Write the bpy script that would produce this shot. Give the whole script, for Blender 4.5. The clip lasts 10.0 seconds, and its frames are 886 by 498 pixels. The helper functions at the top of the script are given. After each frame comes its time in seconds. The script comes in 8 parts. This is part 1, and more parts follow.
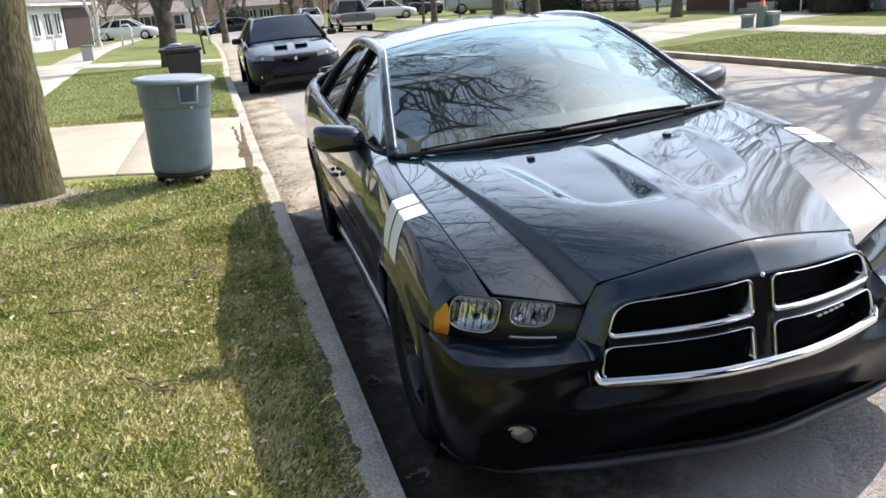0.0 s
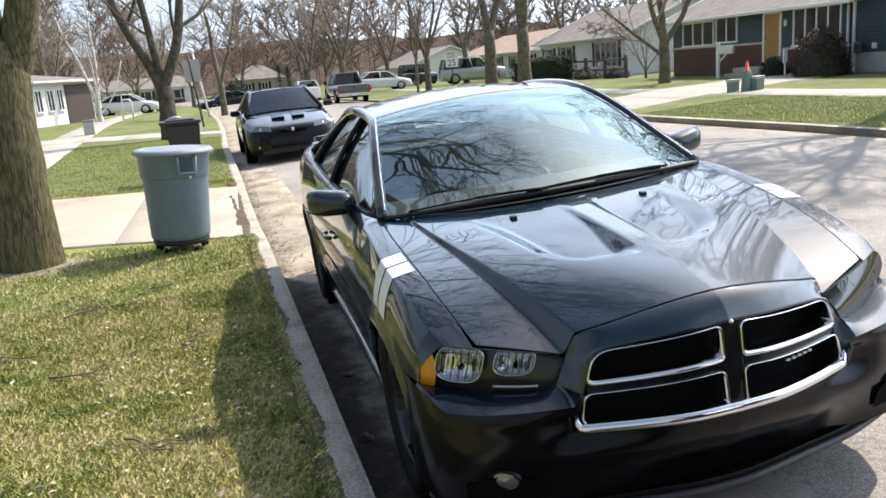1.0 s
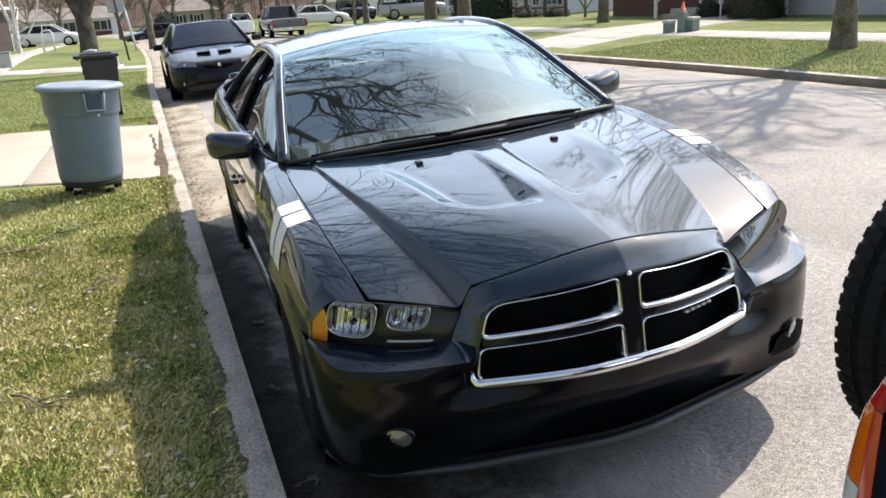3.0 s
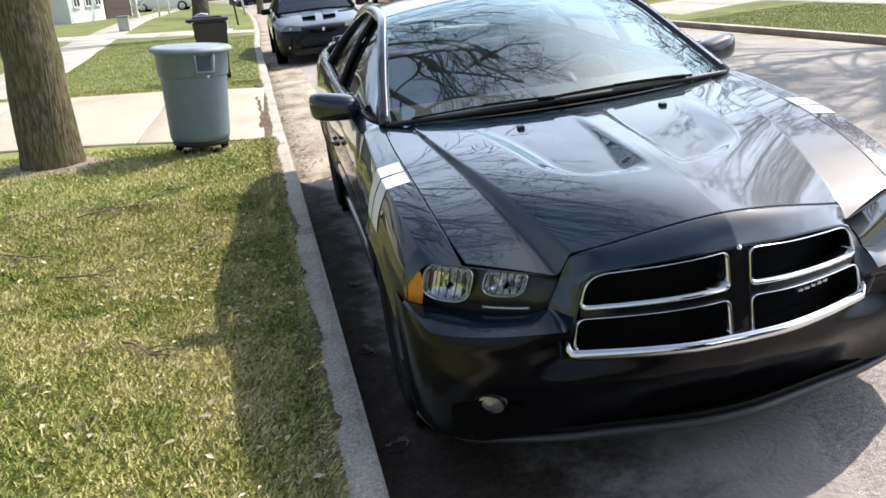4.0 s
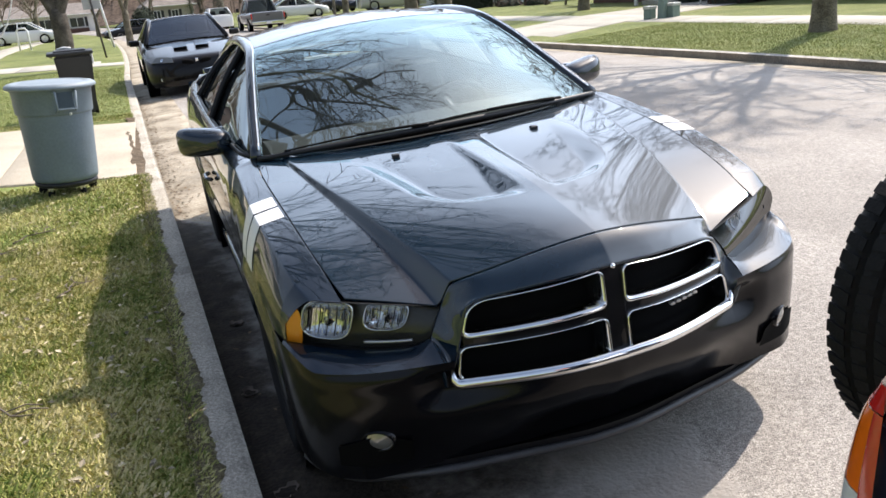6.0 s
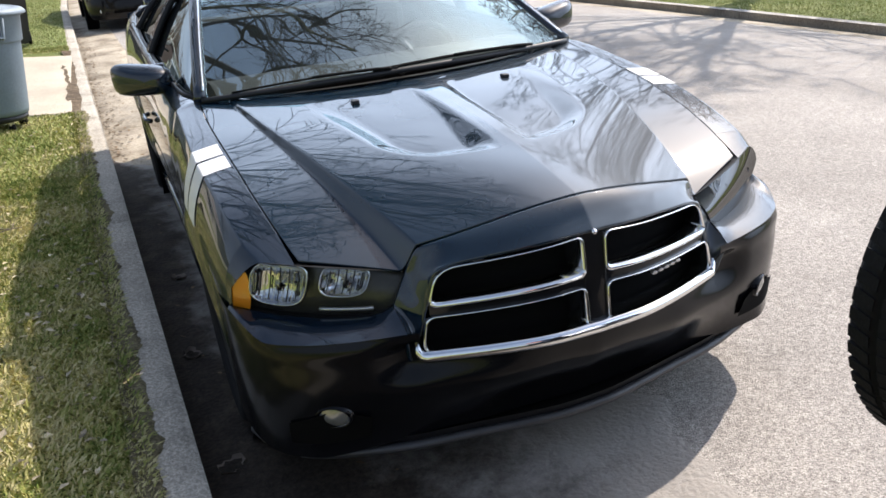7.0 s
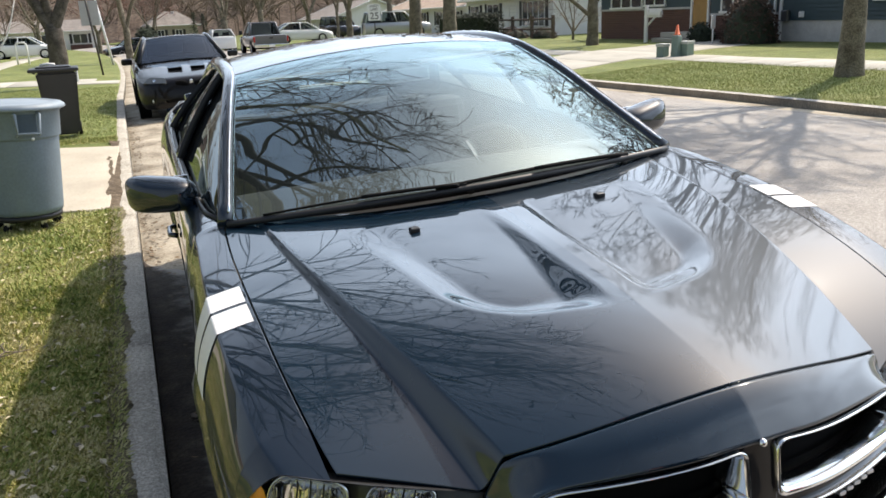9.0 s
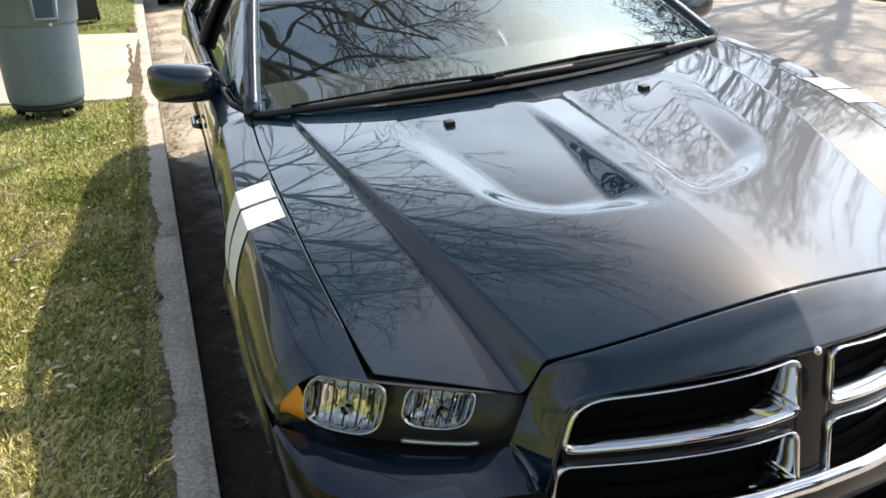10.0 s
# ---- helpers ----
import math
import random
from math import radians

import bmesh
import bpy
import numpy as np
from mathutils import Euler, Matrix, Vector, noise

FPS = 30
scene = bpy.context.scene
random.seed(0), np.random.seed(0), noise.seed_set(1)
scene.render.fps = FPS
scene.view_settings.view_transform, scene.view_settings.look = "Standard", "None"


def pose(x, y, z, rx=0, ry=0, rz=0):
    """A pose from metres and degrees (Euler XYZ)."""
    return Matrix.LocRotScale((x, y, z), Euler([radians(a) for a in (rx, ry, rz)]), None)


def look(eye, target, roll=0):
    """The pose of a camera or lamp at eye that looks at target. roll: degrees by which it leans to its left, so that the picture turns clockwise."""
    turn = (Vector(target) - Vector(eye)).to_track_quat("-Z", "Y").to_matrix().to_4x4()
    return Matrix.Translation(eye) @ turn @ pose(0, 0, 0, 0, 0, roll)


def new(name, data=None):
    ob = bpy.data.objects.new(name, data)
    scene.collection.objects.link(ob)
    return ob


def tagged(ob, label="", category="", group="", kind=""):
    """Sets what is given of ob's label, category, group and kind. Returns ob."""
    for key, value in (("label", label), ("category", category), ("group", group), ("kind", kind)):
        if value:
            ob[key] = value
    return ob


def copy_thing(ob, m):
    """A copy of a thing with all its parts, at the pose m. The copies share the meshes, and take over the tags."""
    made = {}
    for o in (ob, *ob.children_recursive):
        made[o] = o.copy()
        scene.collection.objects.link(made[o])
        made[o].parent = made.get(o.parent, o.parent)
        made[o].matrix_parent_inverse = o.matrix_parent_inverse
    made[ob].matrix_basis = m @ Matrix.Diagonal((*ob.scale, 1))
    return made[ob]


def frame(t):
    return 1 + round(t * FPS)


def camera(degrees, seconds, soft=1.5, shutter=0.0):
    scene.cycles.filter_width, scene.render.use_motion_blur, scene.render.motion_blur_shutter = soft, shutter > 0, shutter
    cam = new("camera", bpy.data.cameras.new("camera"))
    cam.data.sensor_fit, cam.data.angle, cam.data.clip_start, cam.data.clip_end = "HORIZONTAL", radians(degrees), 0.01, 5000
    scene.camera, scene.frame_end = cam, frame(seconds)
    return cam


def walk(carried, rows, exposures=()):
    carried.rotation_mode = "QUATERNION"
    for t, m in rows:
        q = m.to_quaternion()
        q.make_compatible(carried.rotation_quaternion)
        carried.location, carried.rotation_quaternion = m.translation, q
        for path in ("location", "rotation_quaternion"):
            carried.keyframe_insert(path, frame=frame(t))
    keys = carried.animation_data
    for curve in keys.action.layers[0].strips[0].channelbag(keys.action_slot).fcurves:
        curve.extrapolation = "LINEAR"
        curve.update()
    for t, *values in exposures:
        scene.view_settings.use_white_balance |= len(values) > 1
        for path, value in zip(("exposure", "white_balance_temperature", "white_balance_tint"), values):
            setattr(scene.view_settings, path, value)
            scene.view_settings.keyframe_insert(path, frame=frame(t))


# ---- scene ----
# ================= camera and walk =================
cam = camera(57.6, 10.0, soft=1.6)
PATH = [
    (0, (-1.459, -1.903, 1.710), (-1.013, -0.050, 1.104), -3.6),
    (0.5, (-1.453, -1.993, 1.722), (-1.102, -0.073, 1.285), -6.0),
    (1, (-1.450, -2.051, 1.710), (-0.979, -0.160, 1.261), -4.5),
    (1.5, (-1.359, -2.014, 1.708), (-0.855, -0.149, 1.190), -3.6),
    (2, (-1.320, -1.993, 1.702), (-0.797, -0.135, 1.177), -3.3),
    (3.3, (-1.257, -1.965, 1.696), (-0.662, -0.157, 1.083), -3.5),
    (3.5, (-1.256, -1.969, 1.687), (-0.737, -0.126, 1.108), -3.1),
    (4, (-1.269, -1.931, 1.677), (-0.916, -0.077, 1.014), -3.7),
    (4.5, (-1.304, -1.867, 1.676), (-0.797, -0.051, 1.008), -5.6),
    (5, (-1.290, -1.843, 1.684), (-0.657, -0.053, 1.055), -5.3),
    (6.3, (-1.203, -1.902, 1.683), (-0.586, -0.105, 1.058), -4.3),
    (6.5, (-1.206, -1.862, 1.674), (-0.542, -0.085, 1.040), -3.2),
    (7, (-1.177, -1.663, 1.646), (-0.466, 0.048, 0.892), -2.0),
    (7.5, (-1.112, -1.504, 1.630), (-0.493, 0.223, 0.833), -4.5),
    (8, (-0.971, -1.336, 1.617), (-0.510, 0.444, 0.830), -4.0),
    (8.5, (-0.932, -1.207, 1.627), (-0.424, 0.600, 0.938), -3.6),
    (9, (-1.011, -1.012, 1.644), (-0.372, 0.799, 1.084), -2.3),
    (9.5, (-1.091, -0.902, 1.629), (-0.441, 0.891, 1.026), -1.1),
    (10, (-1.023, -0.928, 1.627), (-0.472, 0.817, 0.822), -2.3),
]
walk(cam, [(t, look(eye, target, roll)) for t, eye, target, roll in PATH],
     exposures=[(0.0, 0.54, 6720, 13), (0.5, 0.64, 6800, 13), (1.0, 0.54, 6800, 13), (2.0, 0.52, 6820, 13), (4.5, 0.6, 6800, 13), (5.0, 0.62, 6800, 13), (6.5, 0.5, 6780, 14), (7.2, 0.56, 6740, 14), (8.0, 0.84, 6800, 14), (8.5, 0.66, 6900, 13), (9.0, 0.4, 7080, 12), (9.5, 0.38, 7100, 12), (10.0, 0.7, 7250, 12)])

# ================= sky, sun =================
SUN_DIR = Vector((0.76, 0.42, 1.0)).normalized()
sun_el = math.asin(SUN_DIR.z)
sun_az = math.atan2(SUN_DIR.x, SUN_DIR.y)
world = bpy.data.worlds.new("sky")
scene.world = world
world.use_nodes = True
wn, wl = world.node_tree.nodes, world.node_tree.links
wn.clear()
sky = wn.new("ShaderNodeTexSky")
sky.sky_type = "NISHITA"
sky.sun_disc = False
sky.sun_elevation = sun_el
sky.sun_rotation = sun_az
sky.air_density, sky.dust_density, sky.ozone_density = 1.0, 2.6, 2.2
# broken thin cloud
wtc = wn.new("ShaderNodeTexCoord")
wmap = wn.new("ShaderNodeMapping")
wmap.inputs["Scale"].default_value = (1.0, 1.0, 2.6)
cloud = wn.new("ShaderNodeTexNoise")
cloud.inputs["Scale"].default_value = 2.4
cloud.inputs["Detail"].default_value = 7
cloud.inputs["Roughness"].default_value = 0.58
ramp = wn.new("ShaderNodeValToRGB")
ramp.color_ramp.elements[0].position, ramp.color_ramp.elements[1].position = 0.34, 0.60
ramp.color_ramp.elements[0].color = (0.36, 0.36, 0.36, 1)
ramp.color_ramp.elements[1].color = (0.8, 0.8, 0.8, 1)
wmix = wn.new("ShaderNodeMixRGB")
bg = wn.new("ShaderNodeBackground")
bg.inputs["Strength"].default_value = 0.115
wout = wn.new("ShaderNodeOutputWorld")
wl.new(wtc.outputs["Generated"], wmap.inputs["Vector"])
wl.new(wmap.outputs[0], cloud.inputs["Vector"])
wl.new(cloud.outputs["Fac"], ramp.inputs["Fac"])
# cloud thickens towards the horizon, the zenith stays blue
wsep = wn.new("ShaderNodeSeparateXYZ")
wl.new(wtc.outputs["Generated"], wsep.inputs[0])
wlow = wn.new("ShaderNodeMapRange")
wlow.interpolation_type = "SMOOTHSTEP"
wlow.inputs["From Min"].default_value, wlow.inputs["From Max"].default_value = 0.50, 0.84
wlow.inputs["To Min"].default_value, wlow.inputs["To Max"].default_value = 1.0, 0.06
wl.new(wsep.outputs[2], wlow.inputs["Value"])
wmul = wn.new("ShaderNodeMath")
wmul.operation = "MULTIPLY"
wl.new(ramp.outputs[0], wmul.inputs[0])
wl.new(wlow.outputs[0], wmul.inputs[1])
wl.new(wmul.outputs[0], wmix.inputs["Fac"])
wl.new(sky.outputs[0], wmix.inputs["Color1"])
# thin cloud scatters forwards: brighter towards the sun, greyer away from it
wdot = wn.new("ShaderNodeVectorMath")
wdot.operation = "DOT_PRODUCT"
wdot.inputs[1].default_value = SUN_DIR
wl.new(wtc.outputs["Generated"], wdot.inputs[0])
wfwd = wn.new("ShaderNodeMapRange")
wfwd.interpolation_type = "SMOOTHSTEP"
wfwd.inputs["From Min"].default_value, wfwd.inputs["From Max"].default_value = 0.05, 1.0
wfwd.inputs["To Min"].default_value, wfwd.inputs["To Max"].default_value = 0.30, 2.1
wl.new(wdot.outputs["Value"], wfwd.inputs["Value"])
wcol = wn.new("ShaderNodeVectorMath")
wcol.operation = "SCALE"
wcol.inputs[0].default_value = (10.0, 12.5, 16.0)
wl.new(wfwd.outputs[0], wcol.inputs["Scale"])
wl.new(wcol.outputs[0], wmix.inputs["Color2"])
wl.new(wmix.outputs[0], bg.inputs["Color"])
wl.new(bg.outputs[0], wout.inputs[0])
sun = new("sun", bpy.data.lights.new("sun", "SUN"))
sun.data.energy, sun.data.angle, sun.data.color = 4.4, radians(0.53), (1.0, 0.95, 0.88)
sun.matrix_world = look(SUN_DIR * 60, (0, 0, 0))

# ================= materials =================


def material(name):
    m = bpy.data.materials.new(name)
    m.use_nodes = True
    return m, m.node_tree.nodes, m.node_tree.links, m.node_tree.nodes["Principled BSDF"]


def plain(name, color, rough=0.5, metal=0.0, vary=0.12, scale=8.0, bump=0.0, bump_scale=60.0, coat=0.0, coat_rough=0.03, spec=0.5, island=0.0):
    """A surface with grain at two scales, and optional relief."""
    m, n, l, b = material(name)
    tc = n.new("ShaderNodeTexCoord")
    a = n.new("ShaderNodeTexNoise")
    a.inputs["Scale"].default_value, a.inputs["Detail"].default_value = scale, 5
    c = n.new("ShaderNodeTexNoise")
    c.inputs["Scale"].default_value, c.inputs["Detail"].default_value = scale * 9, 3
    add = n.new("ShaderNodeMath")
    add.operation = "ADD"
    mr = n.new("ShaderNodeMapRange")
    mr.inputs["From Min"].default_value, mr.inputs["From Max"].default_value = 0.6, 1.4
    mr.inputs["To Min"].default_value, mr.inputs["To Max"].default_value = 1 - vary, 1 + vary
    l.new(tc.outputs["Object"], a.inputs["Vector"])
    l.new(tc.outputs["Object"], c.inputs["Vector"])
    l.new(a.outputs["Fac"], add.inputs[0])
    l.new(c.outputs["Fac"], add.inputs[1])
    l.new(add.outputs[0], mr.inputs["Value"])
    mul = n.new("ShaderNodeVectorMath")
    mul.operation = "SCALE"
    mul.inputs[0].default_value = color[:3]
    if island:
        g = n.new("ShaderNodeNewGeometry")
        mi = n.new("ShaderNodeMapRange")
        mi.inputs["To Min"].default_value, mi.inputs["To Max"].default_value = 1 - island, 1 + island
        l.new(g.outputs["Random Per Island"], mi.inputs["Value"])
        mm = n.new("ShaderNodeMath")
        mm.operation = "MULTIPLY"
        l.new(mi.outputs[0], mm.inputs[0])
        l.new(mr.outputs[0], mm.inputs[1])
        l.new(mm.outputs[0], mul.inputs["Scale"])
    else:
        l.new(mr.outputs[0], mul.inputs["Scale"])
    l.new(mul.outputs[0], b.inputs["Base Color"])
    b.inputs["Roughness"].default_value, b.inputs["Metallic"].default_value = rough, metal
    b.inputs["Specular IOR Level"].default_value = spec
    b.inputs["Coat Weight"].default_value, b.inputs["Coat Roughness"].default_value = coat, coat_rough
    if bump:
        t = n.new("ShaderNodeTexNoise")
        t.inputs["Scale"].default_value, t.inputs["Detail"].default_value = bump_scale, 4
        bp = n.new("ShaderNodeBump")
        bp.inputs["Strength"].default_value, bp.inputs["Distance"].default_value = bump, 0.01
        l.new(tc.outputs["Object"], t.inputs["Vector"])
        l.new(t.outputs["Fac"], bp.inputs["Height"])
        l.new(bp.outputs[0], b.inputs["Normal"])
    return m


def blotched(name, stops, scale, detail_scale, rough=0.9, bump=0.4, bump_scale=90, fine=0.35, spec=0.3, speck=0.0):
    """A ground surface: colour stops over large blotches, grain over that."""
    m, n, l, b = material(name)
    g = n.new("ShaderNodeNewGeometry")
    a = n.new("ShaderNodeTexNoise")
    a.inputs["Scale"].default_value, a.inputs["Detail"].default_value, a.inputs["Roughness"].default_value = scale, 6, 0.65
    r = n.new("ShaderNodeValToRGB")
    while len(r.color_ramp.elements) < len(stops):
        r.color_ramp.elements.new(0.5)
    for e, (p, c) in zip(r.color_ramp.elements, stops):
        e.position, e.color = p, (*c, 1)
    d = n.new("ShaderNodeTexNoise")
    d.inputs["Scale"].default_value, d.inputs["Detail"].default_value = detail_scale, 4
    mr = n.new("ShaderNodeMapRange")
    mr.inputs["From Min"].default_value, mr.inputs["From Max"].default_value = 0.3, 0.7
    mr.inputs["To Min"].default_value, mr.inputs["To Max"].default_value = 1 - fine, 1 + fine
    mul = n.new("ShaderNodeVectorMath")
    mul.operation = "SCALE"
    l.new(g.outputs["Position"], a.inputs["Vector"])
    l.new(g.outputs["Position"], d.inputs["Vector"])
    l.new(a.outputs["Fac"], r.inputs["Fac"])
    l.new(d.outputs["Fac"], mr.inputs["Value"])
    l.new(r.outputs[0], mul.inputs[0])
    l.new(mr.outputs[0], mul.inputs["Scale"])
    out = mul.outputs[0]
    if speck:
        v = n.new("ShaderNodeTexVoronoi")
        v.inputs["Scale"].default_value = 210
        sr = n.new("ShaderNodeMapRange")
        sr.inputs["To Min"].default_value, sr.inputs["To Max"].default_value = 1 - speck, 1 + speck
        sm = n.new("ShaderNodeVectorMath")
        sm.operation = "SCALE"
        sx = n.new("ShaderNodeSeparateColor")
        l.new(g.outputs["Position"], v.inputs["Vector"])
        l.new(v.outputs["Color"], sx.inputs[0])
        l.new(sx.outputs[0], sr.inputs["Value"])
        l.new(out, sm.inputs[0])
        l.new(sr.outputs[0], sm.inputs["Scale"])
        out = sm.outputs[0]
    l.new(out, b.inputs["Base Color"])
    b.inputs["Roughness"].default_value = rough
    b.inputs["Specular IOR Level"].default_value = spec
    t = n.new("ShaderNodeTexNoise")
    t.inputs["Scale"].default_value, t.inputs["Detail"].default_value = bump_scale, 5
    bp = n.new("ShaderNodeBump")
    bp.inputs["Strength"].default_value, bp.inputs["Distance"].default_value = bump, 0.01
    l.new(g.outputs["Position"], t.inputs["Vector"])
    l.new(t.outputs["Fac"], bp.inputs["Height"])
    l.new(bp.outputs[0], b.inputs["Normal"])
    return m


def glass(name, tint=(0.75, 0.82, 0.82), rough=0.01, ior=1.5, dust=0.0, sheen=(1.0, 1.0, 1.0)):
    m = bpy.data.materials.new(name)
    m.use_nodes = True
    n, l = m.node_tree.nodes, m.node_tree.links
    n.clear()
    tr = n.new("ShaderNodeBsdfTransparent")
    tr.inputs[0].default_value = (*tint, 1)
    gl = n.new("ShaderNodeBsdfGlossy")
    gl.inputs["Roughness"].default_value = rough
    gl.inputs[0].default_value = (*sheen, 1)
    fr = n.new("ShaderNodeFresnel")
    fr.inputs[0].default_value = ior
    mx = n.new("ShaderNodeMixShader")
    o = n.new("ShaderNodeOutputMaterial")
    l.new(fr.outputs[0], mx.inputs[0])
    l.new(tr.outputs[0], mx.inputs[1])
    l.new(gl.outputs[0], mx.inputs[2])
    out = mx.outputs[0]
    if dust:
        # a thin uneven film of road dust
        tc = n.new("ShaderNodeTexCoord")
        no = n.new("ShaderNodeTexNoise")
        no.inputs["Scale"].default_value, no.inputs["Detail"].default_value = 2.5, 6
        mr = n.new("ShaderNodeMapRange")
        mr.inputs["From Min"].default_value, mr.inputs["From Max"].default_value = 0.3, 0.7
        mr.inputs["To Min"].default_value, mr.inputs["To Max"].default_value = dust * 0.7, dust * 1.3
        df = n.new("ShaderNodeBsdfDiffuse")
        df.inputs[0].default_value = (0.62, 0.74, 0.76, 1)
        m2 = n.new("ShaderNodeMixShader")
        l.new(tc.outputs["Object"], no.inputs["Vector"])
        l.new(no.outputs["Fac"], mr.inputs["Value"])
        l.new(mr.outputs[0], m2.inputs[0])
        l.new(out, m2.inputs[1])
        l.new(df.outputs[0], m2.inputs[2])
        out = m2.outputs[0]
    l.new(out, o.inputs[0])
    return m


GRASS_STOPS = [(0.30, (0.075, 0.105, 0.022)), (0.46, (0.13, 0.165, 0.04)), (0.58, (0.20, 0.21, 0.065)), (0.74, (0.30, 0.265, 0.11))]
M_LAWN = blotched("lawn", [(p, tuple(1.3 * v for v in c)) for p, c in GRASS_STOPS], 1.7, 45, bump=1.0, bump_scale=120, fine=0.45)
M_LAWN_FAR = blotched("far_lawn", [(0.3, (0.095, 0.12, 0.028)), (0.5, (0.15, 0.176, 0.047)), (0.7, (0.23, 0.228, 0.082))], 0.6, 70, bump=1.0, bump_scale=160, fine=0.6)
M_ASPHALT = blotched("asphalt", [(0.28, (0.245, 0.222, 0.197)), (0.5, (0.32, 0.293, 0.262)), (0.72, (0.39, 0.36, 0.325))], 0.55, 45, rough=0.85, bump=0.6, bump_scale=170, fine=0.2, speck=0.42)
M_PAN = blotched("gutter_concrete", [(0.32, (0.15, 0.118, 0.08)), (0.5, (0.36, 0.31, 0.235)), (0.72, (0.46, 0.405, 0.315))], 1.8, 50, rough=0.9, bump=0.4, fine=0.22, speck=0.15)
M_KERB = blotched("kerb_concrete", [(0.3, (0.28, 0.25, 0.20)), (0.5, (0.42, 0.38, 0.315)), (0.72, (0.49, 0.45, 0.375))], 3.0, 60, rough=0.9, bump=0.6, fine=0.25, speck=0.3)
M_KERB_FAR = blotched("kerb_concrete_dirty", [(0.3, (0.29, 0.27, 0.24)), (0.5, (0.41, 0.385, 0.35)), (0.72, (0.5, 0.47, 0.43))], 2.0, 40, rough=0.9, bump=0.6, fine=0.25)
M_DRIVE = blotched("driveway_concrete", [(0.3, (0.35, 0.305, 0.235)), (0.5, (0.42, 0.37, 0.29)), (0.72, (0.47, 0.42, 0.335))], 0.9, 50, rough=0.9, bump=0.3, fine=0.12, speck=0.1)
M_WALK = blotched("walk_concrete", [(0.3, (0.33, 0.31, 0.262)), (0.5, (0.41, 0.387, 0.33)), (0.72, (0.46, 0.437, 0.375))], 0.8, 40, rough=0.9, bump=0.3, fine=0.12)
M_SOIL = blotched("soil", [(0.3, (0.05, 0.035, 0.022)), (0.5, (0.11, 0.08, 0.05)), (0.75, (0.2, 0.15, 0.1))], 9, 70, rough=1, bump=1.0, bump_scale=60, fine=0.4)
M_LITTER = plain("leaf_litter", (0.13, 0.085, 0.045), 0.9, vary=0.3, island=0.5)


def car_paint(name, color, flake=0.0, rough=0.38, haze=0.02, half=False, coat_ior=1.55):
    m, n, l, b = material(name)
    tc = n.new("ShaderNodeTexCoord")
    d = n.new("ShaderNodeTexNoise")
    d.inputs["Scale"].default_value, d.inputs["Detail"].default_value = 5, 7
    r = n.new("ShaderNodeMapRange")
    r.inputs["From Min"].default_value, r.inputs["From Max"].default_value = 0.35, 0.75
    r.inputs["To Min"].default_value, r.inputs["To Max"].default_value = 0.0, haze
    mix = n.new("ShaderNodeMixRGB")
    mix.inputs["Color1"].default_value = (*color, 1)
    mix.inputs["Color2"].default_value = (0.24, 0.26, 0.30, 1)
    l.new(tc.outputs["Object"], d.inputs["Vector"])
    l.new(d.outputs["Fac"], r.inputs["Value"])
    l.new(r.outputs[0], mix.inputs["Fac"])
    out = mix.outputs[0]
    b.inputs["Roughness"].default_value = rough
    b.inputs["Metallic"].default_value = flake
    if half:
        # one half left hazed by fine swirls, the other polished up to a taped centre line
        sp = n.new("ShaderNodeSeparateXYZ")
        l.new(tc.outputs["Object"], sp.inputs[0])
        edge = n.new("ShaderNodeMapRange")
        edge.inputs["From Min"].default_value, edge.inputs["From Max"].default_value = -0.004, 0.004
        l.new(sp.outputs[0], edge.inputs["Value"])
        back = n.new("ShaderNodeMapRange")
        back.interpolation_type = "SMOOTHSTEP"
        back.inputs["From Min"].default_value, back.inputs["From Max"].default_value = 0.50, 0.95
        back.inputs["To Min"].default_value, back.inputs["To Max"].default_value = 1.0, 0.25
        l.new(sp.outputs[1], back.inputs["Value"])
        mu = n.new("ShaderNodeMath")
        mu.operation = "MULTIPLY"
        l.new(edge.outputs[0], mu.inputs[0])
        l.new(back.outputs[0], mu.inputs[1])
        mx = n.new("ShaderNodeMixRGB")
        mx.inputs["Color2"].default_value = (0.07, 0.08, 0.09, 1)
        l.new(mu.outputs[0], mx.inputs["Fac"])
        l.new(out, mx.inputs["Color1"])
        out = mx.outputs[0]
        sv = n.new("ShaderNodeMapRange")
        sv.inputs["To Min"].default_value, sv.inputs["To Max"].default_value = 0.08, 0.045
        l.new(mu.outputs[0], sv.inputs["Value"])
        l.new(sv.outputs[0], b.inputs["Specular IOR Level"])
        rv = n.new("ShaderNodeMapRange")
        rv.inputs["To Min"].default_value, rv.inputs["To Max"].default_value = rough, 0.44
        l.new(mu.outputs[0], rv.inputs["Value"])
        l.new(rv.outputs[0], b.inputs["Roughness"])
        cr = n.new("ShaderNodeMapRange")
        cr.inputs["To Min"].default_value, cr.inputs["To Max"].default_value = 0.012, 0.05
        l.new(mu.outputs[0], cr.inputs["Value"])
        l.new(cr.outputs[0], b.inputs["Coat Roughness"])
    l.new(out, b.inputs["Base Color"])
    b.inputs["Coat Weight"].default_value = 1.0
    if not half:
        b.inputs["Coat Roughness"].default_value = 0.025
    b.inputs["Coat IOR"].default_value = coat_ior
    b.inputs["Specular IOR Level"].default_value = 0.08
    return m


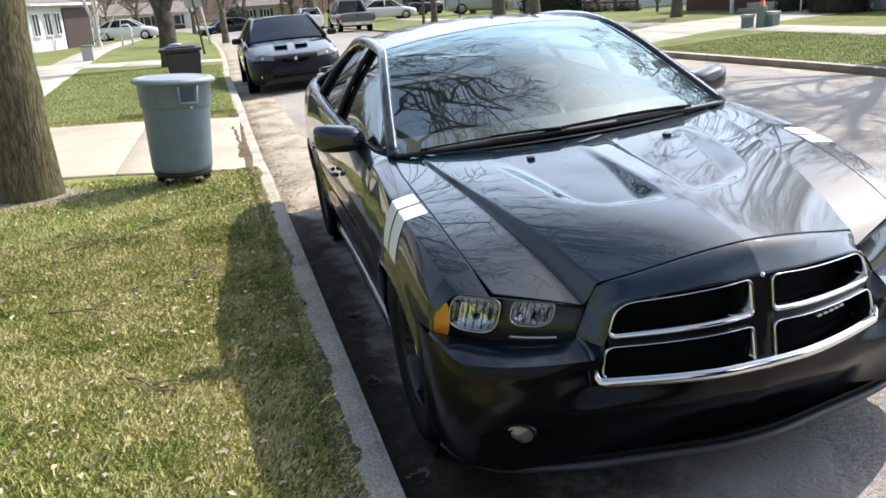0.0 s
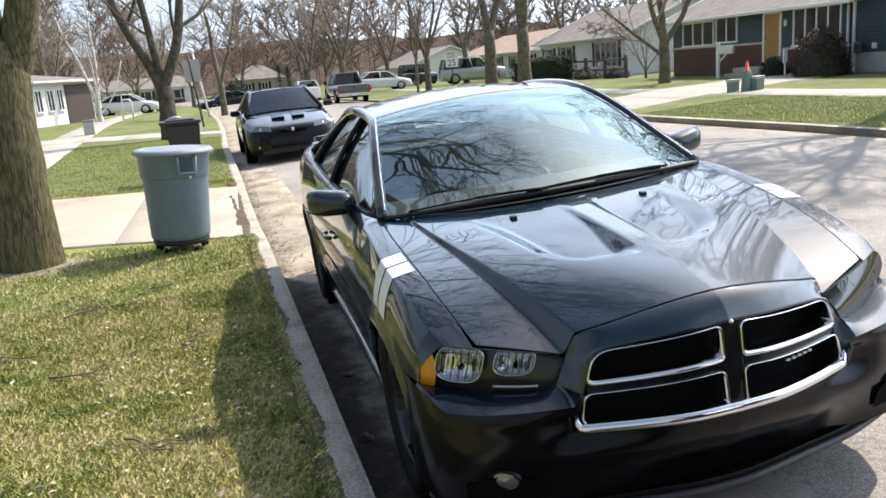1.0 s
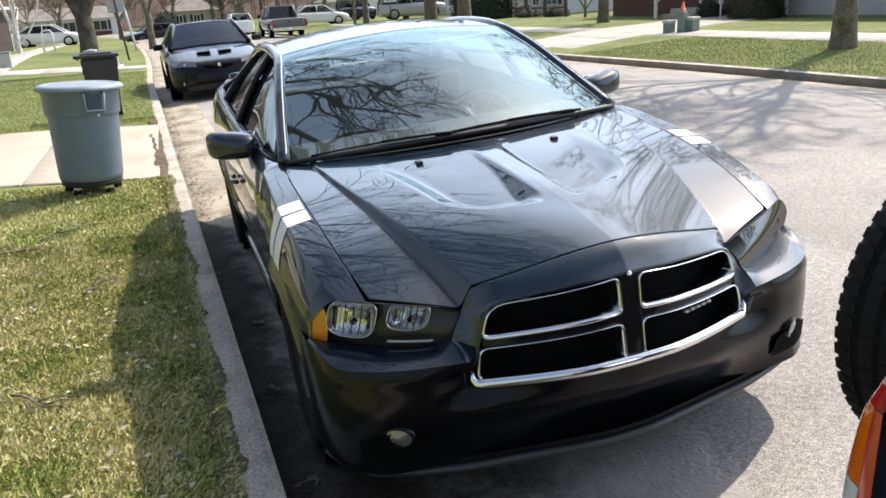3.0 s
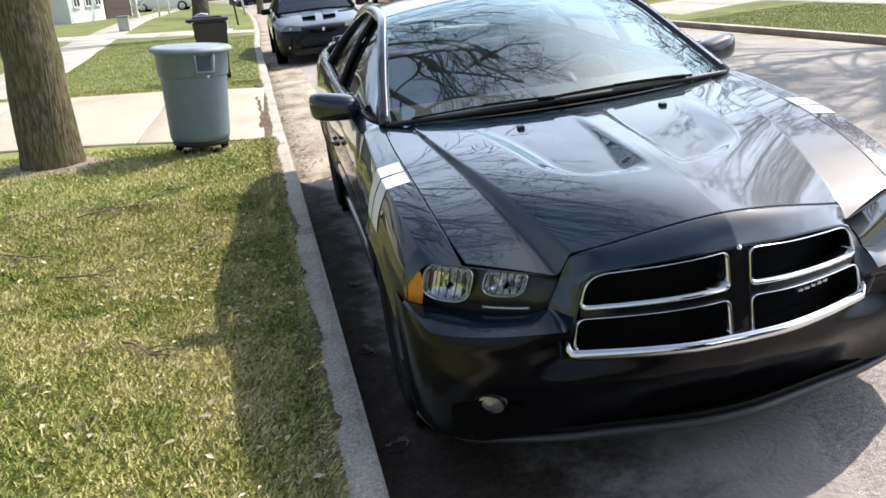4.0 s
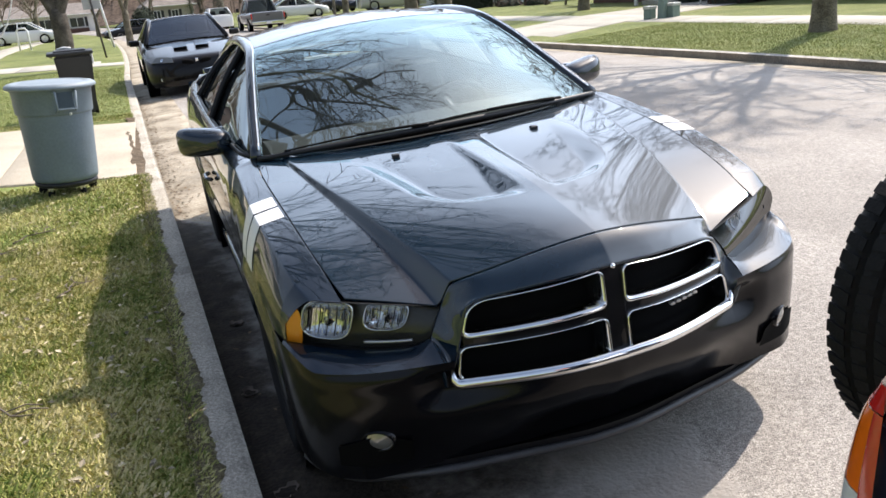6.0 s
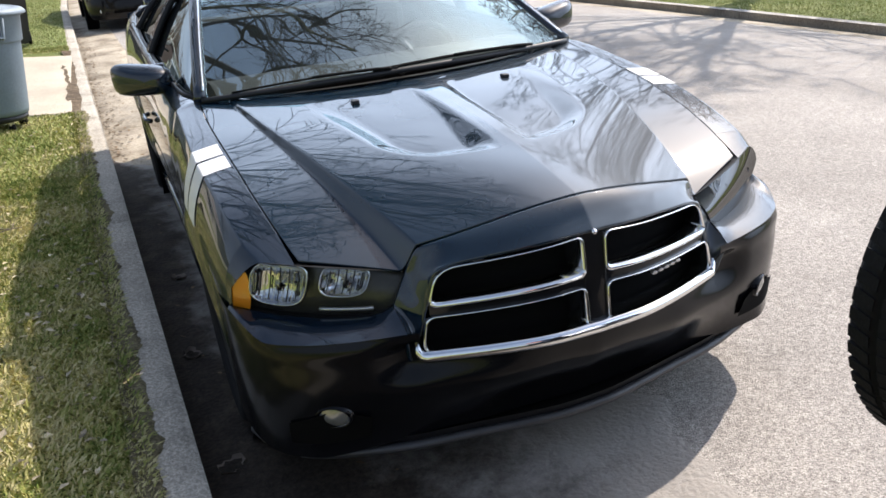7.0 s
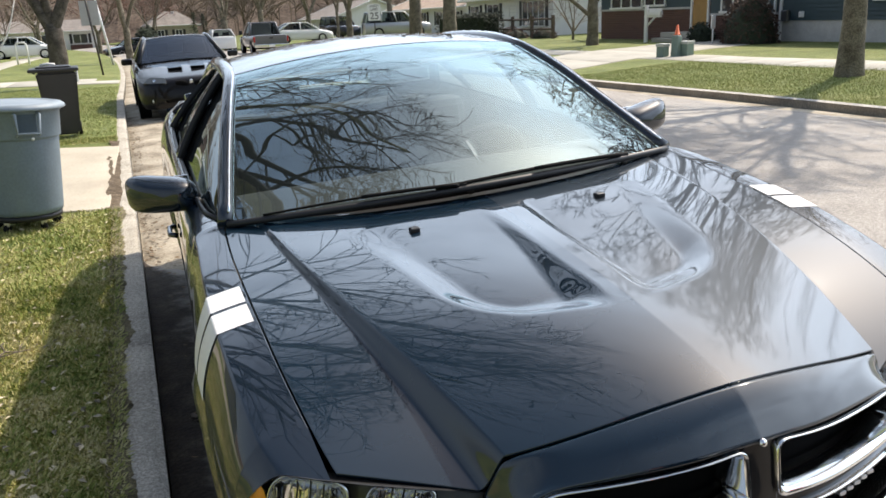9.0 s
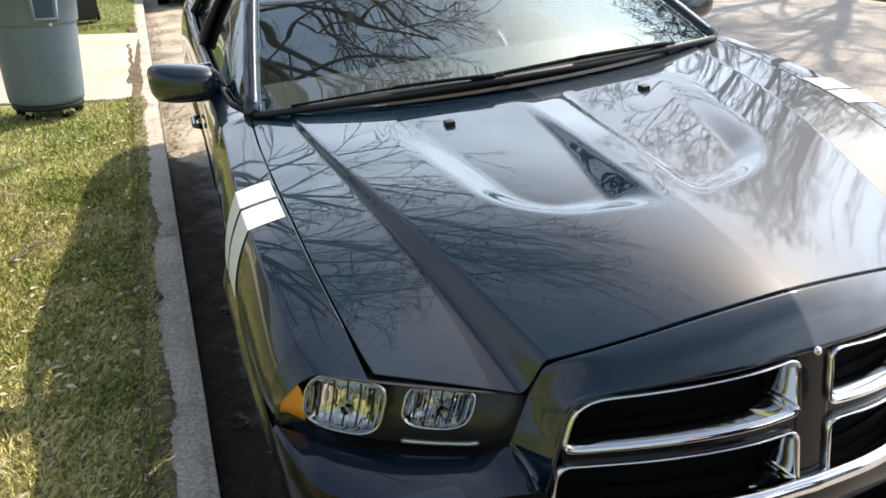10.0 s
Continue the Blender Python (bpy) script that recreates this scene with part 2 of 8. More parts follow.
M_PAINT = car_paint("black_blue_paint", (0.003, 0.0095, 0.018), haze=0.012, coat_ior=1.62)
M_PAINT_HOOD = car_paint("half_polished_paint", (0.003, 0.0135, 0.025), rough=0.34, haze=0.008, half=True, coat_ior=1.64)
M_BUMPER = plain("black_bumper_skin", (0.005, 0.0052, 0.0065), 0.15, vary=0.15, scale=5, spec=0.22)
M_PAINT_SUV = car_paint("dark_blue_paint", (0.012, 0.018, 0.04))
M_PAINT_BLACK = car_paint("black_paint", (0.005, 0.005, 0.006), haze=0.006, coat_ior=1.32)
M_PAINT_GREY = car_paint("grey_paint", (0.13, 0.13, 0.14), 0.5)
M_PAINT_SILVER = car_paint("silver_paint", (0.45, 0.46, 0.47), 0.6)
M_PAINT_WHITE = car_paint("white_paint", (0.72, 0.72, 0.70), 0.0)
M_PAINT_NAVY = car_paint("navy_paint", (0.006, 0.008, 0.016))
M_VINYL = plain("white_vinyl", (0.74, 0.73, 0.71), 0.35, vary=0.05)
M_CHROME = plain("chrome", (0.82, 0.83, 0.84), 0.08, 1.0, vary=0.05, scale=14)
M_LAMP = plain("lamp_silver", (0.66, 0.67, 0.69), 0.12, 1.0, vary=0.1, scale=40)
M_LIP = plain("satin_black_lip", (0.045, 0.045, 0.047), 0.38, vary=0.2, scale=20)
M_WIPER = plain("wiper_rubber", (0.006, 0.006, 0.006), 0.75, vary=0.2, scale=20, spec=0.15)
M_TRIM = plain("black_plastic", (0.007, 0.007, 0.008), 0.5, vary=0.2, scale=20)
# near-black: the shade of wells, openings and undersides is put into this colour
M_DARK = plain("cavity_shade", (0.003, 0.003, 0.003), 0.9, vary=0.2, spec=0.1)
M_RUBBER = plain("tyre_rubber", (0.009, 0.009, 0.0095), 0.8, vary=0.3, scale=16, bump=0.2, bump_scale=160, spec=0.2)
M_RIM_BLACK = plain("black_rim", (0.04, 0.04, 0.042), 0.28, 0.5, vary=0.15)
M_RIM = plain("alloy_rim", (0.55, 0.55, 0.56), 0.3, 0.9, vary=0.1)
M_GLASS = glass("windscreen_glass", (0.60, 0.74, 0.75), ior=2.9, dust=0.012, sheen=(0.78, 0.97, 1.0))
M_TINT = glass("tinted_glass", (0.42, 0.46, 0.46), ior=1.4, sheen=(0.42, 0.45, 0.45))
M_COUPE_GLASS = glass("dark_green_glass", (0.5, 0.56, 0.56), ior=1.9, sheen=(0.8, 0.9, 1.0))
M_LENS = glass("clear_lens", (0.93, 0.94, 0.93), ior=1.22, sheen=(0.18, 0.18, 0.18))
M_BEZEL = plain("smoked_bezel", (0.045, 0.042, 0.034), 0.25, vary=0.2, scale=12)
M_AMBER = plain("amber_lens", (0.75, 0.25, 0.01), 0.15, vary=0.08, coat=1.0)
M_ORANGE = plain("orange_lens", (0.85, 0.16, 0.01), 0.12, vary=0.08, coat=1.0)
M_RED = plain("red_lens", (0.5, 0.015, 0.01), 0.12, vary=0.08, coat=1.0)
M_FROST = plain("white_lens", (0.7, 0.7, 0.68), 0.2, vary=0.06, coat=1.0)
M_CLEARLAMP = plain("clear_lamp", (0.22, 0.22, 0.21), 0.15, 0.4, vary=0.2, scale=25, coat=1.0)
M_CLOTH = plain("dark_upholstery", (0.035, 0.035, 0.037), 0.85, vary=0.2, scale=20)
M_VISOR = plain("pale_visor_cloth", (0.42, 0.41, 0.38), 0.8, vary=0.1, scale=12)
M_INNER = plain("dashboard_plastic", (0.045, 0.046, 0.05), 0.7, vary=0.15)

# ================= mesh helpers =================


def mesh_of(name, verts, faces, mat, smooth=True):
    me = bpy.data.meshes.new(name)
    me.from_pydata([tuple(v) for v in verts], [], faces)
    me.materials.append(mat)
    if smooth:
        me.polygons.foreach_set("use_smooth", [True] * len(me.polygons))
    me.update()
    return me


def link(name, me, parent=None, label=""):
    ob = new(name, me)
    if parent is not None:
        ob.parent = parent
    if label:
        ob["label"] = label
    return ob


def thing(name, label, category, at=None, group="", kind=""):
    ob = new(name)
    if at is not None:
        ob.matrix_basis = at
    return tagged(ob, label, category, group, kind)


def part(name, bm, mat, parent, label="", smooth=False):
    me = bpy.data.meshes.new(name)
    bm.normal_update()
    bm.to_mesh(me)
    bm.free()
    me.materials.append(mat)
    if smooth:
        me.polygons.foreach_set("use_smooth", [True] * len(me.polygons))
    return link(name, me, parent, label)


def grid_faces(nu, nv, flip=False):
    f = []
    for i in range(nu - 1):
        for j in range(nv - 1):
            q = (i * nv + j, (i + 1) * nv + j, (i + 1) * nv + j + 1, i * nv + j + 1)
            f.append(q[::-1] if flip else q)
    return f


def patch(name, fn, us, vs, mat, parent, label="", flip=False, thick=0.0, smooth=True):
    """A surface fn(u, v) over the given steps; thick folds the edge inwards along the normal."""
    if thick:
        # a close loop inside every edge keeps the shading flat up to the fold
        us, vs = [[q[0], q[0] + 0.06 * (q[1] - q[0]), *q[1:-1], q[-1] - 0.06 * (q[-1] - q[-2]), q[-1]] for q in (list(us), list(vs))]
    v = [fn(a, b) for a in us for b in vs]
    ob = link(name, mesh_of(name, v, grid_faces(len(us), len(vs), flip), mat, smooth), parent, label)
    if thick:
        s = ob.modifiers.new("thick", "SOLIDIFY")
        s.thickness, s.offset = thick, -1
    return ob


def lin(a, b, n):
    return [a + (b - a) * i / (n - 1) for i in range(n)]


def sweep(pts, radius, sides=8, closed=False, squash=1.0):
    """A tube along points; radius is a number or one per point. Returns verts, faces."""
    pts = [Vector(p) for p in pts]
    n = len(pts)
    rad = radius if hasattr(radius, "__len__") else [radius] * n
    V, F = [], []
    ref = None
    for i, p in enumerate(pts):
        a = pts[(i - 1) % n] if closed or i > 0 else p
        b = pts[(i + 1) % n] if closed or i < n - 1 else p
        d = (b - a).normalized() if (b - a).length > 1e-9 else Vector((0, 0, 1))
        if ref is None:
            ref = d.orthogonal().normalized()
        ref = (ref - d * ref.dot(d))
        ref = ref.normalized() if ref.length > 1e-6 else d.orthogonal().normalized()
        o = d.cross(ref)
        for k in range(sides):
            t = 2 * math.pi * k / sides
            V.append(p + (ref * math.cos(t) + o * math.sin(t) * squash) * rad[i])
    m = n if closed else n - 1
    for i in range(m):
        for k in range(sides):
            a, b = i * sides + k, i * sides + (k + 1) % sides
            c, d = ((i + 1) % n) * sides + (k + 1) % sides, ((i + 1) % n) * sides + k
            F.append((a, b, c, d))
    if not closed:
        F.append(tuple(range(sides))[::-1])
        F.append(tuple(range((n - 1) * sides, n * sides)))
    return V, F


def tube(name, pts, radius, mat, parent, sides=8, closed=False, label=""):
    v, f = sweep(pts, radius, sides, closed)
    return link(name, mesh_of(name, v, f, mat), parent, label)


def box_bm(x0, y0, z0, x1, y1, z1, bevel=0.0, seg=2):
    bm = bmesh.new()
    bmesh.ops.create_cube(bm, size=1)
    bmesh.ops.scale(bm, vec=(x1 - x0, y1 - y0, z1 - z0), verts=bm.verts)
    bmesh.ops.translate(bm, vec=((x0 + x1) / 2, (y0 + y1) / 2, (z0 + z1) / 2), verts=bm.verts)
    if bevel:
        bmesh.ops.bevel(bm, geom=bm.edges[:], offset=bevel, segments=seg, affect="EDGES", profile=0.5)
    return bm


def box(name, b, mat, parent, bevel=0.0, label="", seg=2):
    return part(name, box_bm(*b, bevel, seg), mat, parent, label, smooth=False)


def lathe(name, profile, mat, parent, m=None, steps=40, label="", smooth=True):
    """Profile of (radius, height) turned about z, then placed by m."""
    V, F = [], []
    k = len(profile)
    for i in range(steps):
        t = 2 * math.pi * i / steps
        for r, h in profile:
            V.append(Vector((r * math.cos(t), r * math.sin(t), h)))
    for i in range(steps):
        for j in range(k - 1):
            a, b = i * k + j, ((i + 1) % steps) * k + j
            F.append((a, b, b + 1, a + 1))
    if m is not None:
        V = [m @ v for v in V]
    return link(name, mesh_of(name, V, F, mat, smooth), parent, label)


def smoothstep(a, b, x):
    t = min(1.0, max(0.0, (x - a) / (b - a)))
    return t * t * (3 - 2 * t)


def spline(pts, x):
    """Smooth interpolation through (x, value) pairs."""
    if x <= pts[0][0]:
        return pts[0][1]
    for i in range(len(pts) - 1):
        if x <= pts[i + 1][0]:
            x0, y0 = pts[i]
            x1, y1 = pts[i + 1]
            h = x1 - x0
            m0 = (y1 - pts[i - 1][1]) / (x1 - pts[i - 1][0]) if i else (y1 - y0) / h
            m1 = (pts[i + 2][1] - y0) / (pts[i + 2][0] - x0) if i + 2 < len(pts) else (y1 - y0) / h
            t = (x - x0) / h
            return (2 * t**3 - 3 * t**2 + 1) * y0 + (t**3 - 2 * t**2 + t) * h * m0 + (-2 * t**3 + 3 * t**2) * y1 + (t**3 - t**2) * h * m1
    return pts[-1][1]

# ================= the street =================


def near_kerb(y):
    """x of the near kerb's face."""
    return -1.08 - 0.0235 * y if y < 20 else -1.55 - 0.0015 * (y - 20) - 0.0009 * (y - 20) ** 2


def far_kerb(y):
    return 8.72 - 0.055 * (y - 8) if y < 20 else 8.06 - 0.012 * (y - 20) - 0.0009 * (y - 20) ** 2


def fall(y):
    """The street drops gently away."""
    return -0.0075 * (min(y, 60) - 10) - 0.012 * min(max(y - 60, 0), 50) if y > 10 else 0.0


def drive_dip(y):
    """1 where the driveway crosses the kerb."""
    return smoothstep(6.2, 6.9, y) * (1 - smoothstep(10.4, 11.1, y))


def road_z(x, y):
    w = (far_kerb(y) - near_kerb(y)) / 2
    c = (far_kerb(y) + near_kerb(y)) / 2
    return 0.18 * (1 - ((x - c) / w) ** 2) - 0.011 + fall(y)


def lawn_z(x, y):
    a, b = near_kerb(y) - 0.15, far_kerb(y) + 0.15
    if x < a:
        d = a - x
        z = 0.125 + 0.02 * noise.noise(Vector((x * 0.6, y * 0.6, 0))) * min(1, d) + 0.012 * min(d, 12) - 0.075 * drive_dip(y) * (1 - smoothstep(0.0, 1.6, d))
    elif x > b:
        d = x - b
        z = 0.125 + 0.05 * min(d, 4.5) + 0.012 * min(max(d - 4.5, 0), 25) + 0.02 * noise.noise(Vector((x * 0.5, y * 0.5, 3))) * min(1, d)
    else:
        z = -0.25
    return z + fall(y)


ys = [-60, -40, -25, -15, -10, -7] + lin(-5, 14, 77) + lin(14.5, 40, 52) + lin(42, 120, 40) + [150, 200, 300, 500, 900, 1600]


def side_strip(edge, sign, y):
    """Across steps of the lawn on one side, dense by the kerb."""
    steps = [0.0, 0.08, 0.2, 0.4, 0.7, 1.0, 1.4, 1.8, 2.3, 2.8, 3.4, 4.2, 5, 6, 7.2, 9, 12, 16, 22, 30, 45, 80, 200, 600, 1500]
    return [edge(y) + sign * (0.1505 + s) for s in steps]


# one sheet of ground, with the street's bed sunk into it
V, F = [], []
for y in ys:
    left = side_strip(near_kerb, -1, y)[::-1]
    right = side_strip(far_kerb, 1, y)
    mid = [near_kerb(y) - 0.10, far_kerb(y) + 0.10]
    for x in left:
        V.append((x, y, lawn_z(x, y)))
    for x in mid:
        V.append((x, y, -0.3 + fall(y)))
    for x in right:
        V.append((x, y, lawn_z(x, y)))
nx = len(V) // len(ys)
ground = link("ground", mesh_of("ground", V, grid_faces(len(ys), nx, True), M_LAWN))
ground.data.materials.append(M_LAWN_FAR)
green = [1 if q.center.y > 8.8 or q.center.x > 2 else 0 for q in ground.data.polygons]
ground.data.polygons.foreach_set("material_index", green)
tagged(ground, "short spring lawn, patchy green and straw yellow", "lawn", kind="structure")

road = patch("road", lambda y, s: (near_kerb(y) + 0.5 + s * (far_kerb(y) - near_kerb(y) - 1.0), y, road_z(near_kerb(y) + 0.5 + s * (far_kerb(y) - near_kerb(y) - 1.0), y)),
             [y for y in ys if y <= 300], lin(0, 1, 15), M_ASPHALT, None, flip=True)
tagged(road, "worn pale grey asphalt street with tree shadows", "road", kind="structure")

# light concrete gutter pans along both kerbs, in slabs with open joints


def strip_slab(name, edge, a, b, y0, y1, z_fn, mat, parent, thick=0.1, n=4, bevel=0.012):
    """A slab between offsets a and b from edge(y), from y0 to y1, with worn rounded edges."""
    V, F = [], []
    us = [a, a + bevel, (a * 2 + b) / 3, (a + b * 2) / 3, b - bevel, b]
    vs = [y0, y0 + bevel] + lin(y0 + bevel, y1 - bevel, n)[1:-1] + [y1 - bevel, y1]
    for y in vs:
        for k, u in enumerate(us):
            x = edge(y) + u
            low = bevel * 0.6 if (k in (0, len(us) - 1) or y in (y0, y1)) else 0
            V.append((x, y, z_fn(x, y) - low))
    nu = len(us)
    F = grid_faces(len(vs), nu, True)
    top = len(V)
    ring = [i for i in range(nu)] + [j * nu + nu - 1 for j in range(1, len(vs))] + [(len(vs) - 1) * nu + i for i in range(nu - 2, -1, -1)] + [j * nu for j in range(len(vs) - 2, 0, -1)]
    for i in ring:
        V.append((V[i][0], V[i][1], V[i][2] - thick))
    m = len(ring)
    for i in range(m):
        F.append((ring[i], ring[(i + 1) % m], top + (i + 1) % m, top + i))
    return link(name, mesh_of(name, V, F, mat), parent)


gutter = tagged(new("gutter"), "pale stained concrete gutter pan along the kerb", "gutter", kind="structure")
kerb = tagged(new("kerb"), "worn pale concrete kerb along a lawn", "kerb", kind="structure")
kerb_far = tagged(new("kerb"), "dirty weathered concrete kerb across the street", "kerb", kind="structure")
gutter_far = tagged(new("gutter"), "pale concrete gutter pan across the street", "gutter", kind="structure")


def kerb_top(x, y):
    return 0.132 + fall(y)


def kerb_dip(x, y):
    """The kerb sinks where the driveway crosses it."""
    return 0.132 - 0.075 * drive_dip(y) + fall(y)


y = -9.0
while y < 60:
    e = y + 3.0
    strip_slab("gutter_slab", near_kerb, 0.004, 0.62, y + 0.006, e - 0.006, lambda a, b: road_z(a, b) + 0.004, M_PAN, gutter, 0.1, 6)
    strip_slab("kerb_stone", near_kerb, -0.155, 0.0, y + 0.004, e - 0.004, kerb_dip, M_KERB, kerb, 0.26, 6, 0.022)
    strip_slab("kerb_stone", far_kerb, 0.0, 0.155, y + 0.004, e - 0.004, kerb_top, M_KERB_FAR, kerb_far, 0.3, 3, 0.02)
    strip_slab("gutter_slab", far_kerb, -0.52, -0.004, y + 0.006, e - 0.006, lambda a, b: road_z(a, b) + 0.004, M_PAN, gutter_far, 0.1, 3)
    y = e

# driveway of two slabs, and the walks of square slabs on both sides
driveway = tagged(new("driveway"), "pale concrete driveway apron crossing the lawn", "driveway", kind="structure")


def flat_slab(name, corners, z_fn, mat, parent, lift=0.012, n=6, thick=0.12):
    """A four-cornered slab laid on the ground."""
    a, b, c, d = [Vector((*p, 0)) for p in corners]
    V = []
    steps = [0, 0.008] + lin(0.008, 0.992, n)[1:-1] + [0.992, 1]
    n = len(steps)
    for i in range(n):
        for j in range(n):
            s, t = steps[i], steps[j]
            p = (a * (1 - s) + b * s) * (1 - t) + (d * (1 - s) + c * s) * t
            V.append((p.x, p.y, z_fn(p.x, p.y) + lift - (0.008 if i in (0, n - 1) or j in (0, n - 1) else 0)))
    F = grid_faces(n, n)
    ring = [i * n for i in range(n)] + [(n - 1) * n + j for j in range(1, n)] + [i * n + n - 1 for i in range(n - 2, -1, -1)] + [j for j in range(n - 2, 0, -1)]
    top = len(V)
    for i in ring:
        V.append((V[i][0], V[i][1], V[i][2] - thick))
    m = len(ring)
    for i in range(m):
        F.append((ring[(i + 1) % m], ring[i], top + i, top + (i + 1) % m))
    ob = link(name, mesh_of(name, V, F, mat), parent)
    return ob


def drive_z(x, y):
    d = near_kerb(y) - 0.15 - x
    return 0.136 - 0.075 * (1 - smoothstep(0.0, 1.6, d)) * drive_dip(y) + 0.012 * max(0, d) + fall(y)


xk = near_kerb(8) - 0.19
drive_steps = [xk, -2.75, -4.9, -6.9, -10.5, -15.0]
for i in range(len(drive_steps) - 1):
    a, b = drive_steps[i] - 0.003, drive_steps[i + 1] + 0.003
    s0, s1 = 0.20 * (xk - a), 0.20 * (xk - b)
    flat_slab("driveway_slab", [(b, 6.55 + s1 * 0.6), (a, 6.55 + s0 * 0.6), (a, 10.75 + s0 * 0.3), (b, 10.75 + s1 * 0.3)], drive_z, M_DRIVE, driveway)

pavement = tagged(new("pavement"), "pale concrete pavement slabs across the lawn", "pavement", kind="structure")
pavement_far = tagged(new("pavement"), "pale concrete pavement across the street", "pavement", kind="structure")


def walk_left(y):
    return spline([(10, -5.05), (15, -5.25), (22, -5.8), (30, -6.4), (45, -7.3), (66, -7.2), (80, -6.5)], y)


y = 11.4
while y < 70:
    e = y + 1.5
    flat_slab("slab", [(walk_left(y) - 1.35, y + 0.01), (walk_left(y), y + 0.01), (walk_left(e), e - 0.01), (walk_left(e) - 1.35, e - 0.01)], lawn_z, M_WALK, pavement, n=3)
    y = e
# the path from the kerb to a house
for i in range(6):
    a = near_kerb(26) - 0.17 - i * 1.6
    flat_slab("slab", [(a - 1.58, 25.6 + i * 0.35 + 0.4), (a, 25.6 + i * 0.35), (a, 28.6 + i * 0.35), (a - 1.58, 28.6 + i * 0.35 + 0.4)], lawn_z, M_WALK, pavement, lift=0.02, n=3)


def walk_right(y):
    return 12.1 - 0.03 * (y - 12)


y = 0.0
while y < 60:
    e = y + 1.5
    flat_slab("slab", [(walk_right(y), y + 0.01), (walk_right(y) + 1.25, y + 0.01), (walk_right(e) + 1.25, e - 0.01), (walk_right(e), e - 0.01)], lawn_z, M_WALK, pavement_far, n=3)
    y = e
driveway_far = tagged(new("driveway"), "pale concrete driveway across the street", "driveway", kind="structure")
for i in range(7):
    a = far_kerb(19) + 0.17 + i * 2.6
    flat_slab("driveway_slab", [(a, 17.5 + 0.9 * i), (a + 2.58, 17.5 + 0.9 * (i + 1)), (a + 2.58, 21.5 + 0.9 * (i + 1)), (a, 21.5 + 0.9 * i)], lawn_z, M_WALK, driveway_far, lift=0.018, n=4)

# ================= the black sedan =================
LEAN = radians(3.3)
CAR_POSE = Matrix.Translation((-0.928, 0, 0.006)) @ Matrix.Rotation(-LEAN, 4, "Y") @ Matrix.Translation((0.95, 0, 0))
SUV_POSE = Matrix.Translation((-0.95, 0, -0.012)) @ Matrix.Rotation(-radians(2.6), 4, "Y") @ Matrix.Translation((0.95, 0, 0))

NOSE = [(0, 0.02), (0.15, 0.03), (0.3, 0.07), (0.45, 0.128), (0.6, 0.19), (0.72, 0.258), (0.82, 0.352), (0.885, 0.455), (0.925, 0.555), (0.94, 0.64)]


def nose_y(a):
    return spline(NOSE, a)


BUMP = [(0, 0.02), (0.3, 0.055), (0.45, 0.096), (0.526, 0.116), (0.65, 0.150), (0.75, 0.188), (0.83, 0.236), (0.887, 0.29), (0.925, 0.375), (0.945, 0.48), (0.95, 0.60)]


def bump_y(a):
    return spline(BUMP, a)


def nose_a(y):
    """Half width of the nose at y."""
    return spline([(b, a) for a, b in NOSE], y)


def setback(z):
    return spline([(0.2, 0.012), (0.25, 0.016), (0.32, 0.014), (0.40, 0.006), (0.47, 0.0), (0.53, 0.0), (0.598, 0.0), (0.612, 0.026), (0.635, 0.062), (0.655, 0.084), (0.7, 0.09)], z)


def under(a, z):
    """The chin is cut back below the middle of the bumper."""
    return 0.115 * max(0.0, 1 - (a / 0.78) ** 2) * smoothstep(0.46, 0.21, z)


def cubic(*pts):
    """A fair curve of the third degree near the given (y, value) pairs."""
    k = np.polyfit([p[0] for p in pts], [p[1] for p in pts], 3)
    return lambda y: float(((k[0] * y + k[1]) * y + k[2]) * y + k[3])


# heights along the hood: its middle line, the top of the flanking ridge, and the lower panel outside it
hood_mid = cubic((0.12, 0.879), (0.2, 0.897), (0.28, 0.914), (0.45, 0.943), (0.7, 0.972), (0.9, 0.991), (1.13, 1.01), (1.35, 1.026), (1.5, 1.034))
hood_ridge = cubic((0.2, 0.811), (0.3, 0.841), (0.4, 0.87), (0.57, 0.914), (0.85, 0.96), (1.2, 1.001), (1.4, 1.023), (1.52, 1.035))
hood_low = cubic((0.23, 0.738), (0.3, 0.771), (0.36, 0.796), (0.5, 0.847), (0.67, 0.896), (0.87, 0.937), (1.13, 0.975), (1.4, 1.014), (1.52, 1.03))
ridge_in = cubic((0.223, 0.446), (0.4, 0.48), (0.57, 0.535), (0.85, 0.594), (1.2, 0.656), (1.4, 0.68))
ridge_out = cubic((0.25, 0.501), (0.46, 0.547), (0.67, 0.593), (0.98, 0.639), (1.27, 0.685), (1.4, 0.699))


def ramp01(t):
    """Straight from 0 to 1 with softly rounded ends."""
    t = min(1.0, max(0.0, t))
    return 0.6 * t + 0.4 * t * t * (3 - 2 * t)


def scoop(a, y):
    """Depth of the sunken scoop: rounded at its front outer corner, with a steep inner wall."""
    if not 0.4 < y < 1.25:
        return 0.0
    inner = 0.038 + 0.02 * (y - 0.5)
    outer = 0.352 + 0.20 * (y - 0.58)
    front = 0.475 + 0.30 * max(0.0, a - 0.04)
    u, v = max(0.0, 1 - (y - front) / 0.17), max(0.0, 1 - (outer - a) / 0.15)
    edge = ramp01((1.05 - math.hypot(u, v)) / 0.6)
    wall = ramp01((a - inner) / (0.028 + 0.042 * smoothstep(1.0, 0.55, y)))
    return 0.036 * edge * wall * max(0.0, min(1.0, (1.22 - y) / 0.6))


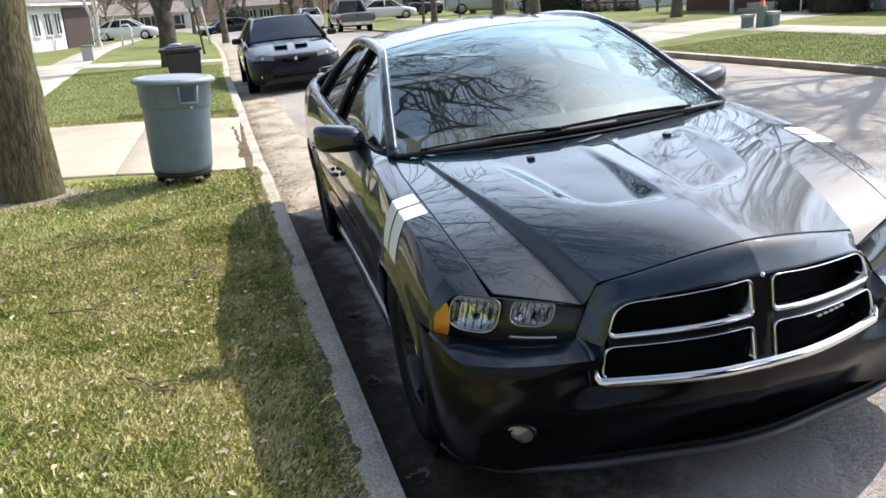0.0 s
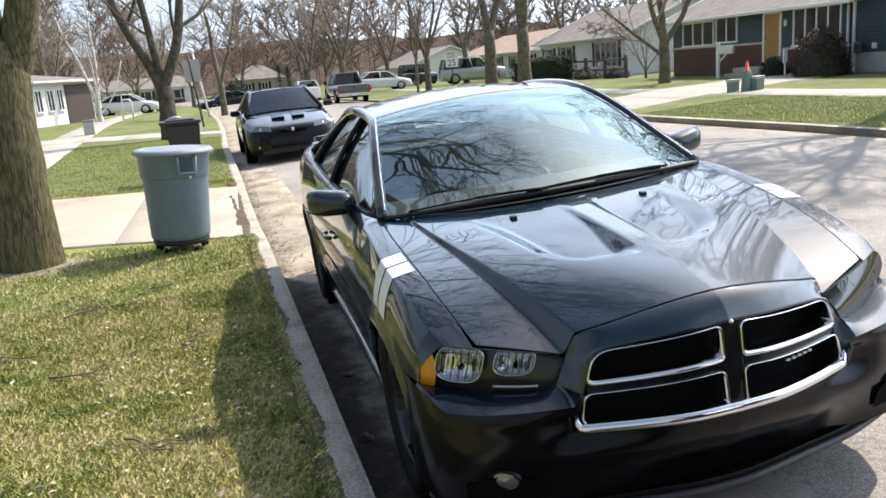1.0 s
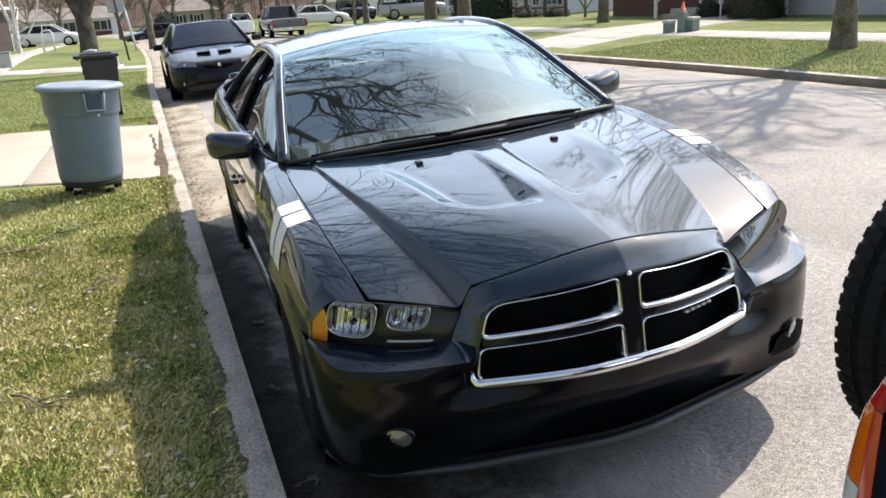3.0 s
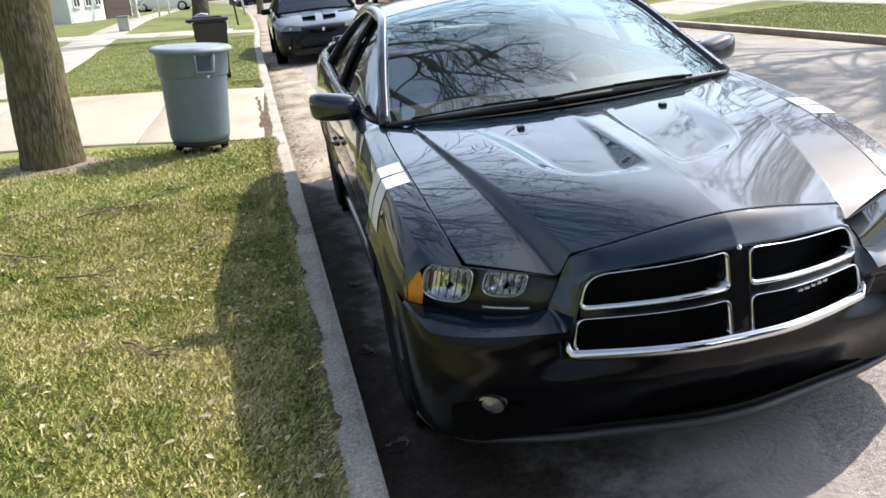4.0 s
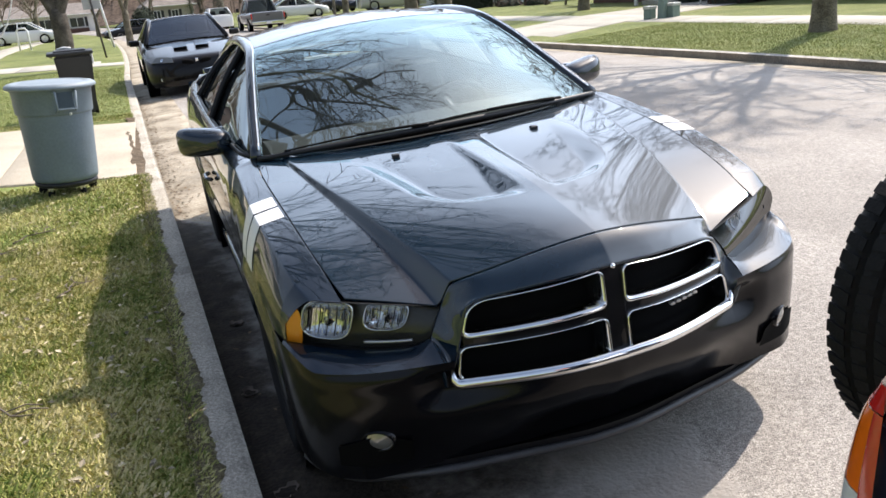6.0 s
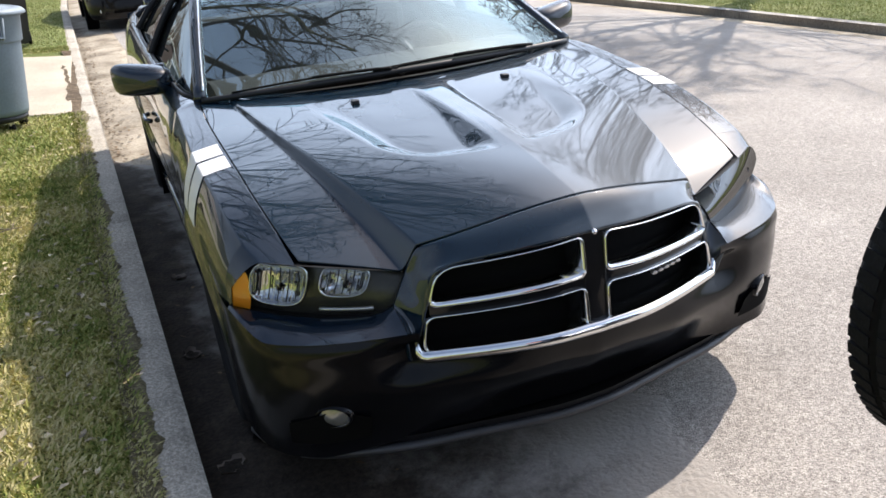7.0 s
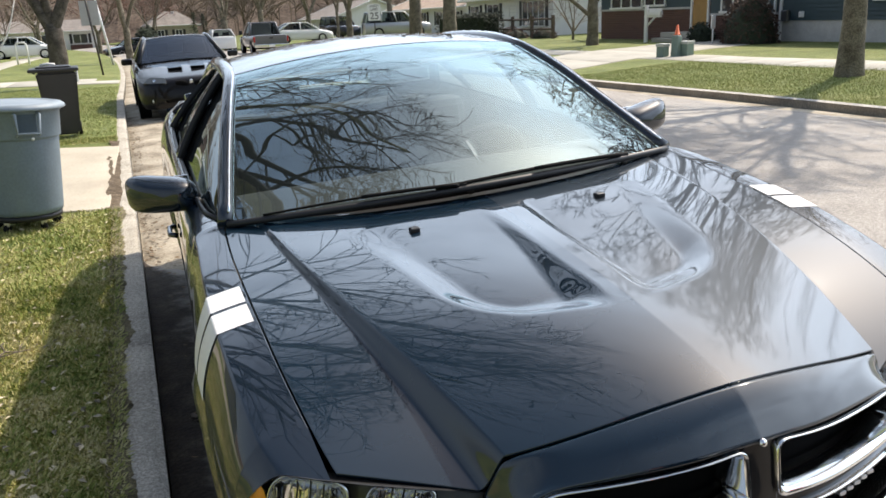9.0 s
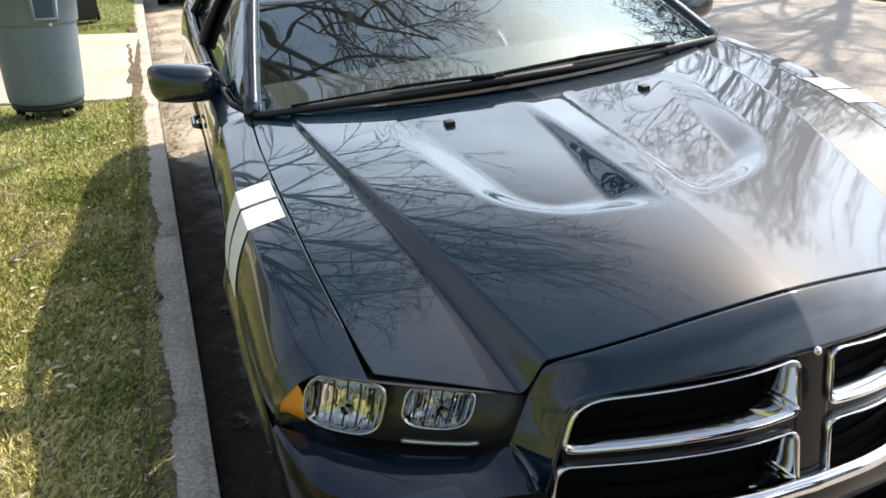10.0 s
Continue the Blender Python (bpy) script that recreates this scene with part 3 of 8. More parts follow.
def hood_z(x, y):
    a = abs(x)
    i, o = ridge_in(y), ridge_out(y)
    if a < i:
        k = a / i
        z = hood_mid(y) + (hood_ridge(y) - hood_mid(y)) * k**2
    elif a < o:
        z = hood_ridge(y) + (hood_low(y) - hood_ridge(y)) * smoothstep(0, 1, (a - i) / (o - i)) ** 0.9
    else:
        z = hood_low(y)
    # a low crease down the middle, stronger to the front
    z += 0.012 * (1 - smoothstep(0.30, 1.0, y)) * (0.12 - min(a, 0.36))
    return z - scoop(a, y)


def gap_x(y):
    """Where hood and fender meet."""
    return spline([(0.25, 0.706), (0.358, 0.748), (0.6, 0.782), (0.87, 0.800), (1.126, 0.810), (1.3, 0.812), (1.5, 0.806)], y)


def lamp_edge(a):
    """y of the edge over the headlamps at half width a."""
    return 0.232 + (a - 0.487) * 0.46


def hood_rear(a):
    return 1.33 + 0.19 * (a / 0.785) ** 2


def hood_front(a):
    c = 0.135 + 0.086 * (a / 0.452) ** 2
    return c + (lamp_edge(a) + 0.004 - c) * smoothstep(0.455, 0.51, a)


def side_top(y):
    """Height of the shoulder where the side begins."""
    if y < 1.5:
        return hood_z(gap_x(y), y) - 0.001
    return spline([(1.5, 1.030), (2.2, 1.045), (3.2, 1.075), (4.2, 1.12), (4.7, 1.12), (5.0, 1.08)], y)


def side_in(y):
    return gap_x(y) if y < 1.5 else spline([(1.5, 0.79), (1.7, 0.845), (2.5, 0.865), (3.6, 0.86), (4.4, 0.80), (4.9, 0.72)], y)


def side_max(y):
    return spline([(0.4, 0.920), (0.55, 0.945), (0.8, 0.960), (1.0, 0.965), (1.5, 0.948), (2.6, 0.94), (3.6, 0.95), (4.1, 0.957), (4.6, 0.93), (4.9, 0.87), (5.06, 0.74)], y)


FOLD = 0.16
SIDE_STEPS = [0, 0.05, 0.10, 0.135, 0.152, 0.16, 0.168, 0.185] + lin(0.21, 1, 26)


def side_point(y, v, sx):
    """v from 0 at the top edge to 1 at the sill."""
    zt, zs, xi, xm = side_top(y), 0.70, side_in(y), side_max(y)
    lo = 0.205
    for yc in (0.97, 4.02):
        d = y - yc
        if abs(d) < 0.385:
            lo = max(lo, 0.345 + math.sqrt(0.385**2 - d * d))
    if y < 0.6:
        lo = 0.65
    lo = min(lo, 0.74)
    if v < 0.45:
        t = v / 0.45 * math.pi / 2
        e = 0.46 + 0.36 * smoothstep(1.3, 1.8, y)
        x = xi + (xm - xi) * math.sin(t) ** e
        zz = max(zs, lo)
        z = zz + (zt - zz) * math.cos(t) ** (e + 0.06)
    else:
        k = (v - 0.45) / 0.55
        zz = max(zs, lo)
        z = zz + (lo - zz) * k
        x = xm - 0.055 * ((zs - min(z, zs)) / 0.5) ** 2
        # pressed door crease
        x -= 0.014 * math.exp(-((z - 0.5) / 0.07) ** 2) * smoothstep(1.5, 1.8, y) * (1 - smoothstep(3.5, 3.7, y))
    if v < 0.45 and y < 1.75:
        # front fender: a flat crown out to a crisp shoulder, then the side
        zz = max(zs, lo)
        xf, zf = xi + (xm - xi) * 0.60, zt - 0.008
        if v < FOLD:
            k = v / FOLD
            qx, qz = xi + (xf - xi) * k, zt + (zf - zt) * k**1.5
        else:
            k = (v - FOLD) / (0.45 - FOLD)
            qx, qz = xf + (xm - xf) * (1 - (1 - k) ** 2.2), zf + (zz - zf) * k
        w = 1 - smoothstep(1.35, 1.72, y)
        x, z = x + (qx - x) * w, z + (qz - z) * w
    # wheel arch lip
    for yc in (0.97, 4.02):
        d = math.hypot(y - yc, z - 0.345)
        x += 0.016 * math.exp(-((d - 0.395) / 0.03) ** 2)
    return Vector((sx * x, y, z))


def rounded_loop(pts, radius, steps=5):
    """Round the corners of a flat loop of 2D points."""
    out = []
    n = len(pts)
    for i in range(n):
        p, a, b = Vector(pts[i]), Vector(pts[i - 1]), Vector(pts[(i + 1) % n])
        rad = radius[i] if hasattr(radius, "__len__") else radius
        ra = (a - p).normalized() * min(rad, (a - p).length * 0.45)
        rb = (b - p).normalized() * min(rad, (b - p).length * 0.45)
        for k in range(steps + 1):
            t = k / steps
            out.append(p + ra * (1 - t) ** 2 + rb * t**2)
    return out


def refine(loop, step=0.03):
    out = []
    n = len(loop)
    for i in range(n):
        a, b = Vector(loop[i]), Vector(loop[(i + 1) % n])
        k = max(1, int((b - a).length / step))
        for j in range(k):
            out.append(a.lerp(b, j / k))
    return out


def make_wheel(name, parent, m, r, width, rim_r, spokes, rim_mat, hub_mat, tread=False):
    """A wheel about local x, outside towards -x: tyre > rim."""
    w = width / 2
    prof = [(rim_r, -w * 0.82), (rim_r + 0.012, -w * 0.9), (r * 0.86, -w), (r * 0.95, -w * 0.96), (r * 0.985, -w * 0.8), (r, -w * 0.5), (r, w * 0.5), (r * 0.985, w * 0.8), (r * 0.95, w * 0.96), (r * 0.86, w), (rim_r, w * 0.82)]
    turn = m @ Matrix.Rotation(radians(90), 4, "Y")
    tyre = lathe("tyre", prof, M_RUBBER, parent, turn, 56)
    bm = bmesh.new()
    rings = [(rim_r, -w * 0.80), (rim_r - 0.014, -w * 0.84), (rim_r - 0.03, -w * 0.6), (rim_r - 0.035, w * 0.3)]
    steps = 40
    vs = [[bm.verts.new(turn @ Vector((a * math.cos(2 * math.pi * i / steps), a * math.sin(2 * math.pi * i / steps), h))) for a, h in rings] for i in range(steps)]
    for i in range(steps):
        for j in range(len(rings) - 1):
            bm.faces.new((vs[i][j], vs[(i + 1) % steps][j], vs[(i + 1) % steps][j + 1], vs[i][j + 1]))
    part("rim", bm, rim_mat, tyre, "", True)
    for k in range(spokes):
        t = 2 * math.pi * k / spokes
        bm = bmesh.new()
        half = 0.30 * 5 / spokes
        outline = []
        for rr, hw, h in ((0.03, half * 0.9, -w * 0.55), (rim_r * 0.55, half * 0.42, -w * 0.62), (rim_r - 0.012, half * 0.55, -w * 0.74)):
            hw = hw * rr if rr > 0.05 else 0.03
            outline.append((rr, hw, h))
        top, low = [], []
        for rr, hw, h in outline:
            for s in (-1, 1):
                p = Vector((rr * math.cos(t) - s * hw * math.sin(t), rr * math.sin(t) + s * hw * math.cos(t), h))
                top.append(bm.verts.new(turn @ p))
                low.append(bm.verts.new(turn @ (p + Vector((0, 0, 0.035)))))
        for i in (0, 2):
            bm.faces.new((top[i], top[i + 2], top[i + 3], top[i + 1]))
            bm.faces.new((low[i], low[i + 1], low[i + 3], low[i + 2]))
            bm.faces.new((top[i], low[i], low[i + 2], top[i + 2]))
            bm.faces.new((top[i + 1], top[i + 3], low[i + 3], low[i + 1]))
        part("spoke", bm, rim_mat, tyre)
    lathe("hub_cap", [(0.0, -w * 0.66), (0.03, -w * 0.65), (0.036, -w * 0.55), (0.036, w * 0.1)], hub_mat, tyre, turn, 20)
    lathe("brake_disc", [(0.02, -w * 0.1), (rim_r * 0.72, -w * 0.1), (rim_r * 0.72, -w * 0.02), (0.02, -w * 0.02)], M_RIM, tyre, turn, 28)
    return tyre


sedan = thing("sedan", "glossy blue-black sedan with white fender stripes parked at the kerb", "car", CAR_POSE)

# hood
xs_h = [i / 95 for i in range(-95, 96)]


def column(u, y):
    """Half width of a lengthwise line of the hood, laid along its ridges."""
    a, b, c = ridge_in(y), ridge_out(y), gap_x(y) - 0.005
    if u < 0.60:
        return a * u / 0.60
    if u < 0.82:
        return a + (b - a) * (u - 0.60) / 0.22
    return b + (c - b) * (u - 0.82) / 0.18


def hood_point(s, t):
    a = abs(s)
    # the side edge follows the fender line
    yf = hood_front(column(a, 0.2))
    yf = hood_front(column(a, yf))
    y = yf + (hood_rear(column(a, 1.45)) - yf) * t
    x = math.copysign(column(a, y), s)
    return Vector((x, y, hood_z(x, y)))


patch("hood", hood_point, xs_h, lin(0, 1, 130), M_PAINT_HOOD, sedan, "glossy black hood with two sunken scoops one half hazed", thick=0.012)

# nose panel between hood and grille


def grille_y(x, z):
    return nose_y(abs(x)) + 0.004 + (z - 0.53) * 0.10


def grille_top(a):
    return 0.800 - 0.036 * (a / 0.465) ** 2 - 0.005 * a


def nose_panel(s, t):
    a = abs(s) * (0.430 + 0.022 * t)
    zg = grille_top(a)
    yg = grille_y(a, zg) - 0.004
    ac = abs(s) * 0.452
    ye = hood_front(ac) - 0.006
    ze = hood_z(ac, ye) - 0.002
    y = yg + (ye - yg) * t
    bulge = 0.012 * math.sin(math.pi * min(1, t)) * (1 - 0.2 * a)
    z = zg + (ze - zg) * t + bulge
    x = math.copysign(abs(s) * (0.430 + (0.452 - 0.430) * t), s)
    return Vector((x, y, z))




LAMP = [Vector(p) for p in ((0.928, 0.458, 0.654), (0.904, 0.430, 0.802), (0.545, 0.214, 0.628), (0.484, 0.232, 0.736))]


def lamp_point(s, t, sx, push=0.0):
    """The headlamp's face; s 0 outside to 1 inside, t 0 bottom to 1 top, its outer top and inner bottom corners rounded."""
    ob, ot, ib, it = LAMP
    hi = 1 - 0.58 * (1 - min(s, 0.18) / 0.18) ** 1.9
    lo = 0.20 * (max(0.0, s - 0.86) / 0.14) ** 2
    t = lo + (hi - lo) * t
    p = ob.lerp(ib, s).lerp(ot.lerp(it, s), t)
    p.z -= 0.016 * math.sin(math.pi * s) * (1 - t)
    # bowed outwards between its corners
    n = Vector((0.42, -0.86, 0.28)).normalized()
    p = p + n * (0.022 * math.sin(math.pi * s) + 0.012 * math.sin(math.pi * t) - push)
    return Vector((sx * p.x, p.y, p.z))


# front bumper: middle below the grille, two wings, lip
def grille_low(a):
    return 0.520 - 0.010 * (a / 0.495) ** 2


def fascia_mid(s, t):
    a = abs(s) * 0.50
    z = 0.235 + (grille_low(a) - 0.235) * t
    y = nose_y(a) + (bump_y(a) - nose_y(a)) * smoothstep(grille_low(a) + 0.002, 0.42, z)
    return Vector((s * 0.50, y + setback(z) + under(a, z), z))


bumper = patch("front_bumper", fascia_mid, lin(-1, 1, 61), lin(0, 1, 26), M_BUMPER, sedan)
wing_a = lin(0.50, 0.90, 26) + lin(0.905, 0.94, 8) + lin(0.942, 0.9495, 6)
FLANK = {}
for sx in (-1, 1):
    def crease(a):
        return 0.605 + 0.045 * smoothstep(0.88, 0.945, a)

    def wing(a, t, sx=sx):
        z = 0.235 + (crease(a) - 0.235) * t
        y = bump_y(a) + setback(min(z, 0.598)) + under(a, z) + 0.007 * smoothstep(0.93, 1.0, t)
        y += (nose_y(a) - bump_y(a)) * smoothstep(0.66, 0.50, a) * smoothstep(0.42, 0.512, z) * (1 - smoothstep(0.54, 0.605, z))
        return Vector((sx * a, y, z))

    def ledge(u, t, sx=sx):
        lo = wing(0.532 + 0.41 * u, 1.0, 1)
        hi = lamp_point(1 - u, 0.0, 1, 0.0)
        p = lo.lerp(hi, t)
        return Vector((sx * p.x, p.y, p.z + 0.006 * math.sin(math.pi * t)))
    patch("bumper_wing", wing, wing_a, lin(0, 1, 40), M_BUMPER, bumper, flip=sx > 0)
    patch("lamp_ledge", ledge, lin(0, 1, 32), lin(0, 1, 9), M_PAINT, bumper, flip=sx > 0)
    # flank of the nose beside the grille, up to the hood edge
    def flank(u, t, sx=sx):
        pa = Vector((0.508, nose_y(0.508) + 0.002, grille_low(0.495) - 0.01)).lerp(Vector((0.432, grille_y(0.432, 0.765) - 0.004, grille_top(0.432))), t)
        foot, knee = Vector((0.516, nose_y(0.516), grille_low(0.495) - 0.012)), Vector((0.534, bump_y(0.534) + 0.006, 0.604))
        if t < 0.18:
            pb = foot.lerp(knee, t / 0.18)
        elif t < 0.34:
            pb = knee.lerp(lamp_point(1.0, 0.0, 1, 0.004), (t - 0.18) / 0.16)
        elif t < 0.70:
            pb = lamp_point(1.0, (t - 0.34) / 0.36, 1, 0.004)
        else:
            # along the hood's edge from the lamp up to its corner
            k = (t - 0.70) / 0.30
            a = 0.484 + (0.452 - 0.484) * k
            pb = lamp_point(1.0, 1.0, 1, 0.004).lerp(Vector((a, hood_front(a) - 0.006, hood_z(a, hood_front(a)) - 0.004)), min(1.0, k * 4))
        p = pa.lerp(pb, u)
        p.y += 0.010 * math.sin(math.pi * u)
        return Vector((sx * p.x, p.y, p.z))
    FLANK[sx] = flank

# nose panel and both flanks in one skin, rounded where they turn down
rows = [[FLANK[-1](w, t) for w in lin(0, 1, 18)] for t in lin(0, 1, 41)]
rows += [[nose_panel(s, w) for w in lin(0, 1, 18)] for s in lin(-1, 1, 73)[1:-1]]
rows += [[FLANK[1](w, t) for w in lin(0, 1, 18)] for t in lin(1, 0, 41)]
for k in range(60):
    done = [list(r) for r in rows]
    for c in (40, len(rows) - 41):
        for i in range(c - 15, c + 16):
            for j in range(18):
                g = 0.06 + 0.44 * math.sin(math.pi * min(1.0, 1.15 * j / 17)) ** 0.7 if j < 17 else 0.04
                done[i][j] = rows[i][j] * (1 - g) + (rows[i - 1][j] + rows[i + 1][j]) * (g / 2)
    rows = done
nose = link("nose_panel", mesh_of("nose_panel", [p for r in rows for p in r], grid_faces(len(rows), 18), M_PAINT_HOOD), sedan)
md = nose.modifiers.new("thick", "SOLIDIFY")
md.thickness, md.offset = 0.01, -1

LIP = [(0, 0.100), (0.1, 0.104), (0.37, 0.155), (0.53, 0.186), (0.65, 0.226), (0.78, 0.282), (0.85, 0.335), (0.91, 0.41), (0.945, 0.52)]
lip_path = []
for i in range(-44, 45):
    a = abs(i) / 44 * 0.935
    ly = spline(LIP, a)
    lip_path.append((math.copysign(a, i), ly, 0.205 + 0.02 * smoothstep(0.8, 0.93, a)))
v, f = sweep(lip_path, 0.014, 8)
link("lip", mesh_of("lip", v, f, M_LIP), bumper, "satin black lip spoiler")
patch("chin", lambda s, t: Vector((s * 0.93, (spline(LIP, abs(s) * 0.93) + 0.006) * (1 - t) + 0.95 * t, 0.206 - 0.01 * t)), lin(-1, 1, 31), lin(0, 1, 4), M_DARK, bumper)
patch("chin_band", lambda s, t: Vector((s * 0.90, spline(LIP, abs(s) * 0.90) + 0.012 * (1 - t), 0.208 + 0.034 * t)), lin(-1, 1, 41), lin(0, 1, 4), M_TRIM, bumper)

# grille: four openings with bright rims, honeycomb behind, dark cross between
grille = new("grille")
grille.parent = sedan
grille_back = []


def g3(x, z, push=0.0):
    return Vector((x, grille_y(x, z) + push, z))


ZB, ZT = 0.655, 0.690
openings = {
    "upper": [(0.030, 0.677), (0.463, 0.652), (0.428, 0.764), (0.032, 0.796)],
    "lower": [(0.030, 0.528), (0.490, 0.519), (0.470, 0.628), (0.032, 0.650)],
}
patch("honeycomb", lambda s, z: Vector((s * (0.475 - 0.2 * max(0.0, z - 0.60)), grille_y(s * 0.475, z) + 0.080, z)), lin(-1, 1, 31), lin(0.518, 0.785, 6), M_DARK, grille, "black honeycomb mesh")
for side in (-1, 1):
    for row, quad in openings.items():
        loop2 = refine(rounded_loop([(side * x, z) for x, z in quad], (0.022, 0.03, 0.06, 0.025) if row == "upper" else (0.022, 0.04, 0.03, 0.025), 6), 0.02)
        outer = loop2
        V, F = [], []
        n = len(outer)
        c = sum((Vector(p) for p in outer), Vector((0, 0))) / n
        # profile of the rim: outer foot, crown, inner edge, deep inner wall
        zs2 = [p[1] for p in outer]
        xs2 = [abs(p[0]) for p in outer]
        z_lo, z_hi, x_lo, x_hi = min(zs2), max(zs2), min(xs2), max(xs2)
        for p in outer:
            q = Vector(p)
            # position inside the opening, from its bottom to its top
            zb = quad[0][1] + (quad[1][1] - quad[0][1]) * (abs(q.x) - quad[0][0]) / (quad[1][0] - quad[0][0])
            zt = quad[3][1] + (quad[2][1] - quad[3][1]) * (abs(q.x) - quad[3][0]) / (quad[2][0] - quad[3][0])
            k = min(1, max(0, (q.y - zb) / (zt - zb)))
            wide = (0.009 if row == 'upper' else 0.0) * (1 - smoothstep(0.0, 0.5, k)) + 0.006 - 0.003 * smoothstep(0.6, 1.0, k)
            # towards the middle of the opening
            cz = (zb + zt) / 2
            cx = math.copysign((x_lo + x_hi) / 2, q.x)
            near_side = smoothstep(0.05, 0.0, abs(q.x) - x_lo) + smoothstep(0.06, 0.0, x_hi - abs(q.x))
            dz = math.copysign(1, cz - q.y) * smoothstep(0.0, 0.02, abs(cz - q.y))
            dx = math.copysign(1, cx - q.x) * min(1, near_side)
            if k > 0.12 and k < 0.88:
                dz *= 0.1
            inn = Vector((q.x + dx * 0.009, q.y + dz * wide))
            mid = q.lerp(inn, 0.4)
            V += [g3(q.x, q.y, 0.012), g3(q.x, q.y, -0.006), g3(mid.x, mid.y, -0.011), g3(inn.x, inn.y, 0.0), g3(inn.x + dx * 0.012, inn.y, 0.068)]
        for i in range(n):
            for j in range(4):
                a, b = i * 5 + j, ((i + 1) % n) * 5 + j
                F.append((a, b, b + 1, a + 1))
        link("chrome_rim", mesh_of("chrome_rim", V, F, M_CHROME), grille, "chrome rim")
# the dark cross between the rims, flush behind them
patch("cross_bar", lambda s, t: g3(s * 0.455, (0.640 if abs(s) < 0.1 else 0.640 - 0.010 * abs(s)) + t * 0.05 - 0.016 * abs(s) * t, 0.004), lin(-1, 1, 41), lin(0, 1, 4), M_PAINT_BLACK, grille, "black cross bar", thick=0.03)
patch("cross_post", lambda s, t: g3(s * 0.034, 0.523 + 0.275 * t, 0.002), lin(-1, 1, 5), lin(0, 1, 16), M_PAINT_BLACK, grille, "black cross post", thick=0.03)
# heavy chrome sill under the grille
end = [(0.490, 0.008), (0.499, 0.022), (0.500, 0.045)]
sill = [g3(-x, grille_low(x) + z, -0.003) for x, z in end[::-1]] + [g3(math.copysign(abs(i) / 30 * 0.478, i), grille_low(abs(i) / 30 * 0.478) + 0.004, -0.004) for i in range(-30, 31)] + [g3(x, grille_low(x) + z, -0.003) for x, z in end]
V, F = sweep(sill, [0.007, 0.011, 0.015] + [0.0195] * 61 + [0.015, 0.011, 0.007], 10)
link("chrome_sill", mesh_of("chrome_sill", V, F, M_CHROME), grille, "heavy chrome sill")
# the maker's mark, as plain bright bars
for k in range(5):
    x = 0.20 + k * 0.026
    box("badge_bar", (x, grille_y(x, 0.620) - 0.003, 0.616, x + 0.016, grille_y(x, 0.620) + 0.012, 0.6245), M_RIM, grille, 0.002)
lathe("emblem", [(0.0, 0.003), (0.006, 0.002), (0.008, 0.0), (0.008, -0.003)], M_CHROME, grille, Matrix.Translation((0, grille_y(0, 0.800) - 0.008, 0.802)) @ Matrix.Rotation(radians(60), 4, "X"), 12)

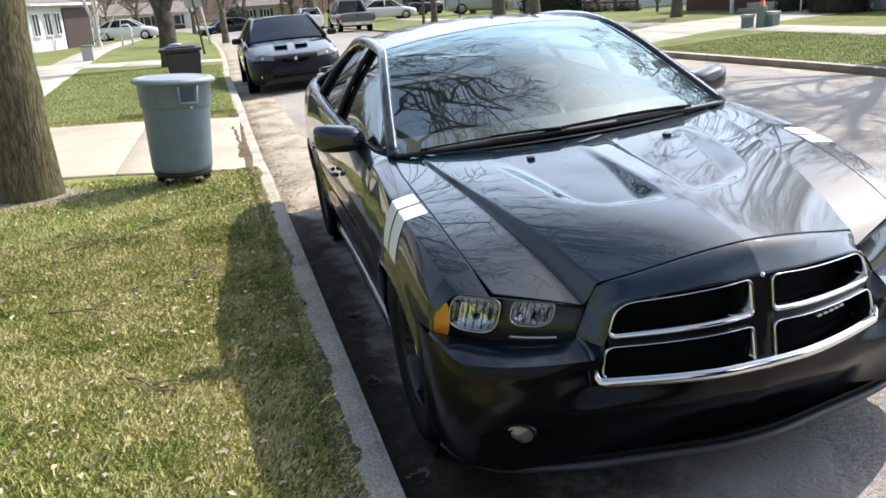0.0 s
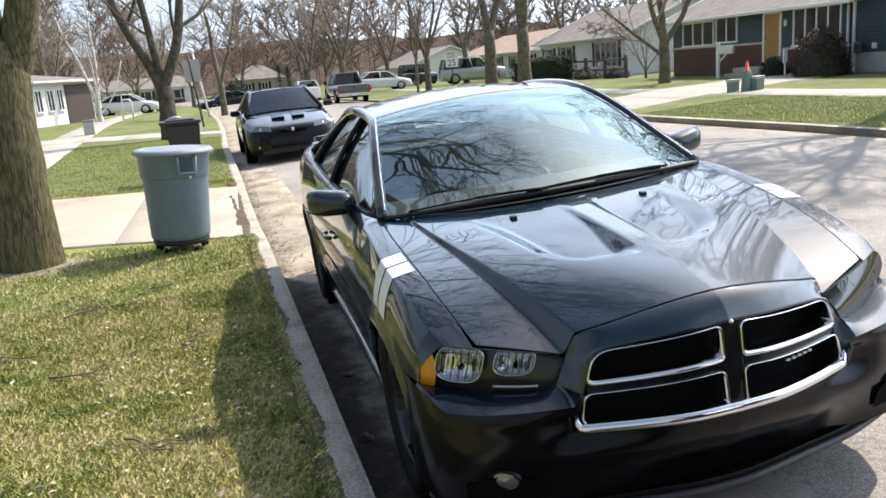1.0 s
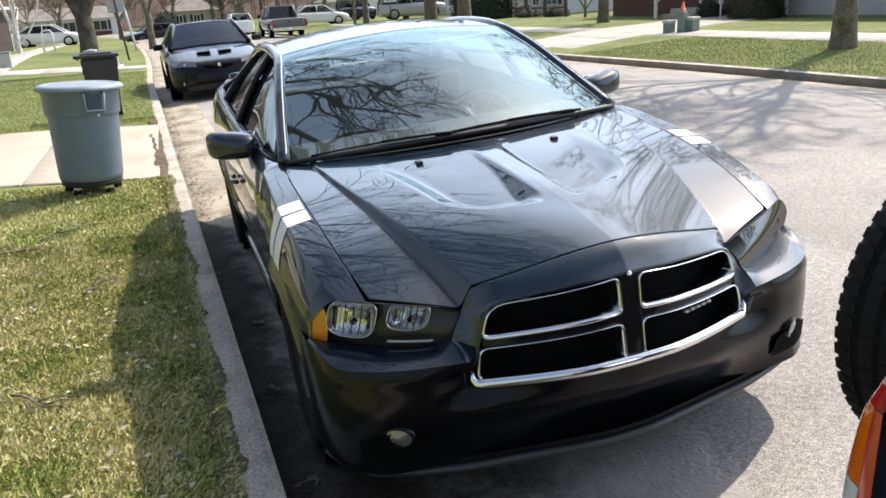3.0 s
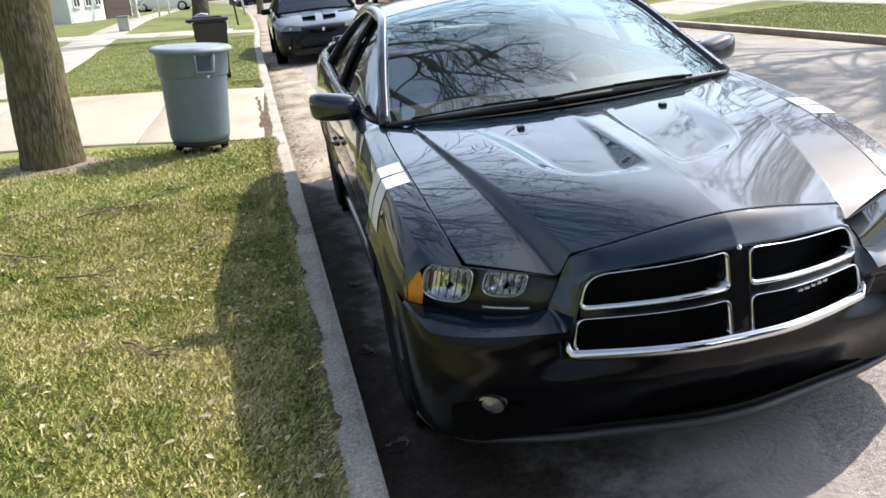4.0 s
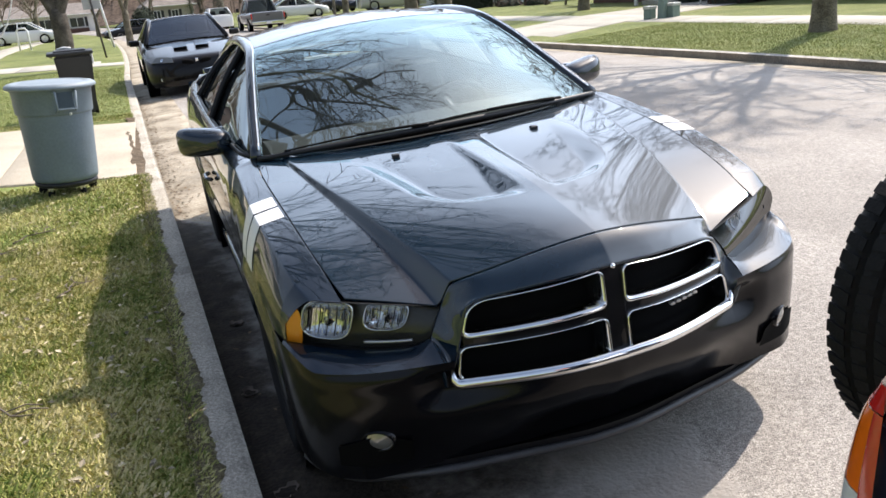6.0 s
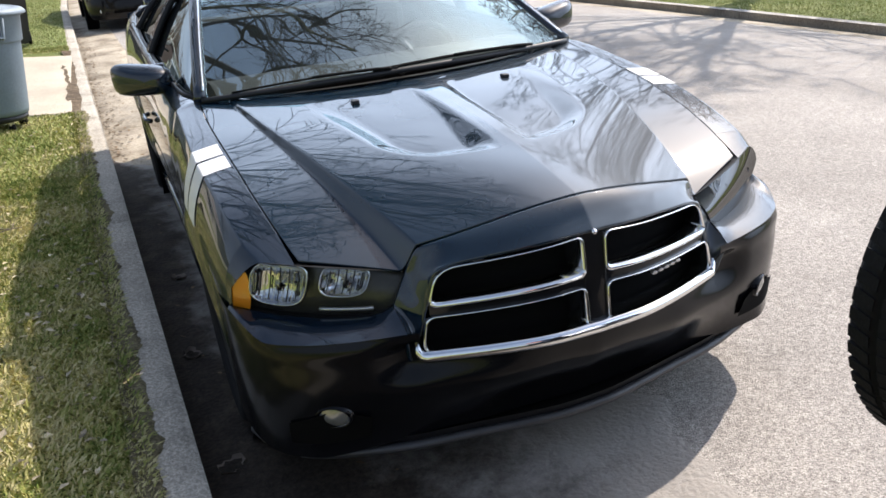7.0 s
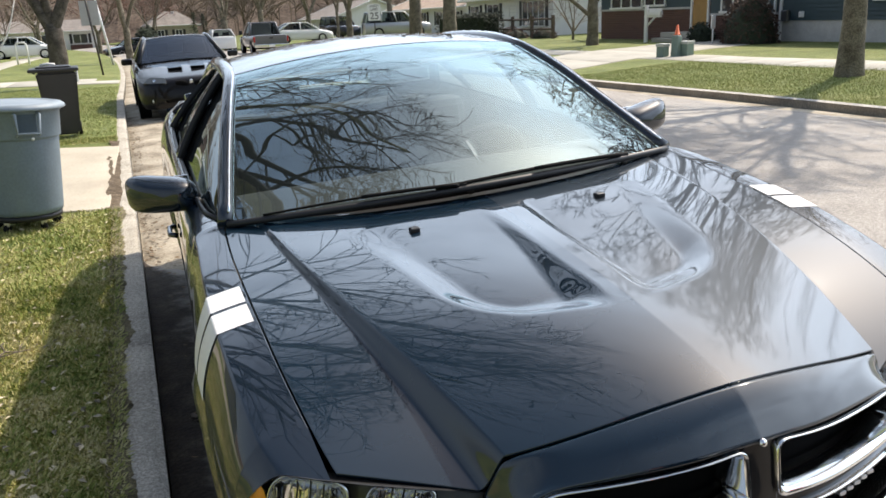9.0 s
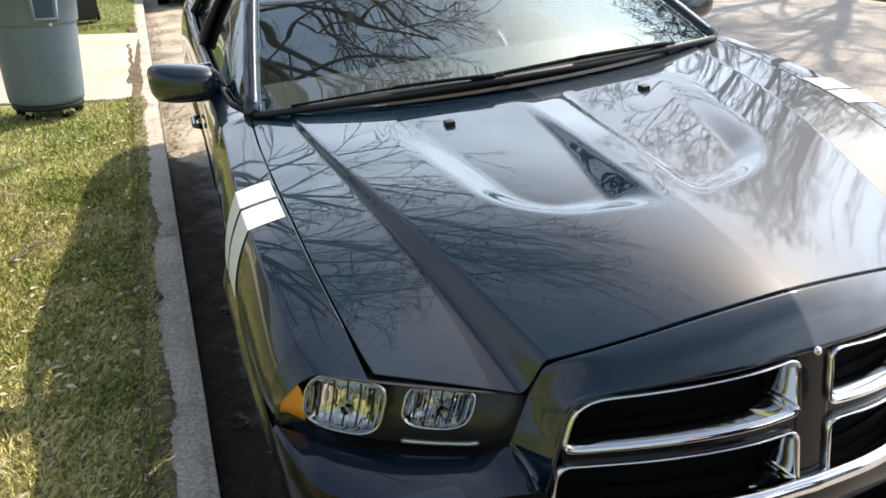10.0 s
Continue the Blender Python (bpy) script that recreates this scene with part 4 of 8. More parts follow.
# headlamps
for sx in (-1, 1):
    lamp = patch("headlamp", lambda s, t, sx=sx: lamp_point(s, t, sx, 0.05), lin(0, 1, 20), lin(0, 1, 10), M_BEZEL, sedan, "smoked headlamp with two bright reflectors and an amber end", flip=sx < 0)
    # closing walls round the lamp bowl
    rim = [(s, 0) for s in lin(0, 1, 14)] + [(1, t) for t in lin(0, 1, 8)[1:]] + [(s, 1) for s in lin(1, 0, 14)[1:]] + [(0, t) for t in lin(1, 0, 8)[1:-1]]
    V = []
    for s, t in rim:
        V += [lamp_point(s, t, sx, -0.001), lamp_point(s, t, sx, 0.055)]
    n = len(rim)
    F = [(2 * i, 2 * ((i + 1) % n), 2 * ((i + 1) % n) + 1, 2 * i + 1) for i in range(n)]
    link("lamp_wall", mesh_of("lamp_wall", V, F, M_TRIM), lamp)
    patch("amber_marker", lambda s, t, sx=sx: lamp_point(0.002 + s * (0.135 - 0.06 * t * t - 0.02 * (1 - t) ** 2), 0.01 + t * 0.98, sx, 0.005), lin(0, 1, 12), lin(0, 1, 8), M_AMBER, lamp, "amber side marker", flip=sx < 0)
    for cs, ct, rs, rt in ((0.285, 0.60, 0.178, 0.415), (0.672, 0.73, 0.145, 0.30)):
        rings = []
        for f, push in ((1.0, 0.006), (0.98, 0.0), (0.95, 0.0), (0.92, 0.008), (0.85, 0.018), (0.75, 0.026), (0.62, 0.033), (0.5, 0.038), (0.38, 0.042), (0.25, 0.044), (0.12, 0.046), (0.0, 0.046)):
            row = []
            for i in range(96):
                a = 2 * math.pi * i / 96
                c, s2 = math.cos(a), math.sin(a)
                e = 0.5 if s2 > 0 else 0.68
                row.append(lamp_point(cs + f * rs * math.copysign(abs(c) ** e, c), min(0.985, ct + f * rt * math.copysign(abs(s2) ** e, s2)), sx, push + (0.003 * math.sin(30 * f * math.copysign(abs(c) ** e, c)) if f < 0.93 else 0)))
            rings.append(row)
        V = [p for r in rings for p in r]
        F = []
        for k in range(len(rings) - 1):
            for i in range(96):
                F.append((k * 96 + i, k * 96 + (i + 1) % 96, (k + 1) * 96 + (i + 1) % 96, (k + 1) * 96 + i))
        bowl = link("reflector", mesh_of("reflector", V, F, M_LAMP), lamp, "bright fluted reflector")
        # thin upright flutes before the bowl, alternately black as painted reflections, and bulb shield
        for i in range(11):
            q = -0.8 + i * 0.16
            h = math.sqrt(max(0, 1 - q * q)) * 0.82
            pts = [lamp_point(cs + rs * q, min(0.97, ct + rt * h * u), sx, 0.012 + 0.016 * (1 - q * q) * (1 - u * u)) for u in lin(-1, 1, 7)]
            v, f = sweep(pts, 0.0019 if i % 2 else 0.0013, 5)
            link("flute", mesh_of("flute", v, f, M_TRIM if i % 2 else M_LAMP), bowl)
        c0 = lamp_point(cs, ct, sx, 0.02)
        lathe("bulb_shield", [(0.0, -0.012), (0.010, -0.01), (0.013, 0.0), (0.013, 0.02)], M_LAMP, bowl, Matrix.Translation(c0) @ Matrix.Rotation(radians(90), 4, "X"), 16)
    tubepts = [lamp_point(s, 0.16, sx, 0.02) for s in lin(0.55, 0.88, 10)]
    v, f = sweep(tubepts, 0.006, 6)
    link("light_bar", mesh_of("light_bar", v, f, M_RIM), lamp)
    lens = patch("lens", lambda s, t, sx=sx: lamp_point(s, t, sx, -0.002), lin(0, 1, 24), lin(0, 1, 12), M_LENS, lamp, "clear lens", flip=sx < 0)
    lens.visible_shadow = False

# fog lamps, each on a flat sheet coloured as a shaded recess
for sx in (-1, 1):
    a = 0.745
    c = Vector((sx * a, bump_y(a) + 0.014, 0.375))
    turn = Matrix.Translation(c) @ Matrix.Rotation(radians(sx * 32), 4, "Z") @ Matrix.Rotation(radians(98), 4, "X") @ Matrix.Diagonal((1.08, 0.74, 1, 1))
    fog = lathe("fog_lamp", [(0.052, -0.012), (0.049, 0.008), (0.045, 0.010), (0.043, 0.0)], M_BUMPER, sedan, turn, 28, "round fog lamp")
    lathe("reflector", [(0.043, 0.006), (0.036, -0.004), (0.02, -0.012), (0.0, -0.015)], M_RIM, fog, turn, 28)
    lathe("bulb", [(0.0, 0.004), (0.007, 0.0), (0.007, -0.02)], M_FROST, fog, turn, 12)
    fl = lathe("lens", [(0.0, 0.014), (0.02, 0.012), (0.040, 0.006)], M_CLEARLAMP, fog, turn, 28)
    fl.visible_shadow = False
    patch("fog_recess_shade", lambda s, t, sx=sx: Vector((sx * (0.65 + 0.21 * s), bump_y(0.65 + 0.21 * s) + setback(0.3 + 0.1 * t) + under(0.65 + 0.21 * s, 0.3 + 0.1 * t) - 0.004, 0.285 + (0.115 - 0.08 * abs(s - 0.45)) * t)), lin(0, 1, 16), lin(0, 1, 4), M_DARK, sedan, "flat black sheet painted as a shaded fog lamp recess", flip=sx > 0)

# sides: fender, doors, rear quarter
for sx in (-1, 1):
    for nm, y0, y1, n in (("fender", 0.47, 1.575, 60), ("front_door", 1.583, 2.735, 24), ("rear_door", 2.743, 3.64, 20), ("rear_quarter", 3.648, 5.05, 50)):
        panel = patch(nm, lambda y, v, sx=sx: side_point(y, v, sx), lin(y0, y1, n), SIDE_STEPS, M_PAINT, sedan, flip=sx > 0, thick=0.012)
        if "door" in nm:
            yh = y1 - 0.13
            p = side_point(yh, 0.40, sx)
            pts = [(p.x + sx * 0.012, yh - 0.10, p.z), (p.x + sx * 0.034, yh - 0.07, p.z), (p.x + sx * 0.036, yh + 0.05, p.z), (p.x + sx * 0.012, yh + 0.08, p.z)]
            v, f = sweep(pts, 0.012, 8)
            link("door_handle", mesh_of("door_handle", v, f, M_PAINT), panel)
        if nm == "fender":
            # two broad white stripes over the fender
            for s0, s1 in ((0.868, 0.958), (0.972, 1.062)):
                def stripe(u, v, s0=s0, s1=s1, sx=sx):
                    y = s0 + (s1 - s0) * u
                    yy = y - 0.03 * v
                    p = side_point(yy, v * 0.35 + 0.01, sx)
                    c = Vector((0, yy, 0.55))
                    return p + (p - c).normalized() * 0.0025
                patch("stripe", stripe, lin(0, 1, 6), lin(0, 1, 43), M_VINYL, panel, "white vinyl stripe", flip=sx > 0)
    # front of the fender, wrapped round the lamp
    def tip(u, t, sx=sx):
        if t < FOLD:
            q = lamp_point(0.37 - 0.22 * t / FOLD, 1.0, 1, 0.003)
        elif t < 0.45:
            q = lamp_point(0.15 * (1 - (t - FOLD) / (0.45 - FOLD)), 1.0, 1, 0.003)
        else:
            q = lamp_point(0.0, 1 - (t - 0.45) / 0.55, 1, 0.003)
        p = q.lerp(side_point(0.472, t, 1), u)
        return Vector((sx * p.x, p.y, p.z))
    patch("fender_tip", tip, lin(0, 1, 8), SIDE_STEPS, M_PAINT, sedan, flip=sx > 0)
    for yc in (0.97, 4.02):
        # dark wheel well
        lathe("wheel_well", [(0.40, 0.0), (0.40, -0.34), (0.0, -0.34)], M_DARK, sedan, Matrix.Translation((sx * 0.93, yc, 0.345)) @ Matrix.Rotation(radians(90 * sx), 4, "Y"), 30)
        make_wheel("wheel", sedan, Matrix.Translation((sx * 0.83, yc, 0.352)) @ (Matrix.Rotation(0, 4, "Z") if sx < 0 else Matrix.Rotation(math.pi, 4, "Z")), 0.352, 0.235, 0.235, 5, M_RIM_BLACK, M_CHROME)
    # sill
    v, f = sweep([(sx * 0.885, y, 0.205) for y in lin(1.36, 3.63, 8)], 0.03, 8)
    link("sill", mesh_of("sill", v, f, M_PAINT), sedan)

# glasshouse


def roof_edge(y):
    """Half width and height of the roof rail."""
    x = spline([(1.40, 0.81), (1.5, 0.79), (1.8, 0.735), (2.1, 0.675), (2.38, 0.625), (2.9, 0.605), (3.4, 0.60), (3.8, 0.62), (4.2, 0.67), (4.5, 0.72)], y)
    z = spline([(1.40, 1.0), (1.5, 1.045), (1.8, 1.185), (2.1, 1.325), (2.38, 1.415), (2.9, 1.445), (3.4, 1.415), (3.8, 1.315), (4.2, 1.185), (4.5, 1.10)], y)
    return x, z


def shell_point(s, y):
    """Across the glass and roof from rail to rail at station y."""
    x, z = roof_edge(y)
    crown = spline([(1.5, 0.025), (2.0, 0.045), (2.4, 0.052), (3.4, 0.05), (4.5, 0.03)], y)
    return Vector((s * x, y - 0.17 * (1 - s * s) * (1 - smoothstep(1.5, 2.75, y)) + 0.12 * (1 - s * s) * smoothstep(3.2, 4.5, y), z + crown * (1 - s * s)))


ss = lin(-1, 1, 41)
ws = patch("windscreen", lambda s, y: shell_point(s * 0.985, y), ss, lin(1.475, 2.37, 28), M_GLASS, sedan, "raked windscreen reflecting bare branches")
ws.visible_shadow = False
patch("roof", shell_point, ss, lin(2.385, 3.42, 30), M_PAINT, sedan, thick=0.015)
rw = patch("rear_window", lambda s, y: shell_point(s * 0.97, y), ss, lin(3.435, 4.42, 20), M_TINT, sedan)
rw.visible_shadow = False
# blackened frame round the screen
v, f = sweep([shell_point(s, 1.485) + Vector((0, 0, -0.006)) for s in ss], 0.012, 6)
link("screen_seal", mesh_of("screen_seal", v, f, M_TRIM), sedan)
patch("cowl", lambda s, t: Vector((s * 0.785, hood_rear(abs(s) * 0.785) - 0.02 + t * (shell_point(s, 1.53).y - hood_rear(abs(s) * 0.785) + 0.05), 1.022 + 0.006 * (1 - s * s) - 0.01 * t)), ss, lin(0, 1, 4), M_TRIM, sedan, "black cowl under the wipers")
for sx in (-1, 1):
    rail = []
    for y in lin(1.50, 4.5, 46):
        x, z = roof_edge(y)
        rail.append((sx * (x + 0.008), y, z - 0.012))
    r = [0.027 + 0.007 * smoothstep(2.3, 2.6, q[1]) + 0.02 * smoothstep(3.5, 4.4, q[1]) for q in rail]
    v, f = sweep(rail, r, 10)
    link("roof_rail", mesh_of("roof_rail", v, f, M_PAINT), sedan, "black screen pillar and roof rail")
    bright = []
    for y in lin(1.52, 2.40, 24):
        x, z = roof_edge(y)
        bright.append((sx * (x - 0.004), y - 0.022, z + 0.014))
    v, f = sweep(bright, 0.004, 6)
    link("screen_trim", mesh_of("screen_trim", v, f, M_CHROME), sedan, "bright trim along the screen pillar")

    def side_glass(u, v, y0, y1, sx):
        y = y0 + (y1 - y0) * u
        xb, zb = side_in(y) - 0.012, side_top(y) + 0.002
        xr, zr = roof_edge(y)
        xr, zr = xr - 0.004, zr - 0.03
        bow = 0.018 * math.sin(math.pi * v)
        return Vector((sx * (xb + (xr - xb) * v + bow), y, zb + max(0.0, zr - zb) * v))
    for nm, y0, y1 in (("front_window", 1.62, 2.70), ("rear_window_side", 2.80, 3.58), ("quarter_window", 3.62, 4.05)):
        w = patch(nm, lambda u, v, y0=y0, y1=y1, sx=sx: side_glass(u, v, y0, y1, sx), lin(0, 1, 14), lin(0, 1, 8), M_TINT, sedan, "tinted side window", flip=sx > 0)
        w.visible_shadow = False
    for y0, y1 in ((2.70, 2.80), (3.575, 3.625), (4.05, 4.5)):
        patch("pillar", lambda u, v, y0=y0, y1=y1, sx=sx: side_glass(u, v, y0, y1, sx) + Vector((sx * 0.004, 0, 0)), lin(0, 1, 6), lin(0, 1, 8), M_PAINT_BLACK, sedan, flip=sx > 0, thick=0.03)
    v, f = sweep([(sx * (side_in(y) + 0.002), y, side_top(y) + 0.004) for y in lin(1.56, 4.2, 24)], 0.008, 6)
    link("belt_trim", mesh_of("belt_trim", v, f, M_TRIM), sedan)
    # door mirror: shell, glass, arm
    V, F = [], []
    nu, nv = 26, 16
    for i in range(nu):
        for j in range(nv):
            t, q = 2 * math.pi * i / nu, math.pi * j / (nv - 1)
            e = 0.55
            cx, sxx = math.cos(t), math.sin(t)
            sq, cq = math.sin(q), math.cos(q)
            X = math.copysign(abs(cx) ** e, cx) * sq ** 0.6
            Z = math.copysign(abs(sxx) ** e, sxx) * sq ** 0.6
            Y = -cq
            dome = 0.085 if Y < 0 else 0.03
            wide = 0.120 * (1 - 0.12 * max(0, -Y))
            hgt = 0.073 * (1 - 0.1 * max(0, -Y)) * (1 - 0.18 * (0.5 - 0.5 * X))
            V.append((sx * (0.968 + (0.03 if sx > 0 else 0.0) + X * wide * (1.1 if sx > 0 else 1.0)), 1.955 + Y * dome + 0.03 * X, 1.068 + Z * hgt + 0.012 * X))
    for i in range(nu):
        for j in range(nv - 1):
            a, b = i * nv + j, ((i + 1) % nu) * nv + j
            F.append((a, b, b + 1, a + 1))
    mir = link("door_mirror", mesh_of("door_mirror", V, F, M_PAINT), sedan, "glossy black door mirror")
    bm = box_bm(min(sx * 0.87, sx * 1.07), 1.984, 1.015, max(sx * 0.87, sx * 1.07), 1.990, 1.12, 0.002)
    part("mirror_glass", bm, M_CHROME, mir)
    v, f = sweep([(sx * 0.83, 1.90, 1.02), (sx * 0.87, 1.92, 1.022), (sx * 0.92, 1.945, 1.035)], [0.026, 0.02, 0.024], 8)
    link("mirror_arm", mesh_of("mirror_arm", v, f, M_TRIM), mir)

# tail: deck, spoiler, rear panel
patch("boot_lid", lambda s, t: Vector((s * (0.74 - 0.04 * t), 4.46 + t * 0.55, 1.115 - 0.03 * t + 0.02 * (1 - s * s))), lin(-1, 1, 21), lin(0, 1, 8), M_PAINT, sedan, thick=0.02)
V, F = sweep([(s * 0.72, 4.98 - 0.10 * s * s, 1.135 + 0.02 * (1 - s * s)) for s in lin(-1, 1, 25)], 0.03, 8)
link("boot_spoiler", mesh_of("boot_spoiler", V, F, M_PAINT), sedan)
patch("rear_panel", lambda s, t: Vector((s * 0.86, 5.03 - 0.22 * s ** 4 + 0.03 * math.sin(math.pi * t), 0.25 + 0.84 * t)), lin(-1, 1, 21), lin(0, 1, 10), M_PAINT, sedan, flip=True)
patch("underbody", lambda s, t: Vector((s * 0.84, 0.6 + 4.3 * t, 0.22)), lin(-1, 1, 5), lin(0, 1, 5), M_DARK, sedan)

# wipers and washer jets
for x0, x1, thick in ((-0.68, -0.06, 0.0045), (-0.16, 0.58, 0.007)):
    pts = []
    for t in lin(0, 1, 16):
        x = x0 + (x1 - x0) * t
        b = shell_point(x / 0.785, 1.492 + 0.014 * math.sin(math.pi * t))
        pts.append((b.x, b.y - 0.006, b.z + 0.005))
    wiper = tube("wiper", pts, thick, M_WIPER, sedan, 6, label="black wiper blade")
    arm = [(x1 + 0.03, hood_rear(abs(x1)) + 0.03, 1.034)] + [tuple(Vector(p) + Vector((0, -0.012, 0.004))) for p in pts[14:6:-1]]
    tube("wiper_arm", arm, [0.012] + [0.0065] * (len(arm) - 1), M_WIPER, wiper, 6)
for x in (-0.30, 0.31):
    z = hood_z(x, 1.14)
    part("washer_jet", box_bm(x - 0.014, 1.125, z - 0.004, x + 0.014, 1.155, z + 0.012, 0.004), M_TRIM, sedan)

# cabin: dashboard, seats, wheel, mirror
patch("dashboard", lambda s, t: Vector((s * 0.72, 1.58 + 0.55 * t, 1.0 + 0.035 * math.sin(math.pi * min(1, t * 1.2)) - 0.18 * smoothstep(0.75, 1, t))), lin(-1, 1, 15), lin(0, 1, 12), M_INNER, sedan)
patch("cabin_floor", lambda s, t: Vector((s * 0.8, 1.6 + 2.6 * t, 0.35)), lin(-1, 1, 3), lin(0, 1, 3), M_CLOTH, sedan)
for x in (-0.37, 0.37):
    seat = box("front_seat", (x - 0.25, 2.55, 0.45, x + 0.25, 3.05, 0.62), M_CLOTH, sedan, 0.05)
    part("backrest", box_bm(x - 0.24, 3.0, 0.6, x + 0.24, 3.14, 1.14, 0.05), M_CLOTH, seat)
    part("headrest", box_bm(x - 0.13, 3.03, 1.17, x + 0.13, 3.12, 1.32, 0.035), M_CLOTH, seat)
box("rear_seat", (-0.66, 3.75, 0.5, 0.66, 4.0, 1.08), M_CLOTH, sedan, 0.05)
rw_pts = [(0.37 + 0.185 * math.cos(t), 2.20 - 0.07 * math.sin(t), 0.93 + 0.17 * math.sin(t)) for t in lin(0, 2 * math.pi, 33)[:-1]]
tube("steering_wheel", rw_pts, 0.015, M_TRIM, sedan, 8, closed=True)
part("inner_mirror", box_bm(-0.13, 2.13, 1.325, 0.13, 2.155, 1.385, 0.01), M_CHROME, sedan, "rear-view mirror")
for x in (-0.35, 0.35):
    part("sun_visor", box_bm(x - 0.2, 2.30, 1.375, x + 0.2, 2.46, 1.39, 0.006), M_VISOR, sedan, "pale sun visor")

# ================= trees =================
M_BARK = blotched("grey_brown_bark", [(0.3, (0.075, 0.062, 0.045)), (0.5, (0.15, 0.13, 0.095)), (0.72, (0.24, 0.215, 0.165))], 5, 40, rough=0.95, bump=1.0, bump_scale=35, fine=0.35)
M_TWIG = plain("twig_bark", (0.13, 0.105, 0.085), 0.9, vary=0.25, island=0.25)
M_TWIG_DARK = plain("dark_twigs", (0.036, 0.03, 0.024), 0.9, vary=0.25, island=0.25)
M_TWIG_RED = plain("budding_twigs", (0.20, 0.115, 0.09), 0.9, vary=0.25, island=0.3)
M_TWIG_PALE = plain("pale_twigs", (0.26, 0.215, 0.17), 0.9, vary=0.25, island=0.3)
M_BIRCH = blotched("birch_bark", [(0.3, (0.2, 0.19, 0.18)), (0.45, (0.62, 0.6, 0.57)), (0.7, (0.72, 0.7, 0.66))], 7, 30, rough=0.8, bump=0.3, fine=0.15)
M_NEEDLE = plain("dark_needles", (0.035, 0.055, 0.032), 0.9, vary=0.3, island=0.4)
M_HEDGE = plain("dark_hedge_leaves", (0.022, 0.032, 0.016), 0.85, vary=0.3, island=0.45)


def furrowed_bark():
    m, n, l, b = material("furrowed_bark")
    tc = n.new("ShaderNodeTexCoord")
    mp = n.new("ShaderNodeMapping")
    mp.inputs["Scale"].default_value = (55, 55, 8)
    w = n.new("ShaderNodeTexNoise")
    w.inputs["Scale"].default_value, w.inputs["Detail"].default_value, w.inputs["Roughness"].default_value = 1.0, 6, 0.62
    r = n.new("ShaderNodeValToRGB")
    for e, (p, c) in zip(r.color_ramp.elements, ((0.38, (0.062, 0.050, 0.028)), (0.62, (0.215, 0.18, 0.108)))):
        e.position, e.color = p, (*c, 1)
    moss = n.new("ShaderNodeTexNoise")
    moss.inputs["Scale"].default_value, moss.inputs["Detail"].default_value = 2.2, 5
    mr = n.new("ShaderNodeMapRange")
    mr.inputs["From Min"].default_value, mr.inputs["From Max"].default_value = 0.45, 0.7
    mr.inputs["To Max"].default_value = 0.45
    mx = n.new("ShaderNodeMixRGB")
    mx.inputs["Color2"].default_value = (0.15, 0.155, 0.06, 1)
    bp = n.new("ShaderNodeBump")
    bp.inputs["Strength"].default_value, bp.inputs["Distance"].default_value = 1.0, 0.03
    l.new(tc.outputs["Object"], mp.inputs[0])
    l.new(mp.outputs[0], w.inputs["Vector"])
    l.new(tc.outputs["Object"], moss.inputs["Vector"])
    l.new(w.outputs["Fac"], r.inputs["Fac"])
    l.new(moss.outputs["Fac"], mr.inputs["Value"])
    l.new(mr.outputs[0], mx.inputs["Fac"])
    l.new(r.outputs[0], mx.inputs["Color1"])
    l.new(mx.outputs[0], b.inputs["Base Color"])
    l.new(w.outputs["Fac"], bp.inputs["Height"])
    l.new(bp.outputs[0], b.inputs["Normal"])
    b.inputs["Roughness"].default_value = 0.95
    b.inputs["Specular IOR Level"].default_value = 0.2
    return m


M_BARK_NEAR = furrowed_bark()
M_BARK_DARK = blotched("dark_bark", [(0.3, (0.04, 0.034, 0.028)), (0.5, (0.085, 0.072, 0.058)), (0.72, (0.15, 0.13, 0.105))], 6, 40, rough=0.95, bump=1.0, bump_scale=35, fine=0.35)


class Wood:
    """Collects tubes, thick ones apart from twigs."""

    def __init__(self):
        self.data = {"trunk": ([], []), "crown": ([], [])}

    def tube(self, pts, radii):
        thick = radii[0] > 0.055
        V, F = self.data["trunk" if thick else "crown"]
        sides = 14 if radii[0] > 0.15 else 8 if radii[0] > 0.055 else 5 if radii[0] > 0.02 else 3
        base = len(V)
        ref = None
        n = len(pts)
        for i in range(n):
            d = (pts[min(i + 1, n - 1)] - pts[max(i - 1, 0)])
            d = d.normalized() if d.length > 1e-9 else Vector((0, 0, 1))
            if ref is None:
                ref = d.orthogonal().normalized()
            ref = ref - d * ref.dot(d)
            ref.normalize()
            o = d.cross(ref)
            for k in range(sides):
                t = 2 * math.pi * k / sides
                wob = 1 + (0.07 * noise.noise(Vector((math.cos(t) * 2, math.sin(t) * 2, i * 0.6 + base))) if thick else 0)
                V.append(pts[i] + (ref * math.cos(t) + o * math.sin(t)) * (radii[i] * wob))
        for i in range(n - 1):
            for k in range(sides):
                a, b = base + i * sides + k, base + i * sides + (k + 1) % sides
                F.append((a, b, b + sides, a + sides))
        F.append(tuple(base + (n - 1) * sides + k for k in range(sides)))


